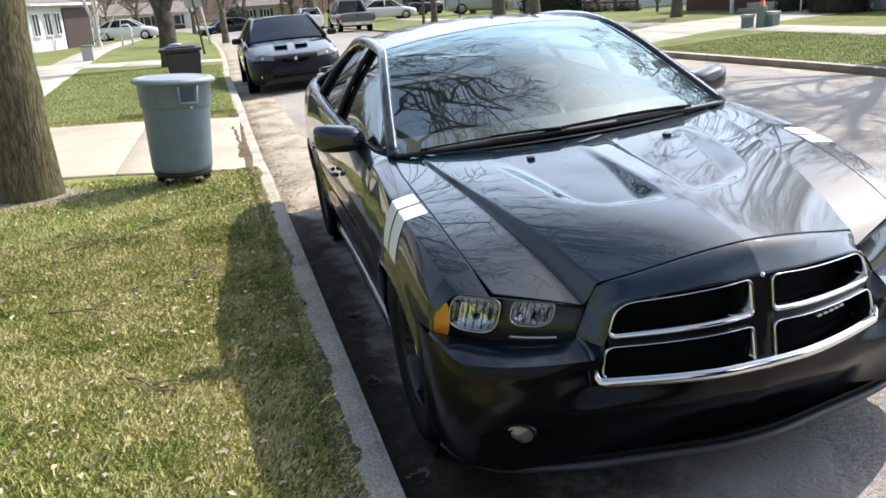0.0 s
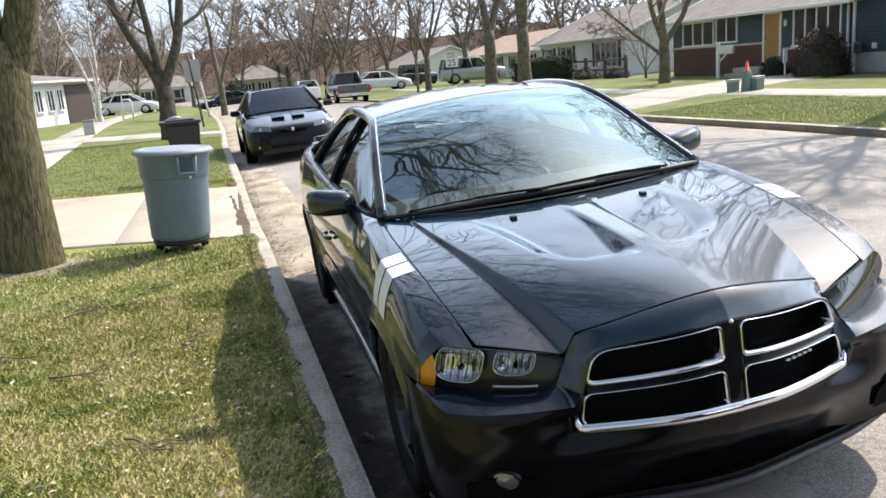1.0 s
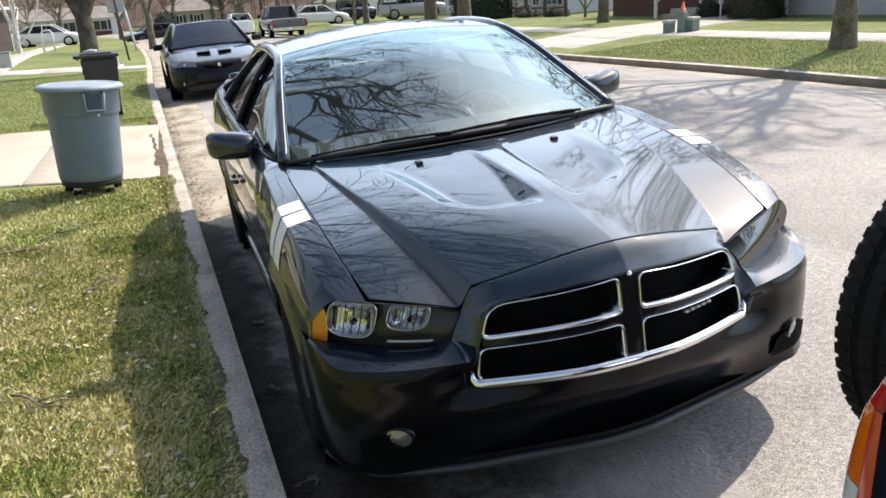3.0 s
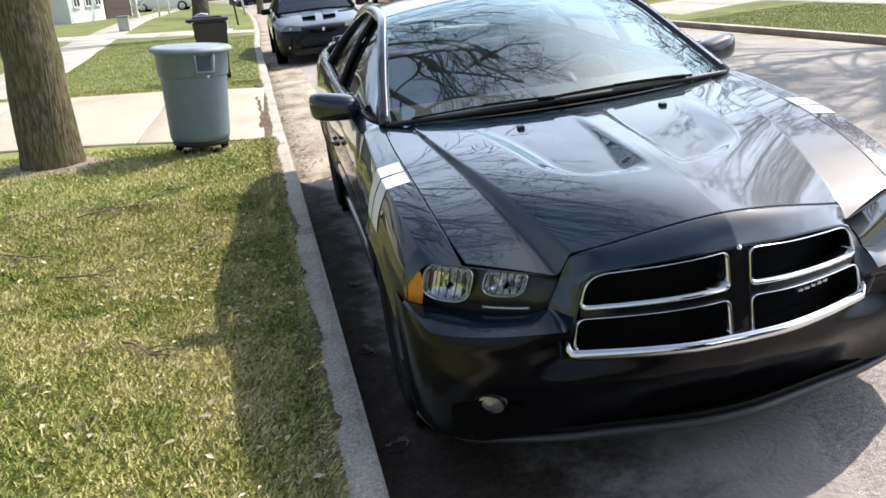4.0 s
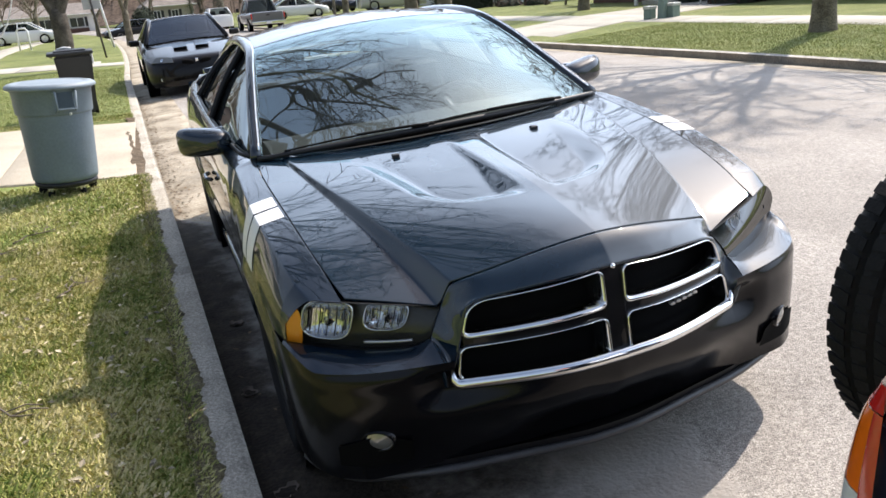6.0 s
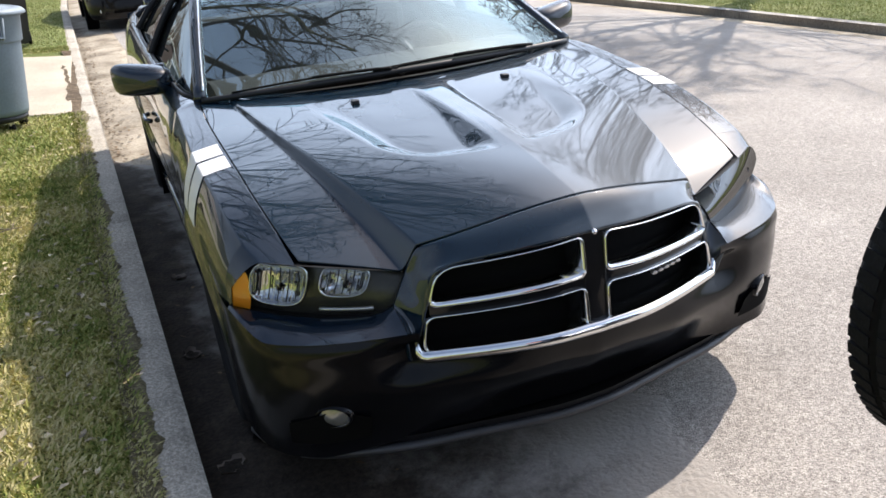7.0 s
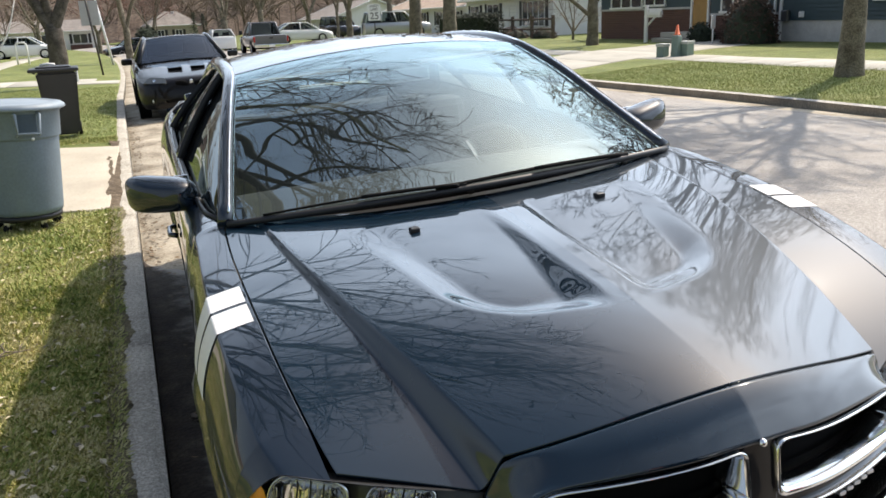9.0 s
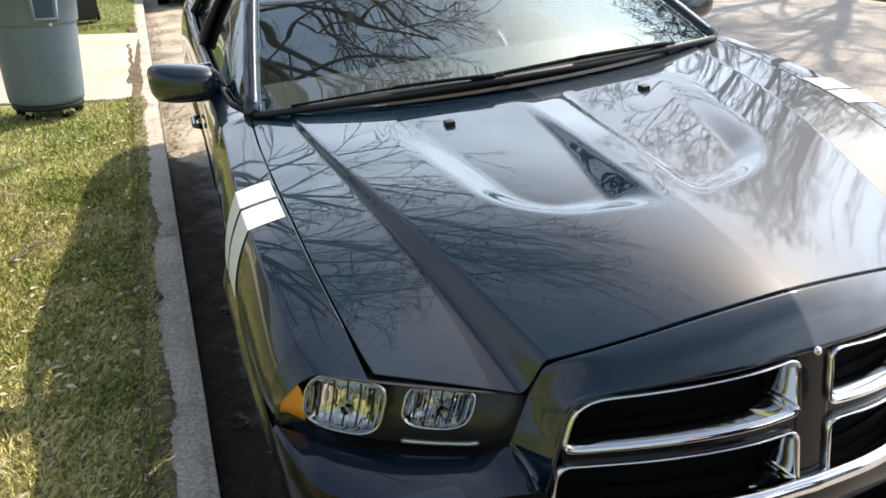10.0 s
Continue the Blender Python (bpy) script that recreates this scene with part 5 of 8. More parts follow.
def grow(wood, rng, p, d, r, length, level, plan, droop=0.0):
    """One limb and, along it, its side limbs. plan: for each level (count, length ratio, spread in degrees, up pull)."""
    n = max(4, min(9, int(length / 0.4) + 2))
    pts, radii = [p.copy()], [r]
    d = d.normalized()
    tip = 0.42 if level < len(plan) else 0.3
    up = plan[min(level, len(plan) - 1)][3]
    for i in range(1, n):
        d = (d + Vector((rng.uniform(-1, 1), rng.uniform(-1, 1), rng.uniform(-0.6, 0.8))) * 0.13 + Vector((0, 0, up)) * 0.1).normalized()
        pts.append(pts[-1] + d * (length / (n - 1)))
        radii.append(r * (1 - (1 - tip) * i / (n - 1)))
    wood.tube(pts, radii)
    if level >= len(plan):
        return
    count, ratio, spread = plan[level][:3]
    for k in range(count):
        t = 0.22 + 0.78 * (k + rng.uniform(0.1, 0.9)) / count
        i = min(n - 2, int(t * (n - 1)))
        f = t * (n - 1) - i
        q = pts[i].lerp(pts[i + 1], min(1, f))
        tang = (pts[i + 1] - pts[i]).normalized()
        side = tang.orthogonal().normalized()
        side.rotate(Matrix.Rotation(rng.uniform(0, 6.283), 3, tang))
        a = radians(spread * rng.uniform(0.65, 1.3))
        nd = tang * math.cos(a) + side * math.sin(a)
        rr = radii[i] * rng.uniform(0.34, 0.5) * (plan[0][5] if len(plan[0]) > 5 else 1.0)
        grow(wood, rng, q, nd, max(rr, plan[0][4] if len(plan[0]) > 4 else 0.004), length * ratio * rng.uniform(0.7, 1.2) * (1.15 - 0.5 * t), level + 1, plan)


def build_tree(name, seed, trunk_r, fork_h, stems, plan, bark, twig, label, flare=1.35, category="tree", limbs=(), limb_plan=None):
    """stems: (heading, lean from upright, radius ratio, length) of the main limbs above the fork;
    limbs: (start, heading, lean, radius, length) of boughs that leave the stems higher up."""
    rng = random.Random(seed)
    wood = Wood()
    pts, radii = [], []
    n = 9
    for i in range(n):
        t = i / (n - 1)
        pts.append(Vector((rng.uniform(-0.03, 0.03) * t, rng.uniform(-0.03, 0.03) * t, -0.1 + (fork_h + 0.15) * t)))
        radii.append(trunk_r * (1 + (flare - 1) * (1 - t) ** 4) * (1 - 0.08 * t - 0.2 * smoothstep(0.9, 1.0, t)))
    wood.tube(pts, radii)
    top = Vector((pts[-1].x, pts[-1].y, fork_h))
    for head, lean, ratio, length, *off in stems:
        h, a = radians(head), radians(lean)
        d = Vector((math.cos(h) * math.sin(a), math.sin(h) * math.sin(a), math.cos(a)))
        start = top - Vector((0, 0, 0.22 + (0.35 if lean > 45 else 0)))
        if off:
            start += Vector((math.cos(h), math.sin(h), 0)) * off[0]
        grow(wood, rng, start + d * 0.05, d, trunk_r * ratio, length, 0, plan)
    for start, head, lean, radius, length in limbs:
        h, a = radians(head), radians(lean)
        grow(wood, rng, Vector(start), Vector((math.cos(h) * math.sin(a), math.sin(h) * math.sin(a), math.cos(a))), radius, length, 0, limb_plan)
    ob = thing(name, label, category)
    for key, mat in (("trunk", bark), ("crown", twig)):
        V, F = wood.data[key]
        if V:
            link(key, mesh_of(key, V, F, mat), ob)
    return ob


def at_ground(x, y, turn=0, scale=1.0):
    return Matrix.Translation((x, y, lawn_z(x, y) - 0.02)) @ Matrix.Rotation(radians(turn), 4, "Z") @ Matrix.Scale(scale, 4)


HERO = [(7, 0.55, 48, 0.35), (6, 0.55, 45, 0.25), (5, 0.55, 42, 0.1), (4, 0.6, 40, 0.0)]
MID = [(7, 0.52, 42, 0.4, 0.011), (6, 0.55, 42, 0.25), (4, 0.55, 40, 0.1)]

OVER = [(8, 0.54, 50, 0.28, 0.007, 0.95), (6, 0.52, 46, 0.15), (5, 0.5, 42, 0.1), (3, 0.6, 40, 0.0)]
BOUGH = [(8, 0.52, 46, 0.12, 0.0065, 1.15), (6, 0.5, 44, 0.08), (4, 0.5, 40, 0.0)]

near_tree = build_tree("tree", 11, 0.25, 1.98, [(165, 52, 0.46, 3.4), (172, 15, 0.70, 7.4, 0.05), (-6, 23, 0.60, 6.6, 0.07)], OVER, M_BARK_NEAR, M_TWIG_DARK,
                       "large bare tree with furrowed mossy bark, forking low", flare=1.22,
                       limbs=[((0.62, -0.12, 3.6), -22, 46, 0.060, 5.4), ((0.50, -0.10, 3.1), 22, 50, 0.058, 5.2), ((0.80, -0.16, 4.6), -48, 42, 0.055, 5.2),
                              ((0.72, -0.14, 4.2), 2, 52, 0.055, 5.6), ((1.0, -0.2, 5.4), -15, 50, 0.050, 4.6), ((0.4, -0.08, 2.9), -8, 62, 0.05, 4.6), ((1.1, -0.2, 6.0), 30, 42, 0.05, 4.4)],
                       limb_plan=BOUGH)
near_tree.matrix_basis = at_ground(-3.38, 6.0) @ Matrix.Rotation(radians(1.5), 4, "Y")
second_tree = build_tree("tree", 5, 0.26, 1.75, [(180, 20, 0.62, 5.2), (100, 8, 0.5, 5.4), (0, 20, 0.66, 5.4)], HERO[:3] + [(3, 0.6, 40, 0)], M_BARK_DARK, M_TWIG, "bare dark street tree forking into three limbs", flare=1.3)
second_tree.matrix_basis = at_ground(-3.25, 24.8)
right_tree = build_tree("tree", 23, 0.20, 2.7, [(185, 40, 0.6, 6.6), (60, 20, 0.6, 6.4), (235, 36, 0.58, 6.6), (290, 24, 0.55, 6.4), (140, 24, 0.55, 6.2)], [(8, 0.55, 48, 0.35, 0.011, 1.15)] + HERO[1:], M_BARK, M_TWIG_DARK, "bare street tree casting branching shadows across the road", flare=1.4)
right_tree.matrix_basis = at_ground(11.25, 10.75)
tall_pair = build_tree("tree", 31, 0.37, 3.3, [(190, 16, 0.66, 6.5), (20, 18, 0.66, 6.5)], MID, M_BARK, M_TWIG, "tall bare tree with twin upright limbs", flare=1.25)
tall_pair.matrix_basis = at_ground(14.6, 46.5)
copy_thing(tall_pair, at_ground(14.9, 41.5, 70, 0.98))
slim = build_tree("tree", 37, 0.14, 1.25, [(200, 40, 0.6, 2.6), (80, 12, 0.7, 3.0), (320, 34, 0.6, 2.6), (150, 55, 0.4, 2.2)], MID + [(3, 0.6, 40, 0)], M_BARK, M_TWIG_PALE, "small bare ornamental tree beside a brick house", flare=1.3)
slim.matrix_basis = at_ground(15.4, 27.2, 0, 1.5)
thin_tree = build_tree("tree", 41, 0.075, 2.2, [(160, 14, 0.8, 4.4), (20, 10, 0.85, 5.0)], MID, M_BARK, M_TWIG, "slender bare tree by the road", flare=1.2)
thin_tree.matrix_basis = at_ground(8.6, 41.0)
birch = build_tree("birch_tree", 47, 0.14, 1.0, [(150, 16, 0.7, 5.5), (30, 14, 0.75, 6.0), (280, 30, 0.55, 4.2), (0, 50, 0.4, 3.4)], MID, M_BIRCH, M_TWIG_PALE, "white-barked birch with several stems", flare=1.2)
birch.matrix_basis = at_ground(-8.6, 49.0)
yard_tree = build_tree("tree", 53, 0.2, 2.4, [(0, 22, 0.6, 5.0), (120, 22, 0.62, 5.2), (240, 26, 0.6, 4.8)], MID + [(3, 0.6, 42, 0)], M_BARK, M_TWIG_PALE, "bare grey-brown yard tree")
for i, (x, y, a, s) in enumerate(((10.3, 45.5, 30, 0.9), (-1.6, 45.5, 0, 1.0), (-12.5, 57, 140, 1.0), (-6.6, 66, 80, 1.0), (-22, 52, 10, 1.1), (5.0, 62, 200, 1.2), (8.2, 66, 250, 1.3),
                                (17.0, 60, 20, 1.2), (24.5, 58, 90, 1.3), (31, 46, 160, 1.3), (-17, 40, 250, 1.05), (28, 36, 300, 1.2))):
    m = at_ground(x, y, a, s)
    if i == 0:
        yard_tree.matrix_basis = m
    else:
        copy_thing(yard_tree, m)
red_tree = build_tree("tree", 59, 0.16, 1.8, [(0, 26, 0.6, 3.8), (120, 26, 0.62, 4.0), (240, 24, 0.6, 4.2)], MID + [(3, 0.6, 42, 0)], M_BARK, M_TWIG_RED, "tree with reddish spring buds")
red_tree.matrix_basis = at_ground(-4.2, 74, 0, 1.15)
copy_thing(red_tree, at_ground(-9.5, 82, 70, 1.2))
copy_thing(red_tree, at_ground(0.5, 96, 170, 1.1))
copy_thing(red_tree, at_ground(13.5, 74, 250, 1.2))


def conifer(height, radius, seed):
    rng = random.Random(seed)
    V, F = [], []
    ob = thing("conifer", "dark evergreen with tiered drooping branches", "tree")
    v, f = sweep([(0, 0, -0.1), (0, 0, height * 0.98)], [0.12, 0.01], 7)
    link("trunk", mesh_of("trunk", v, f, M_BARK), ob)
    z = 0.35
    while z < height * 0.98:
        k = 1 - z / height
        for i in range(9):
            a = rng.uniform(0, 6.283)
            L = radius * k * rng.uniform(0.75, 1.1) + 0.1
            for j in range(7):
                t = (j + 0.5) / 7
                c = Vector((math.cos(a) * L * t, math.sin(a) * L * t, z - 0.28 * L * t + rng.uniform(-0.05, 0.05)))
                for q in range(3):
                    w = 0.16 * (1.1 - 0.6 * t)
                    u = Vector((rng.uniform(-1, 1), rng.uniform(-1, 1), rng.uniform(-0.5, 0.3))).normalized() * w * 1.6
                    s = Vector((rng.uniform(-1, 1), rng.uniform(-1, 1), rng.uniform(-0.3, 0.3))).normalized() * w * 0.4
                    b = len(V)
                    V += [c - s, c + s, c + u]
                    F.append((b, b + 1, b + 2))
        z += 0.28
    link("crown", mesh_of("crown", V, F, M_NEEDLE, False), ob)
    return ob


con = conifer(5.5, 2.3, 3)
con.matrix_basis = at_ground(7.1, 86, 0, 0.68)
copy_thing(con, at_ground(4.6, 91, 60, 0.95))
copy_thing(con, at_ground(5.7, 93, 160, 0.9))
copy_thing(con, at_ground(0.2, 104, 120, 0.4))

M_WOODS = plain("woodland_twigs", (0.155, 0.118, 0.095), 0.95, vary=0.3, scale=0.15, island=0.35)
# the far woods: a deep belt of bare trees
rng = random.Random(77)
far = Wood()
for i in range(150):
    ang = radians(rng.uniform(-42, 62))
    dist = rng.uniform(98, 150)
    x, y = dist * math.sin(ang) + 2, dist * math.cos(ang)
    base = Vector((x, y, lawn_z(x, y) - 0.3))
    h = rng.uniform(10, 17)
    pts = [base + Vector((rng.uniform(-0.3, 0.3) * j, rng.uniform(-0.3, 0.3) * j, h * j / 4)) for j in range(5)]
    V, F = far.data["crown"]
    # straight to the crown mesh, three-sided
    save = far.data["trunk"]
    far.data["trunk"] = far.data["crown"]
    far.tube(pts, [0.05 * (1 - j / 5) + 0.02 for j in range(5)])
    for b in range(40):
        t = rng.uniform(0.15, 1.0)
        p = pts[0].lerp(pts[4], t)
        a = rng.uniform(0, 6.283)
        e = rng.uniform(0.3, 1.1)
        d = Vector((math.cos(a) * math.cos(e), math.sin(a) * math.cos(e), math.sin(e)))
        L = rng.uniform(1.6, 4.2) * (1.25 - 0.6 * t)
        q = p + d * L
        far.tube([p, p + d * L * 0.5 + Vector((0, 0, 0.1)), q], [0.06, 0.05, 0.03])
        for c in range(6):
            s = p.lerp(q, rng.uniform(0.3, 1))
            g = (d + Vector((rng.uniform(-1, 1), rng.uniform(-1, 1), rng.uniform(-0.3, 0.9)))).normalized()
            far.tube([s, s + g * rng.uniform(0.7, 1.8)], [0.042, 0.024])
    far.data["trunk"] = save
V, F = far.data["crown"]
woods = link("far_woods", mesh_of("far_woods", V, F, M_WOODS))
tagged(woods, "distant belt of bare grey-brown woodland", "woods", kind="stuff")

# undergrowth and rising ground under the far woods
V = []
us = lin(-60, 80, 90)
vs = [0, 0.25, 0.5, 0.75, 1.0]
for u in us:
    for v in vs:
        a = radians(u)
        r = 138 + 14 * v
        top = 9.0 + 2.6 * noise.noise(Vector((u * 0.11, 3, 0))) + 1.2 * noise.noise(Vector((u * 0.5, 9, 0)))
        V.append((r * math.sin(a), r * math.cos(a), -3.2 + (top + 1.6) * v))
thicket = link("thicket", mesh_of("thicket", V, grid_faces(len(us), len(vs), True), blotched("thicket_brush", [(0.3, (0.085, 0.062, 0.048)), (0.5, (0.14, 0.105, 0.083)), (0.7, (0.19, 0.15, 0.12))], 0.35, 2.5, rough=1, bump=1.0, bump_scale=3, fine=0.4)))
tagged(thicket, "distant rising bank of brown brush under bare woods", "brush", kind="structure")

# ================= houses =================
M_SIDING_WHITE = plain("white_siding", (0.74, 0.74, 0.72), 0.6, vary=0.06, scale=3)
M_SIDING_TEAL = plain("dark_teal_siding", (0.028, 0.055, 0.066), 0.55, vary=0.12, scale=3)
M_SIDING_TAN = plain("tan_siding", (0.42, 0.385, 0.32), 0.65, vary=0.1, scale=3)
M_SHINGLE = blotched("grey_brown_shingle", [(0.3, (0.17, 0.15, 0.135)), (0.5, (0.23, 0.205, 0.185)), (0.7, (0.29, 0.26, 0.235))], 1.5, 12, rough=0.95, bump=0.6, bump_scale=12, fine=0.2)
M_SHINGLE_TAN = blotched("tan_shingle", [(0.3, (0.27, 0.2, 0.15)), (0.5, (0.36, 0.27, 0.205)), (0.7, (0.42, 0.33, 0.26))], 1.5, 12, rough=0.95, bump=0.6, bump_scale=12, fine=0.2)
M_FRAME = plain("white_window_frame", (0.76, 0.76, 0.74), 0.5, vary=0.05)
M_SHUTTER = plain("black_shutter", (0.02, 0.02, 0.022), 0.6)
M_PANE = plain("dark_window_pane", (0.03, 0.035, 0.04), 0.06, vary=0.2, scale=2, spec=0.8)
M_DOOR_WOOD = plain("ochre_wooden_door", (0.36, 0.2, 0.06), 0.45, vary=0.2, scale=3)
M_DOOR_WHITE = plain("white_door", (0.7, 0.7, 0.68), 0.5, vary=0.05)
M_GARAGE_BROWN = plain("dark_brown_garage_door", (0.05, 0.03, 0.026), 0.6, vary=0.15)
M_FOUNDATION = blotched("foundation_block", [(0.3, (0.42, 0.41, 0.40)), (0.7, (0.56, 0.55, 0.53))], 3, 30, rough=0.9, fine=0.12)


def brick_material():
    m, n, l, b = material("dark_red_brick")
    g = n.new("ShaderNodeNewGeometry")
    s = n.new("ShaderNodeSeparateXYZ")
    add = n.new("ShaderNodeMath")
    c = n.new("ShaderNodeCombineXYZ")
    br = n.new("ShaderNodeTexBrick")
    br.inputs["Color1"].default_value, br.inputs["Color2"].default_value = (0.085, 0.032, 0.022, 1), (0.125, 0.05, 0.034, 1)
    br.inputs["Mortar"].default_value = (0.17, 0.14, 0.12, 1)
    br.inputs["Scale"].default_value, br.inputs["Mortar Size"].default_value = 1.0, 0.008
    br.inputs["Brick Width"].default_value, br.inputs["Row Height"].default_value = 0.21, 0.075
    l.new(g.outputs["Position"], s.inputs[0])
    l.new(s.outputs[0], add.inputs[0])
    l.new(s.outputs[1], add.inputs[1])
    l.new(add.outputs[0], c.inputs[0])
    l.new(s.outputs[2], c.inputs[1])
    l.new(c.outputs[0], br.inputs["Vector"])
    l.new(br.outputs["Color"], b.inputs["Base Color"])
    bp = n.new("ShaderNodeBump")
    bp.invert = True
    bp.inputs["Strength"].default_value, bp.inputs["Distance"].default_value = 0.6, 0.01
    l.new(br.outputs["Fac"], bp.inputs["Height"])
    l.new(bp.outputs[0], b.inputs["Normal"])
    b.inputs["Roughness"].default_value = 0.9
    return m


M_BRICK = brick_material()


class House:
    """A single-storey house in its own frame: front along x at y = 0, looking to -y, depth to +y; z = 0 at the ground."""

    def __init__(self, label, pose_m, width, depth, eave, ridge, wall, roof_mat, hip=0.0, base=0.35, group=""):
        self.ob = thing("house", label, "house", pose_m)
        self.w, self.d, self.e = width, depth, eave
        t = 0.25
        w = self.ob
        bx = [("wall_front", (0, 0, -0.6, width, t, eave)), ("wall_back", (0, depth - t, -0.6, width, depth, eave)), ("wall_side", (0, t, -0.6, t, depth - t, eave)), ("wall_side", (width - t, t, -0.6, width, depth - t, eave))]
        self.walls = [box(n, b, wall, w) for n, b in bx]
        # roof with eaves
        o = 0.45
        bm = bmesh.new()
        h = hip
        lo = [bm.verts.new(p) for p in ((-o, -o, eave - 0.02), (width + o, -o, eave - 0.02), (width + o, depth + o, eave - 0.02), (-o, depth + o, eave - 0.02))]
        hi = [bm.verts.new(p) for p in ((h - (o if not h else 0), depth / 2, ridge), (width - h + (o if not h else 0), depth / 2, ridge))]
        bm.faces.new((lo[0], lo[1], hi[1], hi[0]))
        bm.faces.new((lo[2], lo[3], hi[0], hi[1]))
        if h:
            bm.faces.new((lo[1], lo[2], hi[1]))
            bm.faces.new((lo[3], lo[0], hi[0]))
        ro = part("roof", bm, roof_mat, w)
        md = ro.modifiers.new("thick", "SOLIDIFY")
        md.thickness, md.offset = 0.12, -1
        if not h:
            for x0, x1 in ((0, t), (width - t, width)):
                bm = bmesh.new()
                a = [bm.verts.new((x, y, z)) for x in (x0, x1) for y, z in ((0, eave), (depth, eave), (depth / 2, ridge - 0.1))]
                bm.faces.new(a[:3])
                bm.faces.new(a[3:][::-1])
                for i in range(3):
                    j = (i + 1) % 3
                    bm.faces.new((a[i], a[i + 3], a[j + 3], a[j]))
                part("gable", bm, wall, w)
            for x in (-o, width + o):
                for y0, y1, z0, z1 in ((-o, depth / 2, eave, ridge + 0.02), (depth + o, depth / 2, eave, ridge + 0.02)):
                    v, f = sweep([(x, y0, z0 - 0.05), (x, y1, z1 - 0.06)], 0.09, 4)
                    link("barge_board", mesh_of("barge_board", v, f, M_FRAME, False), w)
        box("gutter", (-o, -o - 0.1, eave - 0.12, width + o, -o + 0.02, eave + 0.0), M_FRAME, w, 0.02)
        box("soffit", (-o, -o, eave - 0.06, width + o, 0, eave - 0.03), M_FRAME, w)

    def window(self, x0, x1, z0, z1, panes=2, shutters=False, y=0.0):
        fr = new("window")
        fr.parent = self.ob
        f = 0.07
        box("window_frame", (x0, y - 0.05, z0, x0 + f, y + 0.03, z1), M_FRAME, fr)
        box("window_frame", (x1 - f, y - 0.05, z0, x1, y + 0.03, z1), M_FRAME, fr)
        box("window_frame", (x0 + f, y - 0.05, z1 - f, x1 - f, y + 0.03, z1), M_FRAME, fr)
        box("window_sill", (x0 - 0.04, y - 0.09, z0 - 0.05, x1 + 0.04, y + 0.03, z0 + 0.03), M_FRAME, fr)
        wide = (x1 - x0 - 2 * f) / panes
        for i in range(panes):
            a = x0 + f + i * wide
            box("pane", (a + 0.012, y - 0.02, z0 + 0.03, a + wide - 0.012, y - 0.008, z1 - f), M_PANE, fr)
            if i:
                box("mullion", (a - 0.035, y - 0.045, z0 + 0.03, a + 0.035, y + 0.02, z1 - f), M_FRAME, fr)
        if shutters:
            for a in (x0 - 0.38, x1 + 0.06):
                box("shutter", (a, y - 0.04, z0, a + 0.32, y + 0.01, z1), M_SHUTTER, self.ob, 0.01)

    def door(self, x0, x1, z0, z1, mat, y=0.0):
        d = box("door", (x0 + 0.1, y - 0.02, z0, x1 - 0.1, y + 0.02, z1 - 0.1), mat, self.ob, 0.008)
        box("door_frame", (x0, y - 0.06, z0, x0 + 0.1, y + 0.03, z1), M_FRAME, d)
        box("door_frame", (x1 - 0.1, y - 0.06, z0, x1, y + 0.03, z1), M_FRAME, d)
        box("door_frame", (x0 + 0.1, y - 0.06, z1 - 0.1, x1 - 0.1, y + 0.03, z1), M_FRAME, d)
        box("door_handle", (x0 + 0.14, y - 0.07, z0 + 0.95, x0 + 0.19, y - 0.02, z0 + 1.05), M_CHROME, d, 0.01)
        box("step", (x0 - 0.4, y - 1.1, z0 - 0.22, x1 + 0.4, y - 0.01, z0 - 0.03), M_WALK, self.ob, 0.02)
        box("step", (x0 - 0.4, y - 1.5, z0 - 0.44, x1 + 0.4, y - 1.1, z0 - 0.22), M_WALK, self.ob, 0.02)
        return d

    def siding(self, x0, x1, z0, z1, mat, y=0.0, pitch=0.2, name="clapboard"):
        z = z0
        while z < z1 - 0.02:
            t = min(pitch, z1 - z)
            V = [(x0, y - 0.034, z), (x1, y - 0.034, z), (x1, y - 0.008, z + t), (x0, y - 0.008, z + t), (x0, y + 0.01, z), (x1, y + 0.01, z)]
            link(name, mesh_of(name, V, [(0, 1, 2, 3), (4, 5, 1, 0)], mat, False), self.ob)
            z += t


def facing_street(x, y_far, z):
    """Frame of a house across the street: its front runs along -y and looks to -x."""
    return Matrix.Translation((x, y_far, z)) @ Matrix.Rotation(radians(-90), 4, "Z")


# brick and teal house: local x runs from its far end towards the near end
R1 = 32.6
h1 = House("single-storey house of dark brick below teal siding, white windows", facing_street(19.0, R1, 0.30), 11.3, 8, 2.42, 4.2, M_BRICK, M_SHINGLE)
h1.siding(0.02, 6.6, 1.24, 2.40, M_SIDING_TEAL)
h1.siding(7.78, 11.28, 0.98, 2.40, M_SIDING_TEAL)
box("brick_ledge", (0, -0.06, 1.16, 6.6, 0.0, 1.24), M_FOUNDATION, h1.ob)
box("brick_ledge", (7.78, -0.06, 0.90, 11.3, 0.0, 0.98), M_FOUNDATION, h1.ob)
h1.window(0.9, 3.35, 1.28, 2.3, 3, y=-0.03)
h1.window(3.5, 5.0, 1.34, 2.36, 2, y=-0.03)
h1.door(6.62, 7.72, 0.36, 2.36, M_DOOR_WOOD)
h1.window(8.4, 10.85, 1.02, 2.36, 4, y=-0.03)
box("wall_lamp", (7.95, -0.14, 1.75, 8.07, -0.03, 2.0), M_FROST, h1.ob, 0.03)
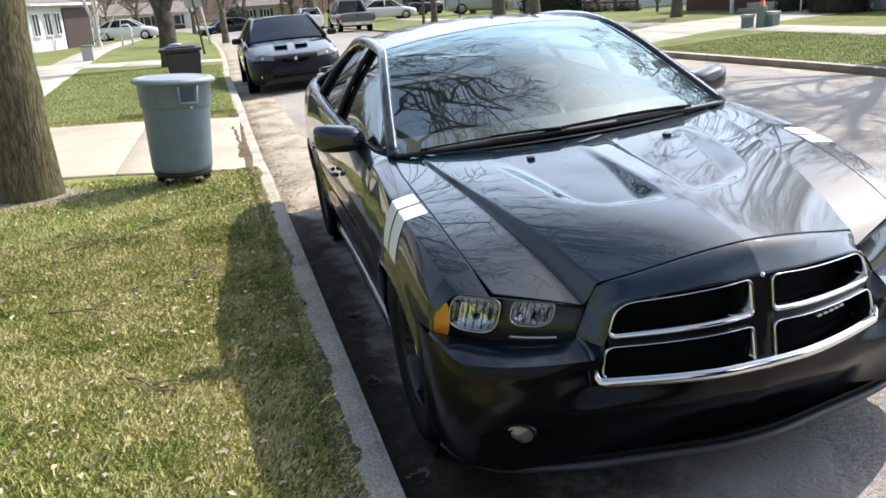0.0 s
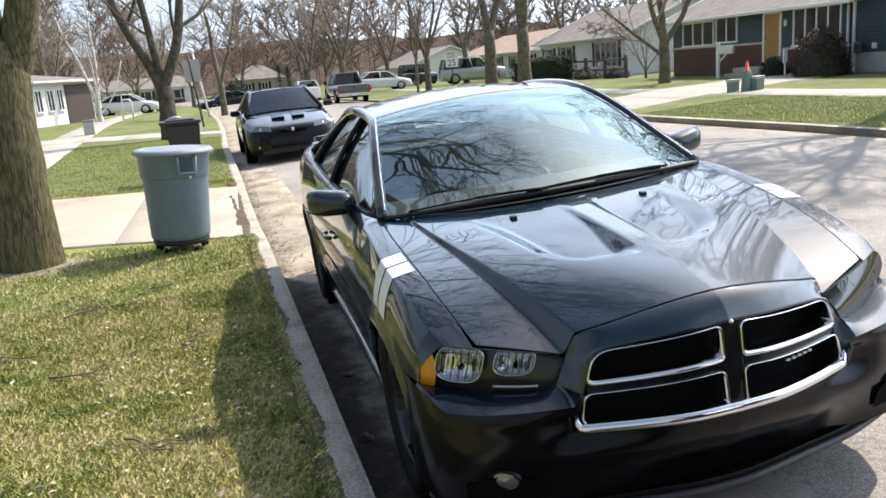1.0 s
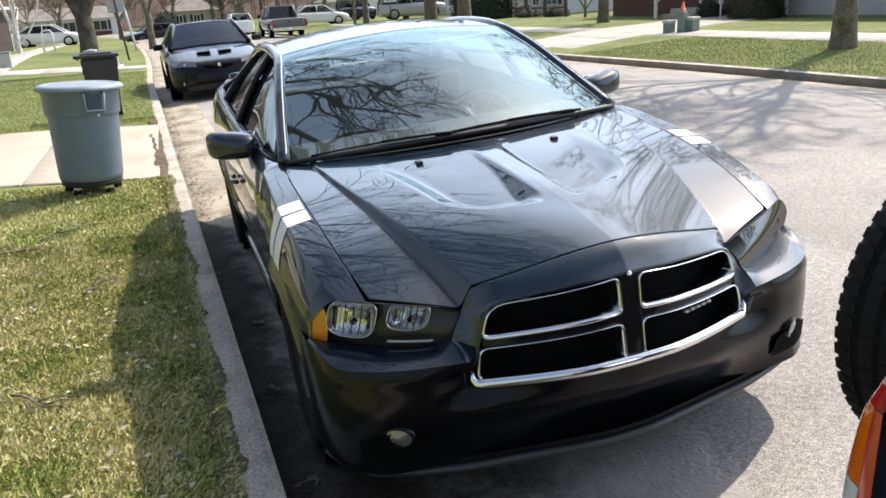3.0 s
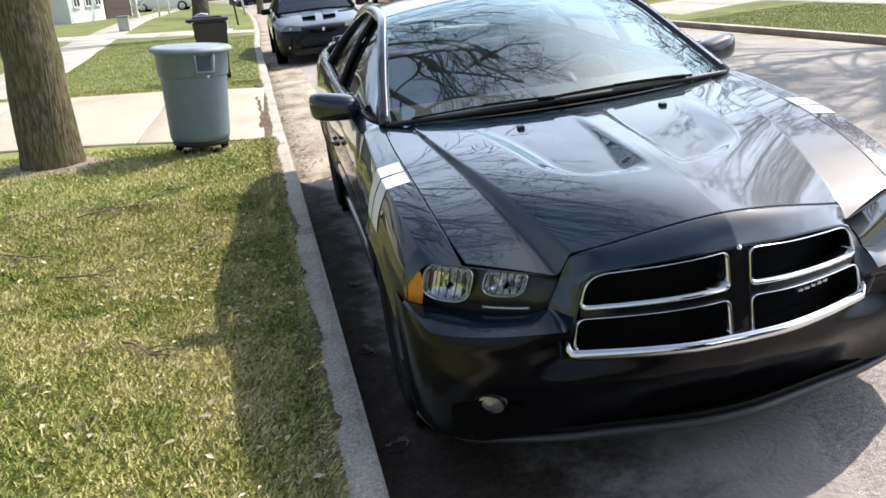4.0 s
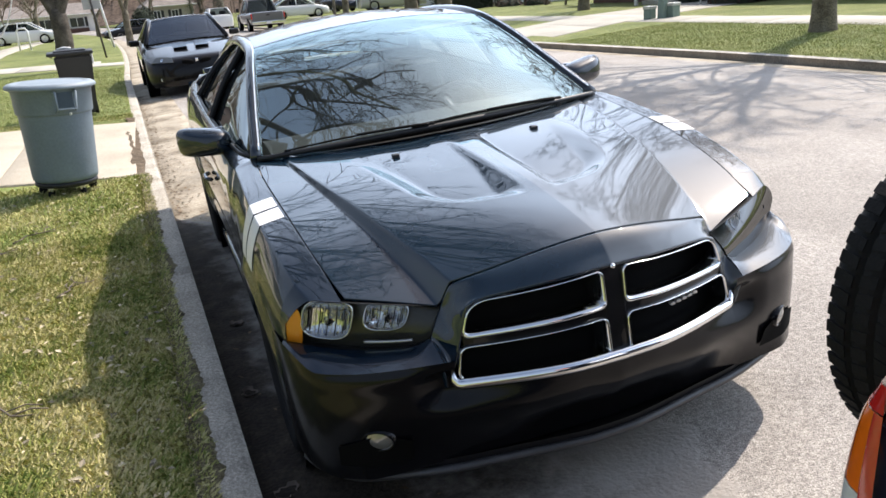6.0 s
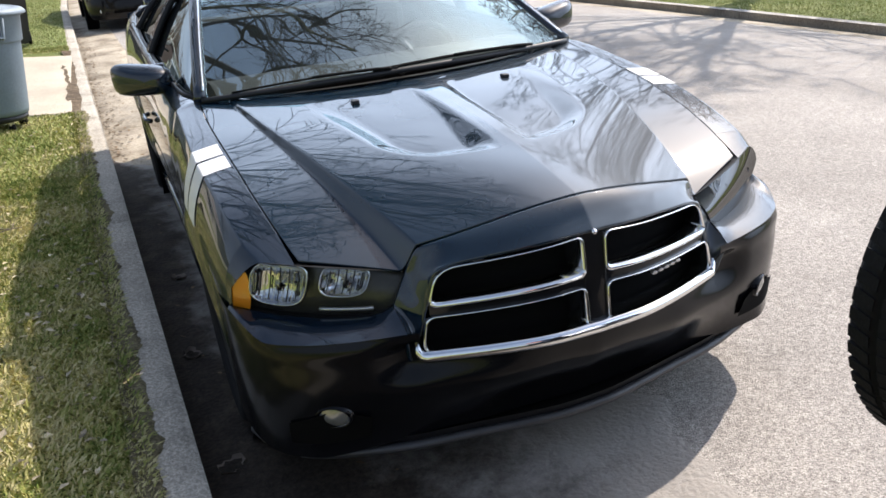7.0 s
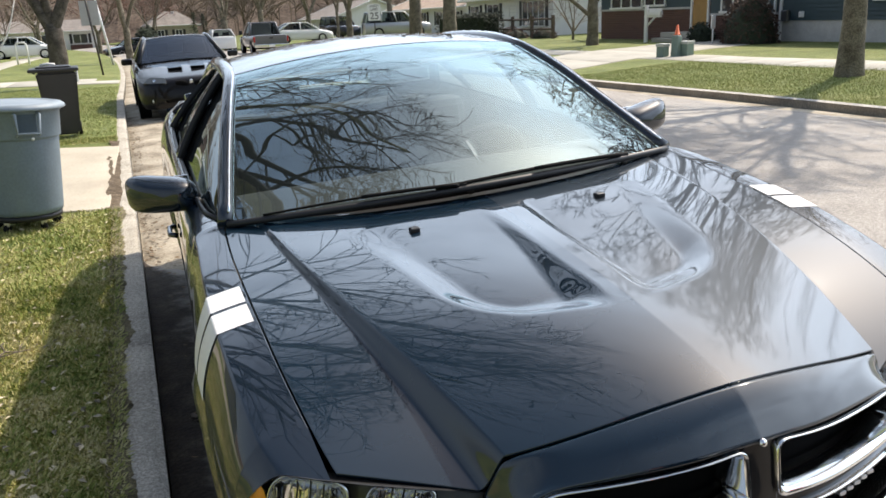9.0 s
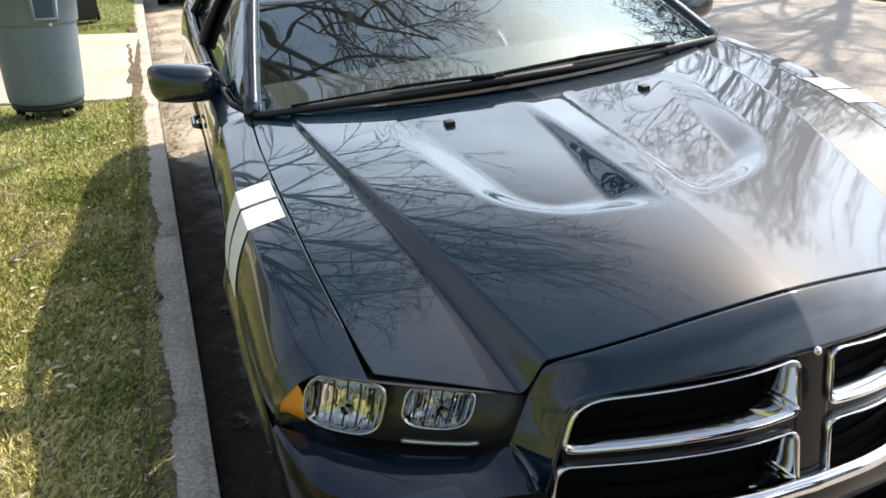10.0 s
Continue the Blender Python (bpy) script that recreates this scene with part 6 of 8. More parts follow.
v, f = sweep([(11.2, -0.1, 2.3), (11.2, -0.1, 0.25), (11.05, -0.18, 0.12), (10.2, -0.5, 0.05)], 0.045, 8)
link("downpipe", mesh_of("downpipe", v, f, M_FRAME), h1.ob, "white downpipe")

h0 = House("house wing with dark teal clapboard over a pale block foundation", facing_street(19.0, 21.25, 0.38), 9.0, 8, 2.6, 4.4, M_FOUNDATION, M_SHINGLE)
h0.siding(0.02, 8.98, 0.62, 2.58, M_SIDING_TEAL, pitch=0.13)
box("meter_box", (0.2, -0.16, 0.6, 0.48, -0.03, 0.95), M_PAINT_GREY, h0.ob, 0.02)
box("vent_cover", (0.9, -0.08, 0.72, 1.1, -0.03, 0.9), M_FRAME, h0.ob, 0.01)
box("corner_board", (0.0, -0.06, -0.3, 0.12, 0.02, 2.6), M_FRAME, h0.ob)
h0.window(3.8, 5.4, 1.2, 2.3, 2, y=-0.03)

h2 = House("white single-storey house with black shutters and a grey roof", facing_street(21.0, 54.3, -0.05), 13.1, 9, 2.52, 4.6, M_SIDING_WHITE, M_SHINGLE)
h2.siding(0.02, 13.08, 0.05, 2.5, M_SIDING_WHITE)
h2.window(0.9, 2.5, 1.15, 2.15, 2, True, -0.03)
h2.window(3.8, 5.8, 1.2, 2.2, 2, True, -0.03)
h2.door(7.2, 8.4, 0.12, 2.15, M_DOOR_WHITE)
h2.window(9.2, 12.2, 0.8, 2.25, 4, True, -0.03)
h3 = House("white house with a tan roof and dark shutters", facing_street(22.0, 77.0, -0.25), 20.5, 9, 2.4, 4.1, M_SIDING_WHITE, M_SHINGLE_TAN)
for a in (1.5, 5.5, 9.5, 13.5, 17.3):
    h3.window(a, a + 1.7, 1.0, 2.1, 2, True, -0.03)
h4 = House("pale house far along the street with a grey roof", facing_street(18.5, 104.0, -0.9), 18, 9, 2.5, 4.4, M_SIDING_WHITE, M_SHINGLE)
for a in (2, 6.5, 11, 14.5):
    h4.window(a, a + 1.6, 1.0, 2.1, 2, False, -0.03)

# this side of the street


def facing_kerb(x, y_near, z, turn=90):
    """Frame of a house on this side: front looks to +x."""
    return Matrix.Translation((x, y_near, z)) @ Matrix.Rotation(radians(turn), 4, "Z")


h5 = House("white house with a dark brown garage door", facing_kerb(-11.4, 45.3, -0.15, 78), 8.8, 9, 2.55, 3.15, M_SIDING_WHITE, M_SHINGLE)
for a in (0.5, 2.0, 3.3):
    h5.window(a, a + 0.85, 0.9, 2.1, 2, False, -0.03)
box("garage_door", (4.6, -0.06, 0.0, 8.6, 0.02, 2.3), M_GARAGE_BROWN, h5.ob, 0.02)
for i in range(3):
    box("garage_rail", (4.6, -0.075, 0.55 + 0.6 * i, 8.6, -0.055, 0.60 + 0.6 * i), M_GARAGE_BROWN, h5.ob)
h6 = House("low white house with dark windows and a grey roof", facing_kerb(-17.2, 115.0, -1.1, 4), 11.5, 8, 2.5, 3.9, M_SIDING_WHITE, M_SHINGLE)
for a in (1.0, 4.4, 8.2):
    h6.window(a, a + 1.8, 0.9, 2.1, 2, True, -0.03)
box("porch_planter", (7.8, -0.5, -0.2, 10.4, -0.05, 0.75), M_BRICK, h6.ob, 0.02)
h7 = House("small tan house with a hipped roof and white chimney cap", facing_kerb(0.5, 110.0, -1.0, 6), 5.7, 6.2, 2.6, 4.3, M_SIDING_TAN, M_SHINGLE, hip=1.9)
for a in (0.7, 2.9):
    h7.window(a, a + 0.9, 1.1, 2.05, 2, True, -0.03)
box("chimney", (3.0, 2.6, 3.4, 3.4, 3.0, 4.3), M_FRAME, h7.ob, 0.03)
h8 = House("pale house with a porch behind a parked pickup", facing_kerb(-15.5, 20.0, 0.25, 82), 15, 8, 2.6, 4.4, M_SIDING_TAN, M_SHINGLE)
for a in (2.0, 5.6, 9.5, 12.0):
    h8.window(a, a + 1.4, 1.0, 2.1, 2, True, -0.03)

# ================= other vehicles =================


def arc_section(w, z_low, z_side, z_top, crown):
    """Half section of a car body from the middle of its top round to the sill."""
    return [(0.0, z_top + crown), (w * 0.45, z_top + crown * 0.8), (w * 0.78, z_top + crown * 0.25), (w * 0.92, z_top - 0.03), (w * 0.985, z_top - 0.11), (w, z_side), (w * 0.99, (z_side + z_low) / 2), (w * 0.965, z_low + 0.05), (w * 0.93, z_low)]


def vehicle(name, label, pose_m, paint, stations, cabin, wheels, wheel_r, width, low=0.22, rim_mat=None, glass_mat=None, category="car", front=None, tail=None, roof_crown=0.03):
    """A parked vehicle, nose to -y at y = 0.
    stations: (y, half width, top height) along the body; cabin: (base y0, base y1, roof y0, roof y1, base z, roof z, base half width, roof half width)."""
    ob = thing(name, label, category, pose_m)
    prof = []
    for y, w, zt in stations:
        half = arc_section(w, low, max(low + 0.2, zt - 0.3), zt, roof_crown)
        prof.append([Vector((-x, y, z)) for x, z in half[::-1]] + [Vector((x, y, z)) for x, z in half[1:]])
    n = len(prof[0])
    V = [p for row in prof for p in row]
    F = grid_faces(len(prof), n)
    F.append(tuple(range(n)))
    F.append(tuple(range((len(prof) - 1) * n, len(prof) * n))[::-1])
    body = link("body", mesh_of("body", V, F, paint), ob)
    bv = body.modifiers.new("round", "BEVEL")
    bv.width, bv.segments, bv.limit_method, bv.angle_limit = 0.05, 3, "ANGLE", radians(50)
    if cabin:
        y0, y1, r0, r1, zb, zr, wb, wr = cabin
        gm = glass_mat or M_TINT
        c = {}
        for s in (-1, 1):
            c[s] = [Vector((s * wb, y0, zb)), Vector((s * wr, r0, zr)), Vector((s * wr, r1, zr)), Vector((s * wb, y1, zb))]
        def quad(nm, a, b, cc, d, mat, bow=0.0, lab=""):
            V = []
            N = 7
            nrm = (b - a).cross(d - a).normalized()
            for i in range(N):
                for j in range(N):
                    s, t = i / (N - 1), j / (N - 1)
                    p = a.lerp(b, s).lerp(d.lerp(cc, s), t)
                    V.append(p + nrm * bow * (1 - (2 * s - 1) ** 2) * (1 - (2 * t - 1) ** 2 * 0.3))
            q = link(nm, mesh_of(nm, V, grid_faces(N, N), mat), ob, lab)
            return q
        quad("windscreen", c[-1][0], c[1][0], c[1][1], c[-1][1], gm, 0.05)
        quad("rear_window", c[1][3], c[-1][3], c[-1][2], c[1][2], gm, 0.04)
        for s in (-1, 1):
            a, b, d, e = c[s]
            quad("side_window", a if s > 0 else e, e if s > 0 else a, d if s > 0 else b, b if s > 0 else d, gm, 0.02)
            rail = [a, b, b.lerp(d, 0.5) + Vector((0, 0, 0.02)), d, e]
            v, f = sweep(rail, [0.045, 0.04, 0.04, 0.045, 0.06], 8)
            link("pillar", mesh_of("pillar", v, f, paint), ob)
            for t in ((0.42,) if r1 - r0 < 1.5 else (0.3, 0.62)):
                v, f = sweep([a.lerp(e, t + 0.05) + Vector((s * 0.012, 0, 0)), b.lerp(d, t) + Vector((s * 0.012, 0, 0))], 0.04, 6)
                link("pillar", mesh_of("pillar", v, f, paint), ob)
        V = []
        for i in range(9):
            for j in range(9):
                s, t = -1 + i / 4, j / 8
                V.append(Vector((s * wr, r0 + (r1 - r0) * t, zr + 0.035 * (1 - s * s) + 0.02 * math.sin(math.pi * t))))
        ro = link("roof", mesh_of("roof", V, grid_faces(9, 9), paint), ob)
        md = ro.modifiers.new("thick", "SOLIDIFY")
        md.thickness, md.offset = 0.04, -1
        # dark cabin and seats seen through the glass
        box("cabin", (-wr * 0.95, y0 + 0.5, zb - 0.25, wr * 0.95, y1 - 0.3, zb + 0.1), M_CLOTH, ob, 0.05)
        for s in (-1, 1):
            box("seat", (s * 0.36 - 0.22, (y0 + y1) / 2 - 0.1, zb, s * 0.36 + 0.22, (y0 + y1) / 2 + 0.08, zb + 0.33), M_CLOTH, ob, 0.05)
    for yc in wheels:
        for s in (-1, 1):
            xw = s * (width / 2 - 0.105)
            lathe("wheel_well", [(wheel_r + 0.05, 0.0), (wheel_r + 0.05, -0.2), (0.0, -0.2)], M_DARK, ob, Matrix.Translation((s * (width / 2 + 0.004), yc, wheel_r + 0.02)) @ Matrix.Rotation(radians(90 * s), 4, "Y"), 26)
            make_wheel("wheel", ob, Matrix.Translation((xw, yc, wheel_r)) @ (Matrix.Identity(4) if s < 0 else Matrix.Rotation(math.pi, 4, "Z")), wheel_r, 0.21, wheel_r * 0.66, 5, rim_mat or M_RIM, M_CHROME)
    return ob


def on_road(x, y, turn=0.0, lean=0.0):
    return Matrix.Translation((x, y, road_z(x, y))) @ Matrix.Rotation(radians(turn), 4, "Z") @ Matrix.Rotation(radians(-lean), 4, "Y")


def on_lawn(x, y, turn=0.0):
    return Matrix.Translation((x, y, lawn_z(x, y))) @ Matrix.Rotation(radians(turn), 4, "Z")


# --- dark coupe parked behind the sedan ---
P = on_road(-0.22, 14.35, 1.6, 2.0)
coupe = vehicle("coupe", "glossy black coupe with twin hood scoops parked at the kerb", P, M_PAINT_BLACK,
                [(0.0, 0.62, 0.60), (0.06, 0.74, 0.66), (0.2, 0.86, 0.70), (0.5, 0.91, 0.77), (0.95, 0.925, 0.86), (1.35, 0.93, 0.93), (2.2, 0.935, 0.96), (3.4, 0.935, 0.98), (4.3, 0.92, 1.0), (4.7, 0.84, 0.96), (4.85, 0.7, 0.8)],
                (1.30, 3.95, 2.05, 3.15, 0.94, 1.36, 0.80, 0.60), (0.95, 3.72), 0.325, 1.87, low=0.19, glass_mat=M_COUPE_GLASS)
for s in (-1, 1):
    # slanted clear headlamp
    V = [Vector((s * x, y, z)) for x, y, z in ((0.40, 0.02, 0.60), (0.80, 0.20, 0.62), (0.86, 0.36, 0.69), (0.66, 0.20, 0.715), (0.42, 0.08, 0.69))]
    hl = link("headlamp", mesh_of("headlamp", [v + Vector((s * 0.02, -0.06, 0.035)) for v in V] + V, [(0, 1, 2, 3, 4)[::s], (0, 1, 6, 5), (1, 2, 7, 6), (2, 3, 8, 7), (3, 4, 9, 8), (4, 0, 5, 9)], M_CLEARLAMP, False), coupe, "clear slanted headlamp")
    lathe("projector", [(0.0, 0.03), (0.04, 0.02), (0.055, 0.0)], M_CHROME, hl, Matrix.Translation((s * 0.60, 0.09, 0.665)) @ Matrix.Rotation(radians(80), 4, "X"), 16)
    lathe("fog_lamp", [(0.0, 0.03), (0.04, 0.025), (0.052, 0.0), (0.052, -0.06)], M_FROST, coupe, Matrix.Translation((s * 0.66, 0.06, 0.34)) @ Matrix.Rotation(radians(90), 4, "X"), 18)
    # nostril grille
    V, F = sweep([(s * (0.05 + 0.30 * t), 0.015 + 0.05 * t * t, 0.585 + 0.03 * math.sin(math.pi * t)) for t in lin(0, 1, 8)], [0.03, 0.045, 0.05, 0.05, 0.048, 0.042, 0.035, 0.02], 10)
    link("grille", mesh_of("grille", V, F, M_DARK), coupe, "black nostril grille")
    # hood scoop, raised with a dark mouth
    bm = bmesh.new()
    pts = [(0.07, 0.62, 0.80), (0.34, 0.66, 0.80), (0.32, 1.15, 0.905), (0.09, 1.12, 0.915), (0.08, 0.56, 0.868), (0.33, 0.60, 0.862), (0.31, 1.12, 0.935), (0.10, 1.10, 0.94)]
    vs2 = [bm.verts.new((s * x, y, z)) for x, y, z in pts]
    for q in ((4, 5, 6, 7), (0, 3, 7, 4), (1, 5, 6, 2), (3, 2, 6, 7)):
        bm.faces.new([vs2[i] for i in q])
    part("hood_scoop", bm, M_PAINT_BLACK, coupe)
    bm = bmesh.new()
    vs2 = [bm.verts.new((s * x, y, z)) for x, y, z in ((0.085, 0.575, 0.80), (0.325, 0.615, 0.80), (0.318, 0.605, 0.856), (0.09, 0.565, 0.862))]
    bm.faces.new(vs2)
    part("scoop_mouth", bm, M_DARK, coupe)
    mb = box_bm(-0.10, -0.055, -0.06, 0.10, 0.055, 0.06, 0.035)
    bmesh.ops.translate(mb, vec=(s * 1.0, 1.62, 0.99), verts=mb.verts)
    part("door_mirror", mb, M_PAINT_BLACK, coupe)
box("lower_intake", (-0.5, 0.0, 0.26, 0.5, 0.09, 0.38), M_DARK, coupe, 0.03)
box("badge", (-0.03, -0.02, 0.6, 0.03, 0.02, 0.66), M_CHROME, coupe, 0.012)

# --- near four-wheel drive with its spare wheel on the back; nose to -y ---
# local: tail at y = 0, nose towards -y
suv = thing("suv", "dark blue four-wheel drive with a spare wheel on its tail door", "car", SUV_POSE @ Matrix.Translation((0.50, -1.13, 0)))
rows = []
for y, w, zt in ((0.0, 0.70, 1.10), (-0.02, 0.78, 1.13), (-0.045, 0.822, 1.15), (-0.12, 0.828, 1.15), (-0.5, 0.835, 1.13), (-1.6, 0.845, 1.04), (-2.6, 0.845, 1.02), (-2.9, 0.84, 0.98), (-3.5, 0.82, 0.92), (-3.75, 0.76, 0.86), (-3.85, 0.66, 0.8)):
    half = arc_section(w, 0.32, zt - 0.08, zt, 0.02)
    rows.append([Vector((-x, y, z)) for x, z in half[::-1]] + [Vector((x, y, z)) for x, z in half[1:]])
n = len(rows[0])
V = [p for r in rows for p in r]
F = grid_faces(len(rows), n, True)
F.append(tuple(range(n))[::-1])
F.append(tuple(range((len(rows) - 1) * n, len(rows) * n)))
sb = link("body", mesh_of("body", V, F, M_PAINT_SUV), suv)
bv = sb.modifiers.new("round", "BEVEL")
bv.width, bv.segments, bv.limit_method, bv.angle_limit = 0.04, 3, "ANGLE", radians(50)
cb = {s: [Vector((s * 0.765, -0.16, 1.13)), Vector((s * 0.66, -0.32, 1.60)), Vector((s * 0.66, -2.05, 1.60)), Vector((s * 0.79, -2.75, 1.02))] for s in (-1, 1)}
for s in (-1, 1):
    v, f = sweep(cb[s], [0.05, 0.05, 0.05, 0.05], 8)
    link("pillar", mesh_of("pillar", v, f, M_PAINT_SUV), suv)
    a, b, d, e = cb[s]
    for t in (0.32, 0.66):
        v, f = sweep([a.lerp(e, t), b.lerp(d, t)], 0.045, 6)
        link("pillar", mesh_of("pillar", v, f, M_PAINT_SUV), suv)
    link("side_window", mesh_of("side_window", [a, b, d, e], [(0, 1, 2, 3)[::s]], M_TINT, False), suv)
    # stacked tail lamp on the corner: orange over red, white foot
    lampm = new("tail_lamp")
    lampm.parent = suv
    def lamp_skin(z, q, s=s):
        t = q * math.pi / 2
        ye = spline([(0.7, 0.052), (0.9, 0.046), (1.0, 0.028), (1.07, 0.004), (1.13, -0.04)], z)
        yb = -0.062 - 0.05 * (z - 0.85)
        lean = 0.02 * max(0.0, z - 0.9)
        return Vector((s * (0.66 + (0.178 - lean) * math.sin(t) ** 0.75), yb + (ye - yb) * math.cos(t) ** 0.75, z))
    for nm, z0, z1, q0, q1, mat in (("reversing_lens", 0.72, 0.945, 0.0, 0.91, M_FROST), ("turn_lens", 0.947, 1.085, 0.0, 0.91, M_ORANGE), ("brake_lens", 0.72, 1.085, 0.912, 1.0, M_RED), ("top_lens", 1.087, 1.13, 0.0, 1.0, M_RED)):
        patch(nm, lamp_skin, lin(z0, z1, 10), lin(q0, q1, 9), mat, lampm, flip=s < 0)
    for yc in (-0.85, -3.1):
        lathe("wheel_well", [(0.40, 0.0), (0.40, -0.2), (0.0, -0.2)], M_DARK, suv, Matrix.Translation((s * 0.849, yc, 0.36)) @ Matrix.Rotation(radians(90 * s), 4, "Y"), 26)
        make_wheel("wheel", suv, Matrix.Translation((s * 0.755, yc, 0.345)) @ (Matrix.Identity(4) if s < 0 else Matrix.Rotation(math.pi, 4, "Z")), 0.345, 0.215, 0.22, 5, M_RIM, M_CHROME)
V = [Vector((s * 0.66, y, 1.60 + z)) for s in (-1, -0.5, 0, 0.5, 1) for y, z in ((-0.3, 0.0), (-0.5, 0.03), (-1.8, 0.03), (-2.08, 0.0))]
ro = link("roof", mesh_of("roof", V, grid_faces(5, 4), M_PAINT_SUV), suv)
md = ro.modifiers.new("thick", "SOLIDIFY")
md.thickness, md.offset = 0.05, 0
link("rear_window", mesh_of("rear_window", [cb[-1][0], cb[1][0], cb[1][1], cb[-1][1]], [(3, 2, 1, 0)], M_TINT, False), suv)
link("windscreen", mesh_of("windscreen", [cb[-1][3], cb[1][3], cb[1][2], cb[-1][2]], [(0, 1, 2, 3)], M_TINT, False), suv)
box("rear_bumper", (-0.80, -0.12, 0.36, 0.80, 0.09, 0.58), M_TRIM, suv, 0.05, "black plastic bumper")
box("cabin", (-0.62, -2.4, 0.8, 0.62, -0.4, 1.1), M_CLOTH, suv, 0.05)
# spare wheel: tyre with grooved tread, facing the tail
SP = Matrix.Translation((-0.158, 0.235, 0.975)) @ Matrix.Rotation(radians(-90), 4, "Z") @ Matrix.Scale(1.04, 4)
prof = [(0.22, -0.09), (0.235, -0.105), (0.295, -0.118), (0.328, -0.112), (0.340, -0.098), (0.345, -0.075), (0.345, -0.058), (0.336, -0.055), (0.336, -0.045), (0.346, -0.042), (0.347, -0.006), (0.338, -0.004), (0.338, 0.006), (0.347, 0.008), (0.346, 0.042), (0.336, 0.045), (0.336, 0.055), (0.345, 0.058), (0.345, 0.075), (0.340, 0.098), (0.328, 0.112), (0.295, 0.118), (0.235, 0.105), (0.22, 0.09)]
spare = lathe("spare_wheel", prof, M_RUBBER, suv, SP @ Matrix.Rotation(radians(90), 4, "Y"), 72, "spare wheel with grooved tread")
V, F = [], []
for i in range(64):
    t = 2 * math.pi * i / 64
    for x0, x1, sk in ((-0.098, -0.058, 0.05), (-0.042, -0.008, -0.04), (0.008, 0.042, 0.04), (0.058, 0.098, -0.05)):
        b = len(V)
        for x, dt in ((x0, -0.032), (x1, -0.032 + sk * 0.4), (x1, 0.032 + sk * 0.4), (x0, 0.032)):
            for r in (0.342, 0.3485):
                V.append(SP @ Vector((x, r * math.cos(t + dt), r * math.sin(t + dt))))
        F += [(b + 1, b + 3, b + 5, b + 7), (b, b + 1, b + 7, b + 6), (b, b + 2, b + 3, b + 1), (b + 2, b + 4, b + 5, b + 3), (b + 4, b + 6, b + 7, b + 5)]
link("tread", mesh_of("tread", V, F, M_RUBBER, False), spare)
lathe("rim", [(0.222, 0.085), (0.20, 0.07), (0.15, 0.05), (0.08, 0.08), (0.0, 0.085)], M_RIM, spare, SP @ Matrix.Rotation(radians(-90), 4, "Y"), 32)
box("spare_carrier", (-0.27, 0.0, 0.9, -0.07, 0.2, 1.08), M_TRIM, suv, 0.02)

# --- grey pickup across the way, tail to us: nose points away ---
pk = thing("pickup", "dusty grey pickup truck parked along the street", "pickup", on_road(5.9, 46.0, 2.0))
rows = []
for y, w, zt in ((0.0, 0.90, 1.06), (0.05, 0.95, 1.08), (0.3, 0.97, 1.09), (2.0, 0.975, 1.09), (3.6, 0.975, 1.08), (4.4, 0.965, 1.06), (5.3, 0.94, 1.0), (5.55, 0.85, 0.9)):
    half = arc_section(w, 0.42, zt - 0.3, zt, 0.01)
    rows.append([Vector((-x, y, z)) for x, z in half[::-1]] + [Vector((x, y, z)) for x, z in half[1:]])
n = len(rows[0])
link("body", mesh_of("body", [p for r in rows for p in r], grid_faces(len(rows), n) + [tuple(range(n)), tuple(range((len(rows) - 1) * n, len(rows) * n))[::-1]], M_PAINT_GREY), pk)
cbv = {s: [Vector((s * 0.86, 1.95, 1.07)), Vector((s * 0.70, 2.15, 1.74)), Vector((s * 0.70, 3.3, 1.74)), Vector((s * 0.86, 4.15, 1.07))] for s in (-1, 1)}
for s in (-1, 1):
    v, f = sweep(cbv[s], 0.065, 8)
    link("pillar", mesh_of("pillar", v, f, M_PAINT_GREY), pk)
    link("side_window", mesh_of("side_window", cbv[s], [(0, 1, 2, 3)[::-s]], M_TINT, False), pk)
    box("tail_lamp", (s * 0.93 - 0.04, -0.012, 0.72, s * 0.93 + 0.04, 0.12, 1.02), M_RED, pk, 0.01)
    box("door_mirror", (s * 1.08 - 0.09, 3.75, 1.1, s * 1.08 + 0.09, 3.85, 1.34), M_TRIM, pk, 0.03)
    for yc in (1.15, 4.55):
        lathe("wheel_well", [(0.44, 0.0), (0.44, -0.2), (0.0, -0.2)], M_DARK, pk, Matrix.Translation((s * 0.979, yc, 0.42)) @ Matrix.Rotation(radians(90 * s), 4, "Y"), 24)
        make_wheel("wheel", pk, Matrix.Translation((s * 0.875, yc, 0.39)) @ (Matrix.Identity(4) if s < 0 else Matrix.Rotation(math.pi, 4, "Z")), 0.39, 0.24, 0.22, 5, M_RIM, M_CHROME)
link("rear_window", mesh_of("rear_window", [cbv[-1][0], cbv[1][0], cbv[1][1], cbv[-1][1]], [(0, 1, 2, 3)], M_TINT, False), pk)
link("windscreen", mesh_of("windscreen", [cbv[-1][3], cbv[1][3], cbv[1][2], cbv[-1][2]], [(3, 2, 1, 0)], M_TINT, False), pk)
box("roof", (-0.74, 2.1, 1.70, 0.74, 3.36, 1.79), M_PAINT_GREY, pk, 0.04)
tg = box("tailgate", (-0.84, -0.02, 0.62, 0.84, 0.06, 1.07), M_PAINT_GREY, pk, 0.02)
box("latch", (-0.1, -0.035, 0.88, 0.1, -0.015, 0.96), M_TRIM, tg, 0.01)
box("rear_bumper", (-0.93, -0.16, 0.42, 0.93, 0.02, 0.6), M_CHROME, pk, 0.03, "dull steel bumper")
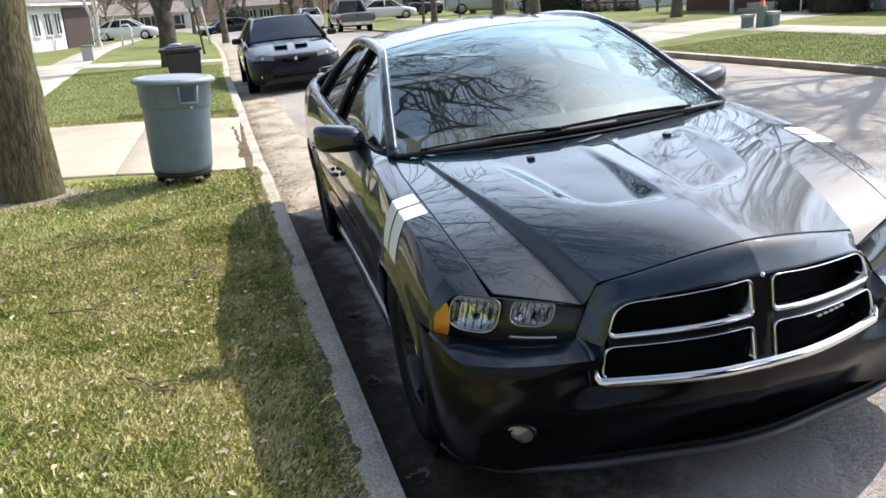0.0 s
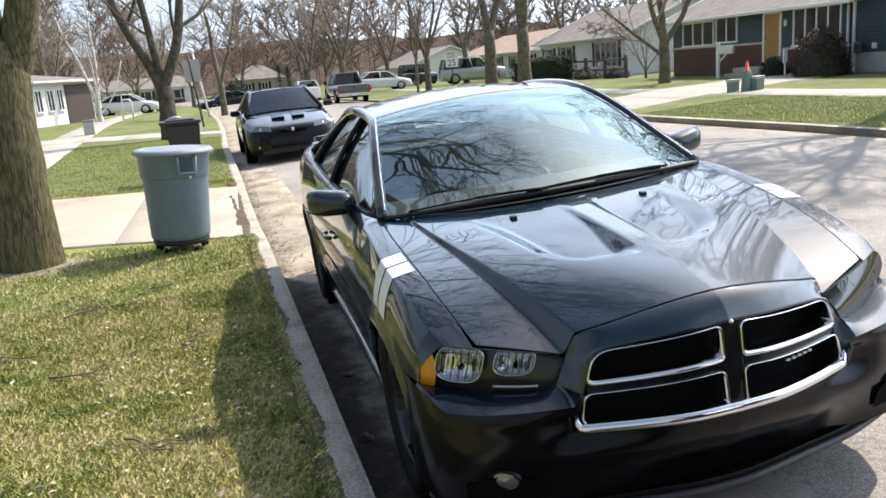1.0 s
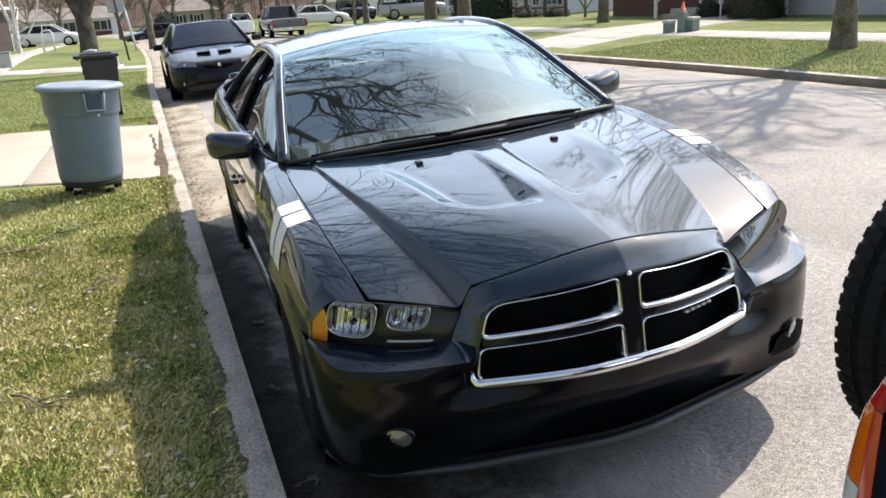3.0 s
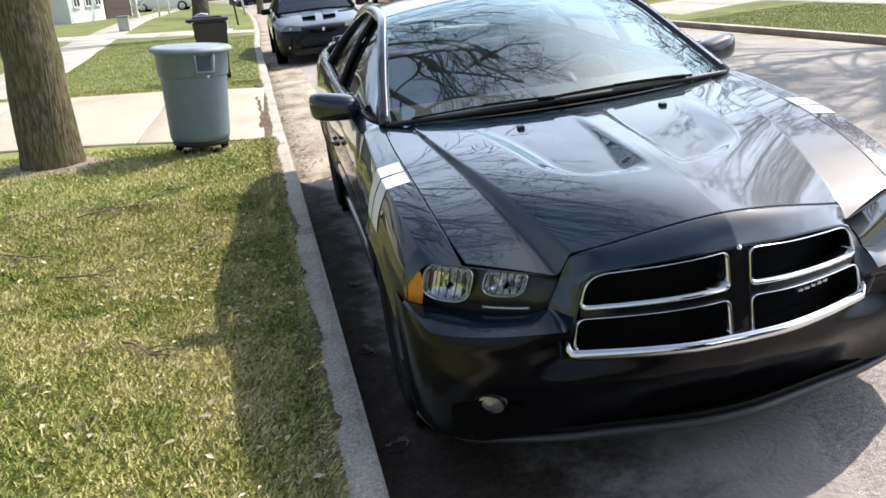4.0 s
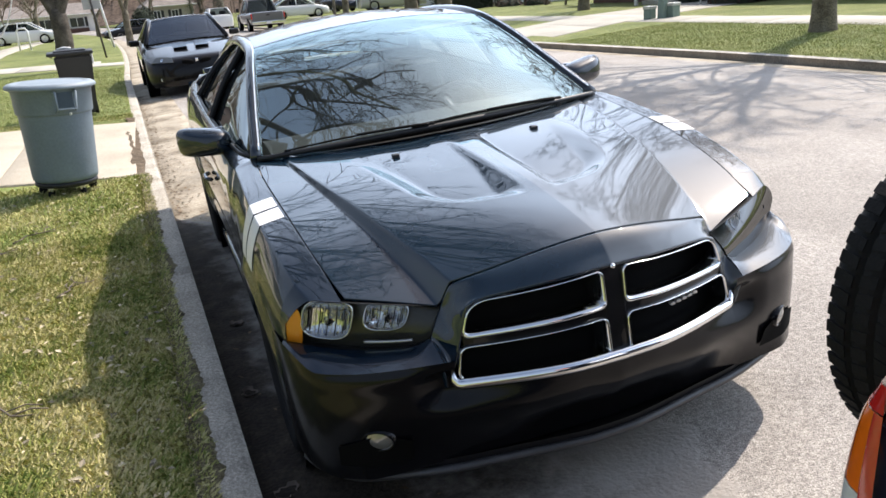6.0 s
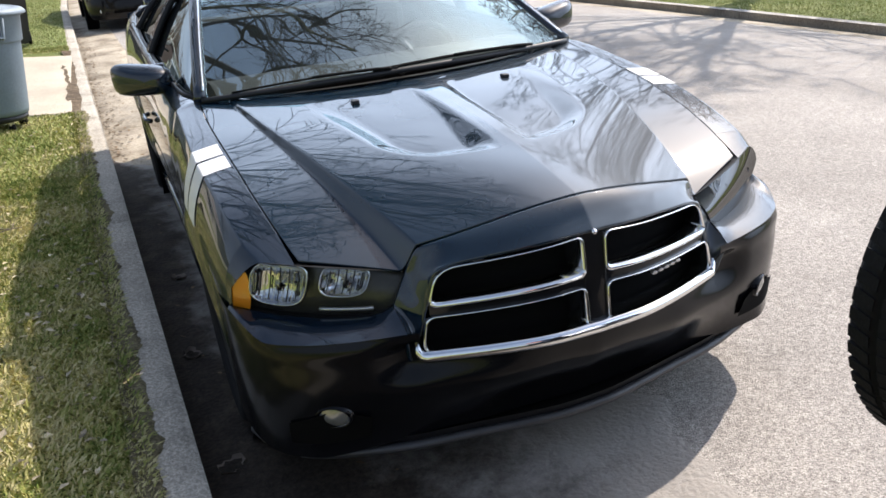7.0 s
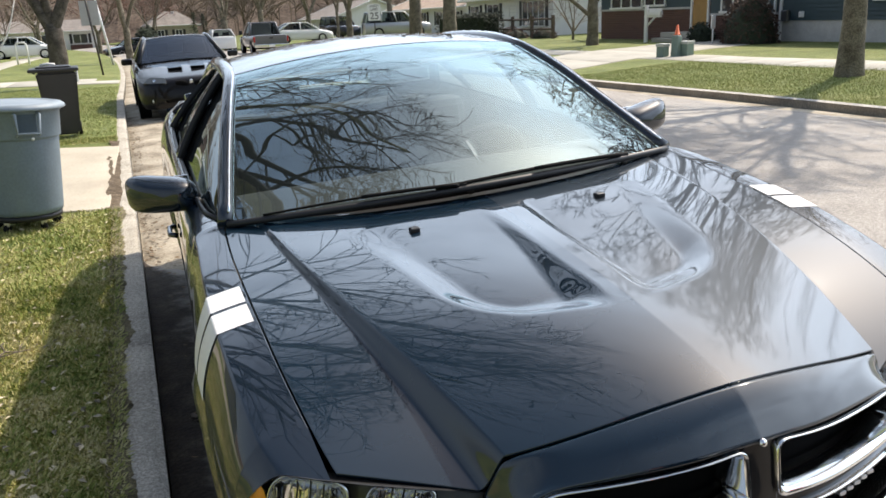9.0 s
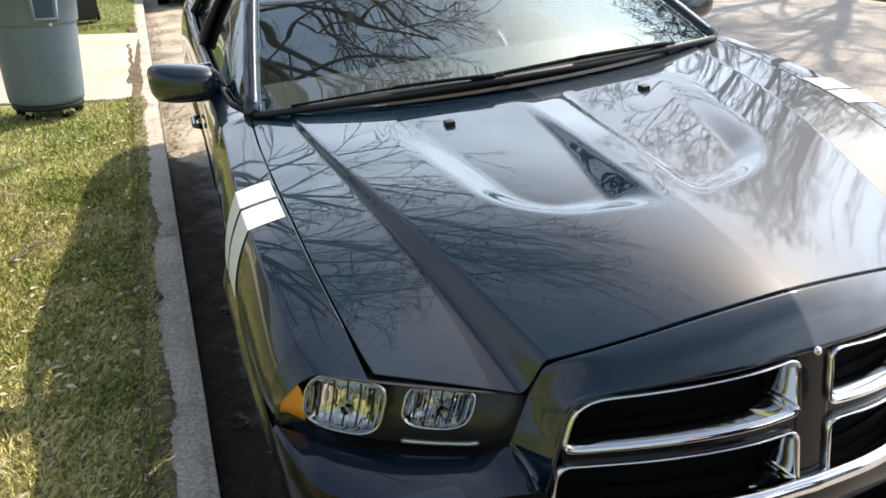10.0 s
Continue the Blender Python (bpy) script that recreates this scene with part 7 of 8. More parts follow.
box("plate_bars", (-0.15, -0.175, 0.46, 0.15, -0.158, 0.57), M_FROST, pk, 0.004)
box("axle", (-0.7, 1.05, 0.3, 0.7, 1.25, 0.42), M_DARK, pk, 0.03)
box("wheel_arch_rail", (-0.9, 2.4, 0.36, 0.9, 3.2, 0.46), M_DARK, pk, 0.02)

# --- cars further off ---
SEDAN_ST = [(0.0, 0.66, 0.62), (0.1, 0.8, 0.7), (0.4, 0.88, 0.78), (1.1, 0.905, 0.92), (2.2, 0.91, 0.95), (3.6, 0.91, 0.98), (4.3, 0.89, 1.0), (4.7, 0.8, 0.95), (4.82, 0.68, 0.8)]
SEDAN_CAB = (1.15, 4.2, 1.95, 3.35, 0.93, 1.43, 0.82, 0.6)
vehicle("sedan_car", "white sedan parked on a drive by a white house", on_lawn(-6.2, 62.5, 86), M_PAINT_WHITE, SEDAN_ST, SEDAN_CAB, (0.95, 3.75), 0.33, 1.84)
vehicle("sedan_car", "white sedan parked beyond the pickup", on_lawn(12.8, 62.0, 96), M_PAINT_WHITE, SEDAN_ST, SEDAN_CAB, (0.95, 3.75), 0.32, 1.84)
vehicle("compact_car", "white hatchback far along the street", on_road(4.3, 62.0, 182), M_PAINT_WHITE, [(0.0, 0.62, 0.66), (0.1, 0.76, 0.74), (0.4, 0.84, 0.82), (0.95, 0.86, 0.95), (3.2, 0.86, 1.0), (3.9, 0.84, 1.02), (4.0, 0.76, 0.9)],
        (0.95, 3.92, 1.65, 3.4, 0.96, 1.47, 0.78, 0.6), (0.8, 3.3), 0.31, 1.74)
SUV_ST = [(0.0, 0.72, 0.85), (0.1, 0.88, 0.95), (0.5, 0.94, 1.02), (1.3, 0.97, 1.09), (2.5, 0.97, 1.12), (4.9, 0.97, 1.12), (5.0, 0.9, 1.05)]
SUV_CAB = (1.35, 4.95, 2.0, 4.75, 1.1, 1.82, 0.88, 0.74)
vehicle("suv_car", "silver-white four-wheel drive parked on a driveway", on_lawn(19.6, 58.5, 84), M_PAINT_SILVER, SUV_ST, SUV_CAB, (1.0, 4.0), 0.38, 1.96)
vehicle("suv_car", "dark navy four-wheel drive parked under trees", on_lawn(16.5, 70.0, 12), M_PAINT_NAVY, SUV_ST, SUV_CAB, (1.0, 4.0), 0.38, 1.96)
vehicle("suv_car", "black four-wheel drive with alloy wheels on a side driveway", on_lawn(-13.42, 24.68, -84), M_PAINT_BLACK, SUV_ST, SUV_CAB, (1.0, 4.0), 0.39, 1.96)
vehicle("sedan_car", "black car parked far down the street", on_lawn(-3.6, 68.0, -70), M_PAINT_BLACK, SEDAN_ST, SEDAN_CAB, (0.95, 3.75), 0.33, 1.84)

# ================= small things =================
M_BIN = plain("blue_grey_plastic", (0.145, 0.19, 0.225), 0.55, vary=0.14, scale=6, bump=0.08, bump_scale=40)
M_BIN_LID = plain("pale_blue_grey_plastic", (0.22, 0.265, 0.30), 0.55, vary=0.1, scale=6)
M_BIN_SHADE = plain("bin_hollow_shade", (0.06, 0.085, 0.105), 0.6, vary=0.1, scale=6)
M_BIN_BLACK = plain("black_bin_plastic", (0.017, 0.018, 0.02), 0.5, vary=0.2, scale=6)
M_GREEN_BOX = plain("faded_green_steel", (0.17, 0.235, 0.20), 0.6, vary=0.12)
M_GREY_BOX = plain("pale_grey_steel", (0.42, 0.43, 0.40), 0.6, vary=0.12)
M_CONE = plain("orange_cone", (0.75, 0.13, 0.03), 0.6, vary=0.1)
M_SIGN_WHITE = plain("white_sign", (0.75, 0.75, 0.73), 0.5, vary=0.05)
M_SIGN_BACK = plain("bare_aluminium", (0.42, 0.42, 0.42), 0.5, 0.6, vary=0.1)
M_INK = plain("black_ink", (0.015, 0.015, 0.015), 0.6)
M_POST = plain("dark_steel_post", (0.06, 0.055, 0.05), 0.6, 0.4, vary=0.2)
M_WOOD_GREY = plain("weathered_rail", (0.10, 0.075, 0.06), 0.9, vary=0.3, scale=10)
M_BAG = plain("white_bag", (0.68, 0.68, 0.66), 0.5, vary=0.1)

# round blue-grey bin on its castor dolly
BIN = Matrix.Translation((-2.04, 6.02, lawn_z(-2.04, 6.02))) @ Matrix.Rotation(radians(2.5), 4, "Y")
binn = thing("rubbish_bin", "round blue-grey plastic rubbish bin with lid on a castor dolly", "bin", BIN)
H0 = 0.13
lathe("body", [(0.0, H0), (0.252, H0), (0.270, H0 + 0.012), (0.276, H0 + 0.05), (0.300, H0 + 0.585), (0.302, H0 + 0.592), (0.314, H0 + 0.598), (0.317, H0 + 0.606), (0.326, H0 + 0.79), (0.338, H0 + 0.80), (0.338, H0 + 0.826), (0.30, H0 + 0.826)], M_BIN, binn, None, 64)
lathe("lid", [(0.0, H0 + 0.868), (0.18, H0 + 0.866), (0.25, H0 + 0.856), (0.285, H0 + 0.85), (0.30, H0 + 0.862), (0.345, H0 + 0.854), (0.366, H0 + 0.838), (0.372, H0 + 0.818), (0.366, H0 + 0.812), (0.335, H0 + 0.82)], M_BIN_LID, binn, None, 64)
for a in (-68, 112):
    t = radians(a)
    m = Matrix.Rotation(t, 4, "Z")
    pts = [m @ Vector((0.318, y, z)) for y, z in ((-0.085, H0 + 0.79), (-0.080, H0 + 0.63), (0.080, H0 + 0.63), (0.085, H0 + 0.79))]
    out = [m @ Vector((0.352, y, z)) for y, z in ((-0.085, H0 + 0.79), (-0.078, H0 + 0.645), (0.078, H0 + 0.645), (0.085, H0 + 0.79))]
    hd = tube("handle", [pts[0], out[0], out[1], out[2], out[3], pts[3]], 0.0115, M_BIN_LID, binn, 8)
    tube("handle_brace", [pts[1], out[1]], 0.011, M_BIN_LID, hd, 6)
    tube("handle_brace", [pts[2], out[2]], 0.011, M_BIN_LID, hd, 6)
    # sheet on the body behind the grip, coloured as a hand hollow's shade
    V = [m @ Vector((math.sqrt(0.3275 ** 2 - y * y) - 0.05 * (0.8 - z), y, H0 + z)) for z in (0.655, 0.72, 0.785) for y in lin(-0.07, 0.07, 9)]
    link("hollow_shade", mesh_of("hollow_shade", V, grid_faces(3, 9), M_BIN_SHADE), binn)
lathe("drain_plug", [(0.0, 0.01), (0.012, 0.008), (0.014, 0.0)], M_FROST, binn, Matrix.Rotation(radians(-62), 4, "Z") @ Matrix.Translation((0.311, 0, H0 + 0.6)) @ Matrix.Rotation(radians(90), 4, "Y"), 12)
dolly = lathe("dolly", [(0.05, 0.085), (0.25, 0.085), (0.262, 0.095), (0.262, 0.128), (0.24, 0.13)], M_TRIM, binn, None, 40, "black castor dolly")
for k in range(5):
    t = radians(72 * k + 20)
    c = Vector((math.cos(t) * 0.22, math.sin(t) * 0.22, 0.036))
    lathe("castor", [(0.0, -0.014), (0.03, -0.014), (0.037, -0.008), (0.037, 0.008), (0.03, 0.014), (0.0, 0.014)], M_RUBBER, dolly, Matrix.Translation(c) @ Matrix.Rotation(radians(90), 4, "X") @ Matrix.Rotation(t, 4, "Y"), 18)
    box("castor_fork", (c.x - 0.02, c.y - 0.02, 0.05, c.x + 0.02, c.y + 0.02, 0.088), M_RIM, dolly, 0.006)

# black wheeled bin further on
wb = thing("wheeled_bin", "black plastic wheeled bin with its lid shut, a bag corner showing", "bin", Matrix.Translation((-2.2, 12.05, lawn_z(-2.2, 12.05))) @ Matrix.Rotation(radians(4), 4, "Z"))
bm = box_bm(-0.2, -0.2, 0.06, 0.2, 0.2, 0.95)
for v in bm.verts:
    k = (v.co.z - 0.06) / 0.89
    v.co.x *= 1 + 0.34 * k
    v.co.y *= 1 + 0.4 * k
bmesh.ops.bevel(bm, geom=bm.edges[:], offset=0.03, segments=2, affect="EDGES")
part("body", bm, M_BIN_BLACK, wb)
lid = part("lid", box_bm(-0.36, -0.32, 0.955, 0.30, 0.34, 1.005, 0.02), M_BIN_BLACK, wb)
part("lid_crown", box_bm(-0.26, -0.22, 1.0, 0.2, 0.24, 1.03, 0.02), M_BIN_BLACK, lid)
tube("handle", [(-0.30, 0.28, 0.92), (-0.36, 0.34, 0.95), (0.28, 0.36, 0.95), (0.26, 0.28, 0.92)], 0.015, M_BIN_BLACK, wb, 8)
part("bag_corner", box_bm(0.25, -0.24, 0.80, 0.285, -0.16, 0.96, 0.014), M_BAG, wb, "white bag corner")
tube("rope", [(-0.2, 0.0, 1.04), (-0.1, 0.03, 1.06), (0.0, 0.0, 1.045)], 0.02, M_FROST, wb, 6)
for s in (-1, 1):
    lathe("wheel", [(0.0, -0.025), (0.09, -0.025), (0.1, -0.012), (0.1, 0.012), (0.09, 0.025), (0.0, 0.025)], M_RUBBER, wb, Matrix.Translation((s * 0.2, 0.24, 0.1)) @ Matrix.Rotation(radians(90), 4, "Y"), 20)

# speed sign: white board with black words and figures, seen across the street
sg = thing("speed_sign", "white speed limit sign on a thin steel post", "sign", Matrix.Translation((10.15, 39.5, lawn_z(10.15, 39.5))) @ Matrix.Rotation(radians(-14), 4, "Z"))
tube("post", [(0, 0.03, -0.1), (0, 0.03, 2.15)], 0.03, M_POST, sg, 8)
board = part("board", box_bm(-0.31, -0.012, 1.42, 0.31, 0.0, 2.22, 0.004), M_SIGN_WHITE, sg)


def words(body, size, x, y, z, mat, parent):
    cu = bpy.data.curves.new("lettering", "FONT")
    cu.body, cu.size, cu.align_x, cu.extrude = body, size, "CENTER", 0.002
    ob = new("lettering", cu)
    dg = bpy.context.evaluated_depsgraph_get()
    me = bpy.data.meshes.new_from_object(ob.evaluated_get(dg))
    bpy.data.objects.remove(ob)
    me.transform(Matrix.Translation((x, y, z)) @ Matrix.Rotation(radians(90), 4, "X"))
    me.materials.clear()
    me.materials.append(mat)
    return link("lettering", me, parent)


words("SPEED", 0.17, 0, -0.016, 2.05, M_INK, board)
words("LIMIT", 0.17, 0, -0.016, 1.89, M_INK, board)
words("25", 0.46, 0, -0.016, 1.49, M_INK, board)

# back of a sign on this side, with a pale pipe beside it
sb2 = thing("road_sign", "bare metal back of a road sign on a leaning post", "sign", Matrix.Translation((-2.47, 31.5, lawn_z(-2.47, 31.5))))
tube("post", [(0.06, 0, -0.1), (-0.18, 0.05, 2.75)], 0.035, M_POST, sb2, 8)
bm = box_bm(-0.42, 0.06, 1.75, 0.2, 0.075, 2.6, 0.004)
part("board", bm, M_SIGN_BACK, sb2)
lp = thing("pale_pole", "pale weathered pole by the verge", "pole", Matrix.Translation((-2.45, 42.5, lawn_z(-2.45, 42.5))))
tube("shaft", [(0.1, 0, -0.1), (-0.35, 0, 3.3)], [0.06, 0.05], M_SIGN_WHITE, lp, 10)
lathe("cap", [(0.0, 0.16), (0.09, 0.12), (0.11, 0.0), (0.05, -0.03)], M_FROST, lp, Matrix.Translation((-0.36, 0, 3.32)), 14)

# service pedestals and a traffic cone across the street
for x, y, w, d, h, mat in ((12.42, 18.3, 0.27, 0.24, 0.34, M_GREEN_BOX), (12.92, 17.95, 0.34, 0.3, 0.37, M_GREEN_BOX)):
    pd = thing("service_box", "faded green steel service box on the verge", "utility box", on_lawn(x, y, 20), group="service boxes")
    part("case", box_bm(-w / 2, -d / 2, -0.1, w / 2, d / 2, h, 0.025), mat, pd)
    part("lid", box_bm(-w / 2 - 0.015, -d / 2 - 0.015, h - 0.06, w / 2 + 0.015, d / 2 + 0.015, h + 0.02, 0.015), M_GREY_BOX, pd)
pd = thing("service_pedestal", "slim leaning green cable pedestal", "utility box", on_lawn(12.63, 18.0, 20) @ Matrix.Rotation(radians(4), 4, "Y"))
part("case", box_bm(-0.11, -0.1, -0.1, 0.11, 0.1, 0.54, 0.03), M_GREEN_BOX, pd)
part("cap", box_bm(-0.09, -0.085, 0.535, 0.09, 0.085, 0.57, 0.02), M_GREY_BOX, pd)
cone = thing("traffic_cone", "faded orange traffic cone standing on a pedestal", "cone", on_lawn(12.63, 18.0, 20) @ Matrix.Translation((0.04, 0, 0.565)) @ Matrix.Scale(0.78, 4))
lathe("shell", [(0.025, 0.34), (0.035, 0.335), (0.085, 0.03), (0.11, 0.025), (0.11, 0.0), (0.0, 0.0)], M_CONE, cone, None, 24)
for x, y in ((-6.7, 32.1),):
    pd = thing("service_box", "pale grey-green service box on the lawn", "utility box", on_lawn(x, y), group="service boxes")
    part("case", box_bm(-0.2, -0.18, -0.1, 0.2, 0.18, 0.55, 0.03), M_GREY_BOX, pd)
    part("lid", box_bm(-0.215, -0.195, 0.5, 0.215, 0.195, 0.58, 0.02), M_GREEN_BOX, pd)
for x, y, h in ((-12.2, 58.0, 0.75), (-13.0, 57.5, 0.7), (-11.4, 59.0, 0.65)):
    pd = thing("planter_post", "pale concrete planter by the house", "planter", on_lawn(x, y), group="planters")
    part("case", box_bm(-0.35, -0.3, -0.2, 0.35, 0.3, h, 0.04), M_GREY_BOX, pd)
bl = thing("hoop_rail", "white bent pipe hoop at the drive's edge", "rail", on_lawn(-6.95, 48.5))
tube("hoop", [(-0.35, 0, -0.1), (-0.35, 0, 1.0), (-0.25, 0, 1.15), (0.1, 0, 1.15), (0.2, 0, 1.0), (0.2, 0, -0.1)], 0.05, M_SIGN_WHITE, bl, 8)

# mailbox on a bracketed post
mb = thing("mailbox", "white mailbox on a bracketed white post", "mailbox", on_lawn(17.2, 26.3, -60))
part("post", box_bm(-0.06, -0.06, -0.1, 0.06, 0.06, 1.38, 0.01), M_SIGN_WHITE, mb)
part("arm", box_bm(-0.08, -0.05, 0.92, 0.62, 0.05, 1.0, 0.01), M_SIGN_WHITE, mb)
v, f = sweep([(0.05, 0, 0.62), (0.36, 0, 0.94)], 0.04, 6)
link("bracket", mesh_of("bracket", v, f, M_SIGN_WHITE), mb)
bm = box_bm(0.1, -0.1, 1.0, 0.62, 0.1, 1.24)
bmesh.ops.bevel(bm, geom=[e for e in bm.edges if abs(e.verts[0].co.z - 1.24) < 0.01 and abs(e.verts[1].co.z - 1.24) < 0.01 and abs(e.verts[0].co.x - e.verts[1].co.x) > 0.1], offset=0.09, segments=4, affect="EDGES")
part("box", bm, M_SIGN_WHITE, mb)
nb = thing("yard_marker", "small white yard marker on a stake", "marker", on_lawn(17.4, 22.6))
tube("stake", [(0, 0, -0.1), (0, 0, 0.6)], 0.03, M_SIGN_WHITE, nb, 6)
part("plate", box_bm(-0.09, -0.03, 0.5, 0.09, 0.03, 0.95, 0.03), M_SIGN_WHITE, nb)

# split rail fence in front of the white house
fence = thing("fence", "weathered dark split-rail fence before a white house", "fence")
fy = [36.6, 39.0, 41.4, 43.8, 46.2]
for y in fy:
    x = 18.6
    part("post", box_bm(x - 0.08, y - 0.08, lawn_z(x, y) - 0.2, x + 0.08, y + 0.08, lawn_z(x, y) + 1.15, 0.02), M_WOOD_GREY, fence)
for a, b in zip(fy, fy[1:]):
    for h in (0.45, 0.95):
        v, f = sweep([(18.6, a - 0.1, lawn_z(18.6, a) + h), (18.6, (a + b) / 2, lawn_z(18.6, a) + h + 0.02), (18.6, b + 0.1, lawn_z(18.6, b) + h)], 0.055, 6)
        link("rail", mesh_of("rail", v, f, M_WOOD_GREY), fence)


def leafy(name, label, category, pose_m, size, count, mat, leaf=0.09, seed=1, shape="box"):
    """A shrub of many small leaves over a hidden frame of stems."""
    rng = random.Random(seed)
    ob = thing(name, label, category, pose_m)
    V, F = [], []
    for i in range(count):
        if shape == "box":
            p = Vector((rng.uniform(-1, 1), rng.uniform(-1, 1), rng.uniform(0, 1)))
            k = rng.choice((0, 1, 2, 2))
            if k == 0:
                p.x = math.copysign(1, p.x) * rng.uniform(0.88, 1.04)
            elif k == 1:
                p.y = math.copysign(1, p.y) * rng.uniform(0.88, 1.04)
            else:
                p.z = rng.uniform(0.9, 1.05)
        else:
            d = Vector((rng.gauss(0, 1), rng.gauss(0, 1), abs(rng.gauss(0, 1)))).normalized()
            p = d * rng.uniform(0.7, 1.04)
        c = Vector((p.x * size[0] / 2, p.y * size[1] / 2, p.z * size[2])) * (1 + 0.06 * noise.noise(p * 3))
        u = Vector((rng.uniform(-1, 1), rng.uniform(-1, 1), rng.uniform(-1, 1))).normalized() * leaf
        w = u.orthogonal().normalized() * leaf * 0.5
        b = len(V)
        V += [c - u, c + w, c + u, c - w]
        F.append((b, b + 1, b + 2, b + 3))
    link("leaves", mesh_of("leaves", V, F, mat, False), ob)
    if shape == "box":
        part("dense_core", box_bm(-size[0] * 0.44, -size[1] * 0.44, -0.1, size[0] * 0.44, size[1] * 0.44, size[2] * 0.9, 0.08), M_HEDGE, ob)
    else:
        bm = bmesh.new()
        bmesh.ops.create_icosphere(bm, subdivisions=3, radius=1)
        for v in bm.verts:
            v.co *= 0.86 + 0.1 * noise.noise(v.co * 2)
            v.co = Vector((v.co.x * size[0] / 2, v.co.y * size[1] / 2, max(-0.1, v.co.z * size[2])))
        part("dense_core", bm, M_HEDGE, ob)
    return ob


M_BROWN_BUSH = plain("brown_bush_leaves", (0.055, 0.032, 0.02), 0.9, vary=0.3, island=0.45)
leafy("hedge", "dark clipped evergreen hedge", "hedge", on_lawn(17.0, 44.0, 20), (1.4, 4.4, 1.35), 2600, M_HEDGE, 0.09, 2)
leafy("bush", "big brown-leaved clipped bush before a house", "bush", on_lawn(17.8, 21.3), (1.5, 2.3, 1.6), 2600, M_BROWN_BUSH, 0.07, 3, "round")
leafy("bush", "low green-brown bush beside a doorway", "bush", on_lawn(18.2, 24.3), (0.9, 1.2, 0.7), 900, M_HEDGE, 0.06, 4, "round")
for i, (x, y, s) in enumerate(((18.9, 38.2, 0.55), (18.3, 40.4, 0.5), (19.0, 42.5, 0.6))):
    leafy("bush", "low dark shrub along a rail fence", "bush", on_lawn(x, y), (1.3, 1.9, s), 700, M_BROWN_BUSH, 0.06, 10 + i, "round")
leafy("bush", "dark evergreen shrub at a house corner", "bush", on_lawn(-0.2, 90.5), (3.0, 3.0, 2.6), 1200, M_HEDGE, 0.16, 20, "round")
bare = build_tree("shrub", 61, 0.05, 0.5, [(k * 60, 34, 0.6, 1.6) for k in range(6)], [(5, 0.6, 45, 0.1), (5, 0.6, 45, 0.0), (3, 0.6, 40, 0)], M_BARK, M_TWIG_PALE, "bare twiggy weeping shrub", category="shrub")
bare.matrix_basis = at_ground(18.2, 33.8, 0, 1.25)
bench = thing("garden_seat", "pale weathered garden seat by a house wall", "bench", on_lawn(-10.9, 62.5, 60))
part("seat", box_bm(-0.6, -0.25, 0.38, 0.6, 0.25, 0.46, 0.02), M_GREY_BOX, bench)
part("backrest", box_bm(-0.6, 0.2, 0.46, 0.6, 0.27, 0.95, 0.02), M_GREY_BOX, bench)
for x in (-0.5, 0.5):
    part("leg", box_bm(x - 0.05, -0.2, -0.1, x + 0.05, 0.2, 0.38, 0.01), M_GREY_BOX, bench)
cable = thing("overhead_cable", "slack overhead cable crossing the street", "cable")
tube("strand", [(-30 + 80 * t, 62 + 26 * t, 11.5 - 9.0 * t * (1 - t)) for t in lin(0, 1, 24)], 0.035, M_INK, cable, 5)

# ================= grass, twigs and litter near the walk =================
def grass_material(name, stops):
    m, n, l, b = material(name)
    g = n.new("ShaderNodeNewGeometry")
    a = n.new("ShaderNodeTexNoise")
    a.inputs["Scale"].default_value, a.inputs["Detail"].default_value, a.inputs["Roughness"].default_value = 2.6, 7, 0.68
    add = n.new("ShaderNodeMath")
    add.operation = "MULTIPLY_ADD"
    add.inputs[1].default_value = 0.34
    r = n.new("ShaderNodeValToRGB")
    while len(r.color_ramp.elements) < 4:
        r.color_ramp.elements.new(0.5)
    for e, (p, c) in zip(r.color_ramp.elements, stops):
        e.position, e.color = p, (*c, 1)
    l.new(g.outputs["Position"], a.inputs["Vector"])
    l.new(g.outputs["Random Per Island"], add.inputs[0])
    l.new(a.outputs["Fac"], add.inputs[2])
    l.new(add.outputs[0], r.inputs["Fac"])
    l.new(r.outputs[0], b.inputs["Base Color"])
    b.inputs["Roughness"].default_value = 0.8
    b.inputs["Specular IOR Level"].default_value = 0.25
    return m


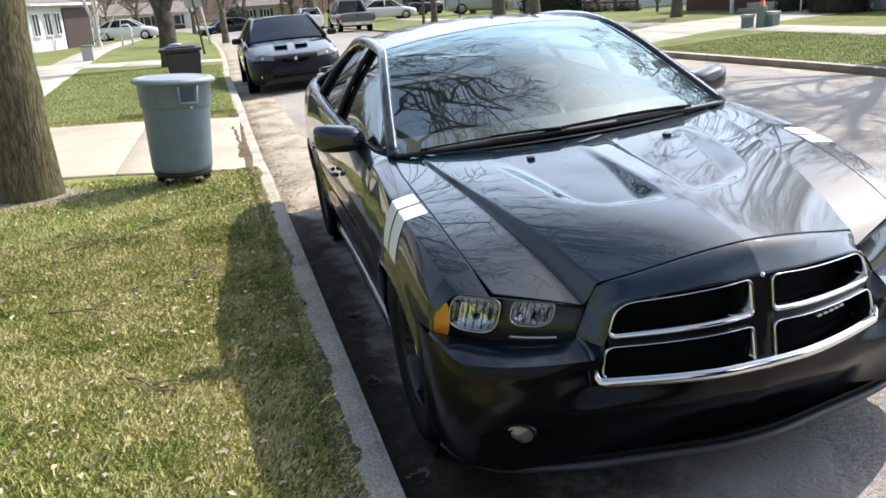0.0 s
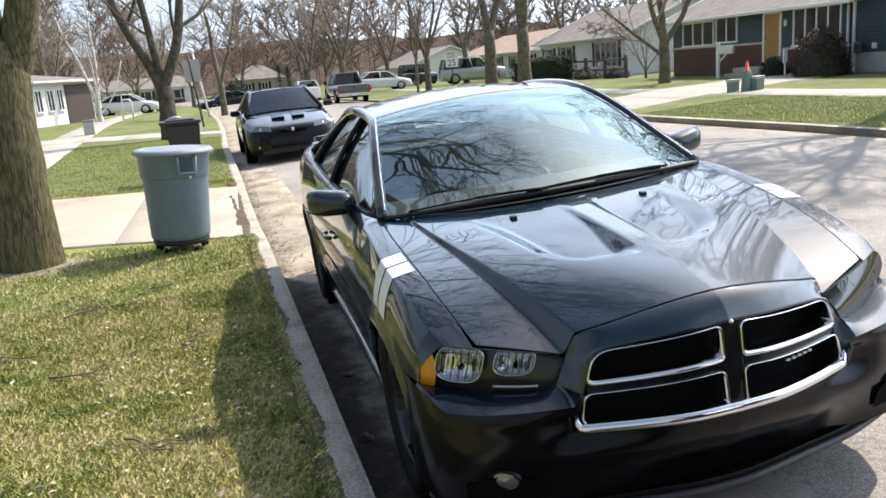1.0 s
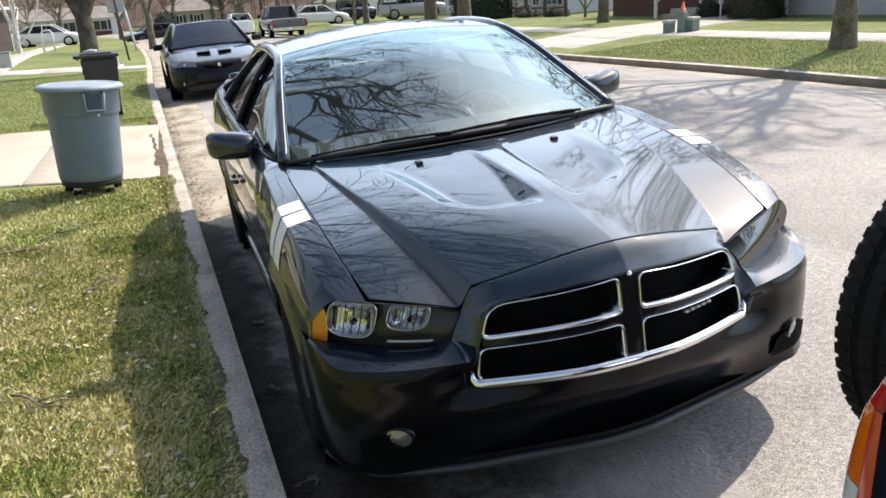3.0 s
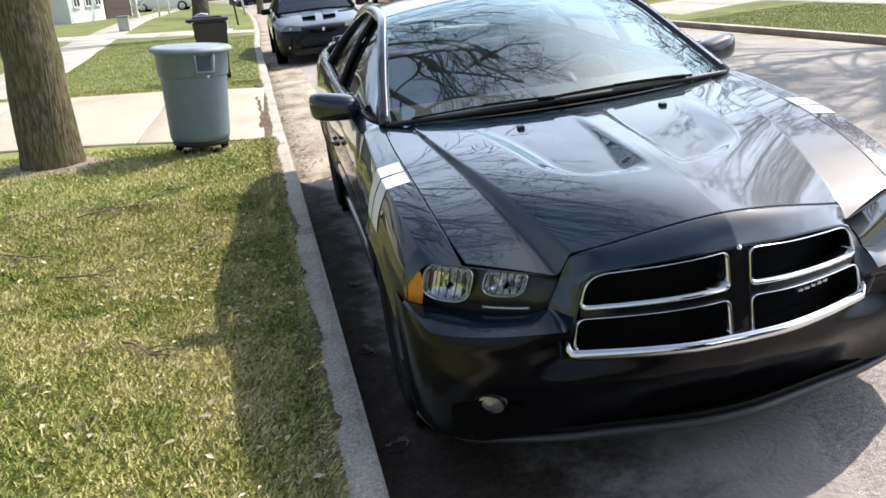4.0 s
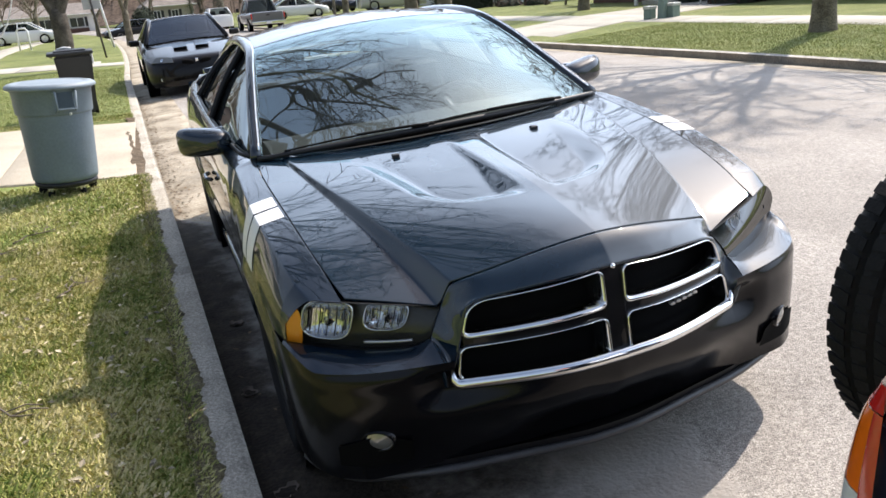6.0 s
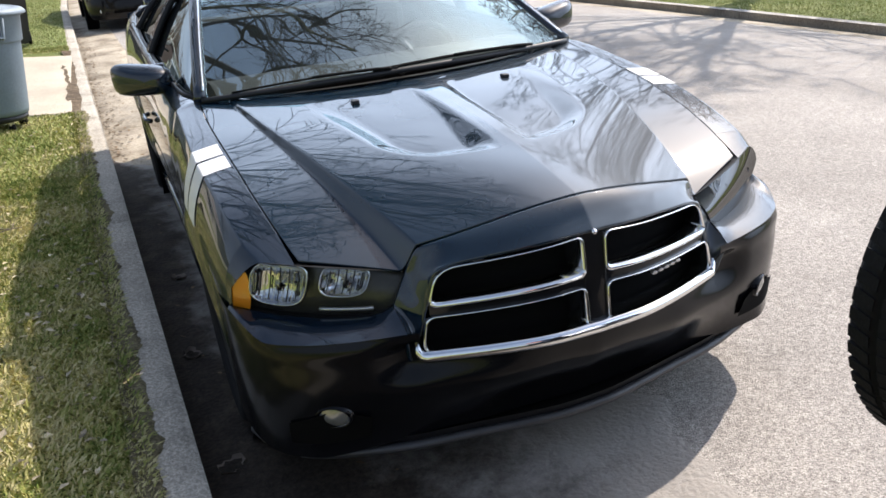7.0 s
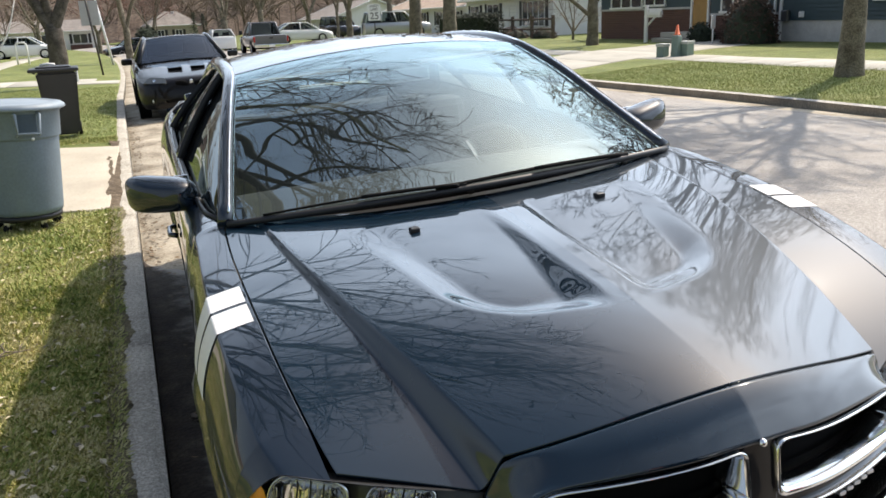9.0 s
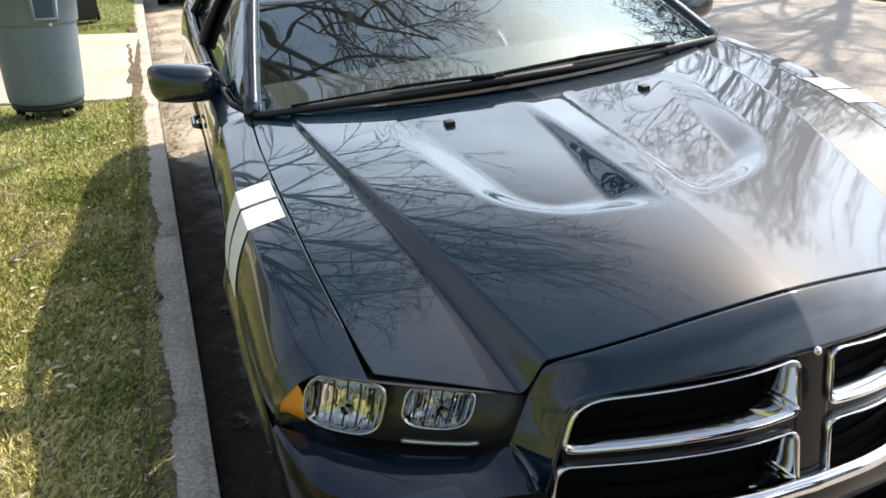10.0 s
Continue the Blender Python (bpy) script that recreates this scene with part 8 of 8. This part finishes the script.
def blades(name, count, x_fn, y0, y1, seed, length, lie, label, mat=None):
    rs = np.random.RandomState(seed)
    y = y0 + (y1 - y0) * rs.rand(count)
    u = rs.rand(count)
    x = np.array([x_fn(b, a) for a, b in zip(u, y)])
    keep = ~((y > 6.45) & (y < 11.0) & (x < -1.3)) & (np.hypot(x + 3.38, y - 6.0) > 0.33)
    keep &= np.array([b < 11.4 or a > walk_left(b) + 0.02 for a, b in zip(x, y)])
    x, y = x[keep], y[keep]
    n = len(x)
    z = np.array([lawn_z(a, b) for a, b in zip(x, y)]) - 0.004
    L = length * (0.55 + 0.8 * rs.rand(n))
    h = rs.rand(n) * 6.2832
    tilt = np.radians(lie[0] + (lie[1] - lie[0]) * rs.rand(n))
    w = 0.0022 + 0.0022 * rs.rand(n)
    dx, dy, dz = np.cos(h) * np.sin(tilt), np.sin(h) * np.sin(tilt), np.cos(tilt)
    sx, sy = -np.sin(h) * w, np.cos(h) * w
    P = np.zeros((n, 4, 3))
    P[:, 0] = np.stack([x - sx, y - sy, z], 1)
    P[:, 1] = np.stack([x + sx, y + sy, z], 1)
    mx, my, mz = x + dx * L * 0.55, y + dy * L * 0.55, z + dz * L * 0.62
    P[:, 2] = np.stack([mx + sx * 0.8, my + sy * 0.8, mz], 1)
    P[:, 3] = np.stack([x + dx * L * 1.1, y + dy * L * 1.1, z + dz * L * 0.85], 1)
    me = bpy.data.meshes.new(name)
    me.vertices.add(n * 4)
    me.vertices.foreach_set("co", P.ravel())
    me.loops.add(n * 4)
    me.loops.foreach_set("vertex_index", np.arange(n * 4, dtype=np.int32))
    me.polygons.add(n)
    me.polygons.foreach_set("loop_start", np.arange(n, dtype=np.int32) * 4)
    me.update(calc_edges=True)
    me.validate()
    me.materials.append(mat or M_BLADE)
    ob = link(name, me)
    return tagged(ob, label, "grass", kind="stuff")


M_BLADE = grass_material("grass_blades", [(0.36, (0.085, 0.13, 0.026)), (0.50, (0.19, 0.245, 0.055)), (0.66, (0.37, 0.355, 0.115)), (0.86, (0.60, 0.53, 0.29))])
M_BLADE_GREEN = grass_material("green_grass_blades", [(0.36, (0.14, 0.18, 0.042)), (0.52, (0.22, 0.27, 0.072)), (0.70, (0.33, 0.36, 0.125)), (0.90, (0.5, 0.48, 0.24))])
blades("grass", 190000, lambda y, u: near_kerb(y) - 0.15 - 3.0 * u ** 1.3, -0.6, 4.2, 1, 0.042, (20, 75), "short lawn grass, green mixed with straw")
blades("grass", 90000, lambda y, u: near_kerb(y) - 0.15 - 4.5 * u ** 1.2, 4.2, 11.6, 2, 0.045, (15, 70), "short lawn grass beside the driveway")
blades("grass", 50000, lambda y, u: near_kerb(y) - 0.15 - 4.2 * u, 11.2, 24.0, 3, 0.04, (10, 60), "short green lawn grass along the pavement", M_BLADE_GREEN)
blades("grass", 90000, lambda y, u: far_kerb(y) + 0.17 + 3.6 * u, 3.5, 16.5, 6, 0.036, (10, 60), "short green verge grass across the street", M_BLADE_GREEN)
# ragged tufts over the kerb's edge
blades("grass_edge", 9000, lambda y, u: near_kerb(y) - 0.135 - 0.06 * u, -0.6, 6.4, 4, 0.05, (30, 85), "ragged grass edge over the kerb")

rng = random.Random(8)
V, F = [], []
for i in range(1300):
    y = rng.uniform(-0.3, 6.3)
    x = near_kerb(y) - 0.2 - rng.random() ** 1.2 * 3.2
    c = Vector((x, y, lawn_z(x, y) + rng.uniform(0.012, 0.03)))
    s = rng.uniform(0.008, 0.026)
    h = rng.uniform(0, 6.283)
    a = Vector((math.cos(h), math.sin(h), rng.uniform(-0.3, 0.3))) * s
    b = Vector((-math.sin(h), math.cos(h), rng.uniform(-0.3, 0.3))) * s * 0.55
    k = len(V)
    V += [c - a, c - b * 0.9 + Vector((0, 0, 0.004)), c + a, c + b * 0.9 + Vector((0, 0, 0.006))]
    F += [(k, k + 1, k + 2), (k, k + 2, k + 3)]
dead = link("dead_leaves", mesh_of("dead_leaves", V, F, plain("bleached_leaf", (0.42, 0.36, 0.25), 0.8, vary=0.2, island=0.75), False))
tagged(dead, "scattered bleached leaf scraps on the lawn", "leaves", kind="stuff")

# twigs lying on the lawn
for k, (x, y, L, a) in enumerate(((-2.75, 3.9, 0.55, 20), (-2.3, 4.3, 0.4, 40), (-3.2, 3.2, 0.6, -25), (-2.6, 2.6, 0.35, 10), (-1.9, 2.9, 0.3, 60), (-2.1, 1.6, 0.3, -40))):
    tw = thing("twig", "thin dead twig lying on the grass", "twig", Matrix.Translation((x, y, lawn_z(x, y) + 0.03)) @ Matrix.Rotation(radians(a), 4, "Z"), group="twigs on the lawn")
    r2 = random.Random(90 + k)
    pts = [Vector((L * t, r2.uniform(-0.02, 0.02), r2.uniform(-0.008, 0.012))) for t in lin(0, 1, 7)]
    tube("stem", pts, [0.006 - 0.0006 * i for i in range(7)], M_TWIG, tw, 5)
    for i in (2, 3, 4):
        q = pts[i]
        tube("side_twig", [q, q + Vector((0.05, r2.choice((-1, 1)) * 0.06, 0.01)), q + Vector((0.11, r2.choice((-1, 1)) * 0.09, 0.0))], 0.003, M_TWIG, tw, 4)

# litter along the gutter: leaves, grit and dark soil
V, F = [], []
for i in range(1500):
    y = rng.uniform(0.3, 15.5)
    off = abs(rng.gauss(0, 0.09)) + 0.01
    if rng.random() < 0.25:
        off = rng.uniform(0.0, 0.6)
    x = near_kerb(y) + off
    c = Vector((x, y, road_z(x, y) + 0.008 + rng.uniform(0, 0.012)))
    s = rng.uniform(0.006, 0.024)
    h = rng.uniform(0, 6.283)
    a = Vector((math.cos(h), math.sin(h), rng.uniform(-0.25, 0.25))) * s
    b = Vector((-math.sin(h), math.cos(h), rng.uniform(-0.25, 0.25))) * s * 0.6
    k = len(V)
    V += [c - a, c - b, c + a, c + b]
    F += [(k, k + 1, k + 2), (k, k + 2, k + 3)]
lit = link("gutter_litter", mesh_of("gutter_litter", V, F, M_LITTER, False))
tagged(lit, "brown leaf litter and grit along the gutter", "litter", kind="stuff")


def curled_leaf(x, y, z, size, turn, label):
    lf = thing("fallen_leaf", label, "leaf", Matrix.Translation((x, y, z)) @ Matrix.Rotation(radians(turn), 4, "Z"), group="fallen leaves")
    V = []
    us2, vs2 = lin(-1, 1, 9), lin(-1, 1, 9)
    for u in us2:
        for v in vs2:
            w = (1 - u * u) ** 0.5 if abs(u) < 1 else 0
            w *= 1 + 0.25 * math.sin(u * 9)
            V.append((u * size, v * w * size * 0.75, size * (0.35 * v * v + 0.25 * u * u) + 0.1 * size * math.sin(5 * u + 3 * v)))
    link("blade", mesh_of("blade", V, grid_faces(9, 9), plain("grey_brown_leaf", (0.19, 0.15, 0.12), 0.85, vary=0.25, scale=30)), lf)
    tube("stalk", [(size, 0, size * 0.2), (size * 1.4, 0.1 * size, size * 0.1)], 0.002, M_TWIG, lf, 4)


curled_leaf(-1.0, 0.62, road_z(-1.0, 0.62) + 0.012, 0.05, 40, "curled grey-brown leaf in the gutter")
curled_leaf(-1.02, 1.45, road_z(-1.02, 1.45) + 0.012, 0.045, 100, "curled dry leaf lying in the gutter")
curled_leaf(-0.98, 2.3, road_z(-0.98, 2.3) + 0.012, 0.04, 160, "small dry leaf lying in the gutter")
# bare soil round the near tree and along the driveway's edge
for cx, cy, rx, ry, lab in ((-3.36, 5.93, 0.52, 0.42, "bare pale soil round a tree trunk"), ):
    V, F = [(cx, cy, lawn_z(cx, cy) + 0.03)], []
    for i in range(40):
        t = 2 * math.pi * i / 40
        k = 1 + 0.25 * noise.noise(Vector((math.cos(t) * 2, math.sin(t) * 2, 4)))
        V.append((cx + rx * k * math.cos(t), cy + ry * k * math.sin(t), lawn_z(cx + rx * k * math.cos(t), cy + ry * k * math.sin(t)) + 0.004))
        F.append((0, 1 + i, 1 + (i + 1) % 40))
    so = link("soil_patch", mesh_of("soil_patch", V, F, blotched("pale_soil", [(0.3, (0.2, 0.17, 0.12)), (0.7, (0.36, 0.32, 0.24))], 6, 50, rough=1, bump=0.8, fine=0.3)))
    tagged(so, lab, "soil", kind="structure")
# dark crumbled joint between driveway and kerb
V, F = [], []
ys3 = lin(6.5, 11.0, 60)
for y in ys3:
    w = 0.05 + 0.05 * noise.noise(Vector((y * 2.2, 0, 0))) + 0.02 * noise.noise(Vector((y * 9, 1, 0)))
    x = near_kerb(y) - 0.165
    V += [(x + 0.02 + 0.5 * w, y, kerb_dip(x, y) + 0.008), (x - 0.03 - w, y, drive_z(x - 0.08, y) + 0.016)]
F = [(2 * i, 2 * i + 2, 2 * i + 3, 2 * i + 1) for i in range(len(ys3) - 1)]
jt = link("broken_joint", mesh_of("broken_joint", V, F, M_SOIL))
tagged(jt, "dark crumbled joint filled with soil beside the kerb", "joint", kind="structure")

# soil and dead thatch creeping from the lawn over the back of the kerb
V = []
ys5 = lin(-1.5, 6.4, 420)
for y in ys5:
    w = max(0.004, 0.035 + 0.05 * noise.noise(Vector((y * 1.7, 9, 0))) + 0.035 * noise.noise(Vector((y * 8, 4, 0))) + 0.02 * noise.noise(Vector((y * 29, 6, 0))))
    xk = near_kerb(y) - 0.15
    for x, up in ((xk - 0.05, 0.012), (xk, 0.012), (xk + 0.6 * w, 0.009), (xk + w, 0.0015)):
        V.append((x, y, max(kerb_top(x, y), lawn_z(x, y) if x < xk else -9.0) + up))
thatch = link("soil_edge", mesh_of("soil_edge", V, grid_faces(len(ys5), 4, True), blotched("thatch_soil", [(0.3, (0.07, 0.058, 0.034)), (0.5, (0.15, 0.125, 0.07)), (0.75, (0.27, 0.24, 0.14))], 12, 80, rough=1, bump=1.0, bump_scale=90, fine=0.45)))
tagged(thatch, "ragged soil and dead thatch along the back of the kerb", "soil", kind="structure")

# silt and rotted leaves in the gutter; its broad front end is painted shade
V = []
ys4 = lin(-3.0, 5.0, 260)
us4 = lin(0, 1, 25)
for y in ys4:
    # the 1.0 m widening darkens the road as the car's shade
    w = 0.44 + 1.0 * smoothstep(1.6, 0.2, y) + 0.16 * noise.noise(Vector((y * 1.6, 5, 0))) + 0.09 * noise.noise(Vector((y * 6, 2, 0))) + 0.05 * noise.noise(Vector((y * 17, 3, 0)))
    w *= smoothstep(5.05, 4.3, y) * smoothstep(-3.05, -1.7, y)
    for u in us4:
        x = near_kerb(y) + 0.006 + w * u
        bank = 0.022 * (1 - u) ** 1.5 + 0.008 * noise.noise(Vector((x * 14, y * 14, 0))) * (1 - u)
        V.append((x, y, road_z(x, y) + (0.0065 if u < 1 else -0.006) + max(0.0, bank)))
M_SILT_SHADE = blotched("silt_and_shade", [(0.3, (0.018, 0.013, 0.009)), (0.55, (0.04, 0.03, 0.021)), (0.8, (0.09, 0.07, 0.05))], 7, 60, rough=0.9, bump=1.0, bump_scale=50, fine=0.4)
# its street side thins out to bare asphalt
n, l = M_SILT_SHADE.node_tree.nodes, M_SILT_SHADE.node_tree.links
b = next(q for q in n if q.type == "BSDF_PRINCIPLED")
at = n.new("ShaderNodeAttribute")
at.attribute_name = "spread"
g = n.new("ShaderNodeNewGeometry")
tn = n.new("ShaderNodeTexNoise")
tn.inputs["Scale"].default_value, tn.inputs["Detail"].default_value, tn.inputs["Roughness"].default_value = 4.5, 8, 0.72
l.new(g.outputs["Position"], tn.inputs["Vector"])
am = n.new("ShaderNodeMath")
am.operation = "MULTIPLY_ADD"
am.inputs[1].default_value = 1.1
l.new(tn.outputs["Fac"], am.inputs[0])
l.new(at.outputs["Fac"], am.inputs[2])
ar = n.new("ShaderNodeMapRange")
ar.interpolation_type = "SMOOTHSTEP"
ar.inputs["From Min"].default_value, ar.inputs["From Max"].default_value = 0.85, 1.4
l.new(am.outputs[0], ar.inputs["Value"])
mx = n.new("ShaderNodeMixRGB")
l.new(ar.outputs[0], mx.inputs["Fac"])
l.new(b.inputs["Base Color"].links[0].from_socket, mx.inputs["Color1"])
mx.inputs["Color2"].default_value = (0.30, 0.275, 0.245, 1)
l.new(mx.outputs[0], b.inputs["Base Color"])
silt = link("gutter_silt_shade", mesh_of("gutter_silt_shade", V, grid_faces(len(ys4), len(us4), True), M_SILT_SHADE))
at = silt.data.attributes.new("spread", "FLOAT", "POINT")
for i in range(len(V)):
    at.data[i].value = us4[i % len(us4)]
tagged(silt, "dark silt and rotted leaves along the gutter, widened as painted shade before the car", "silt", kind="structure")
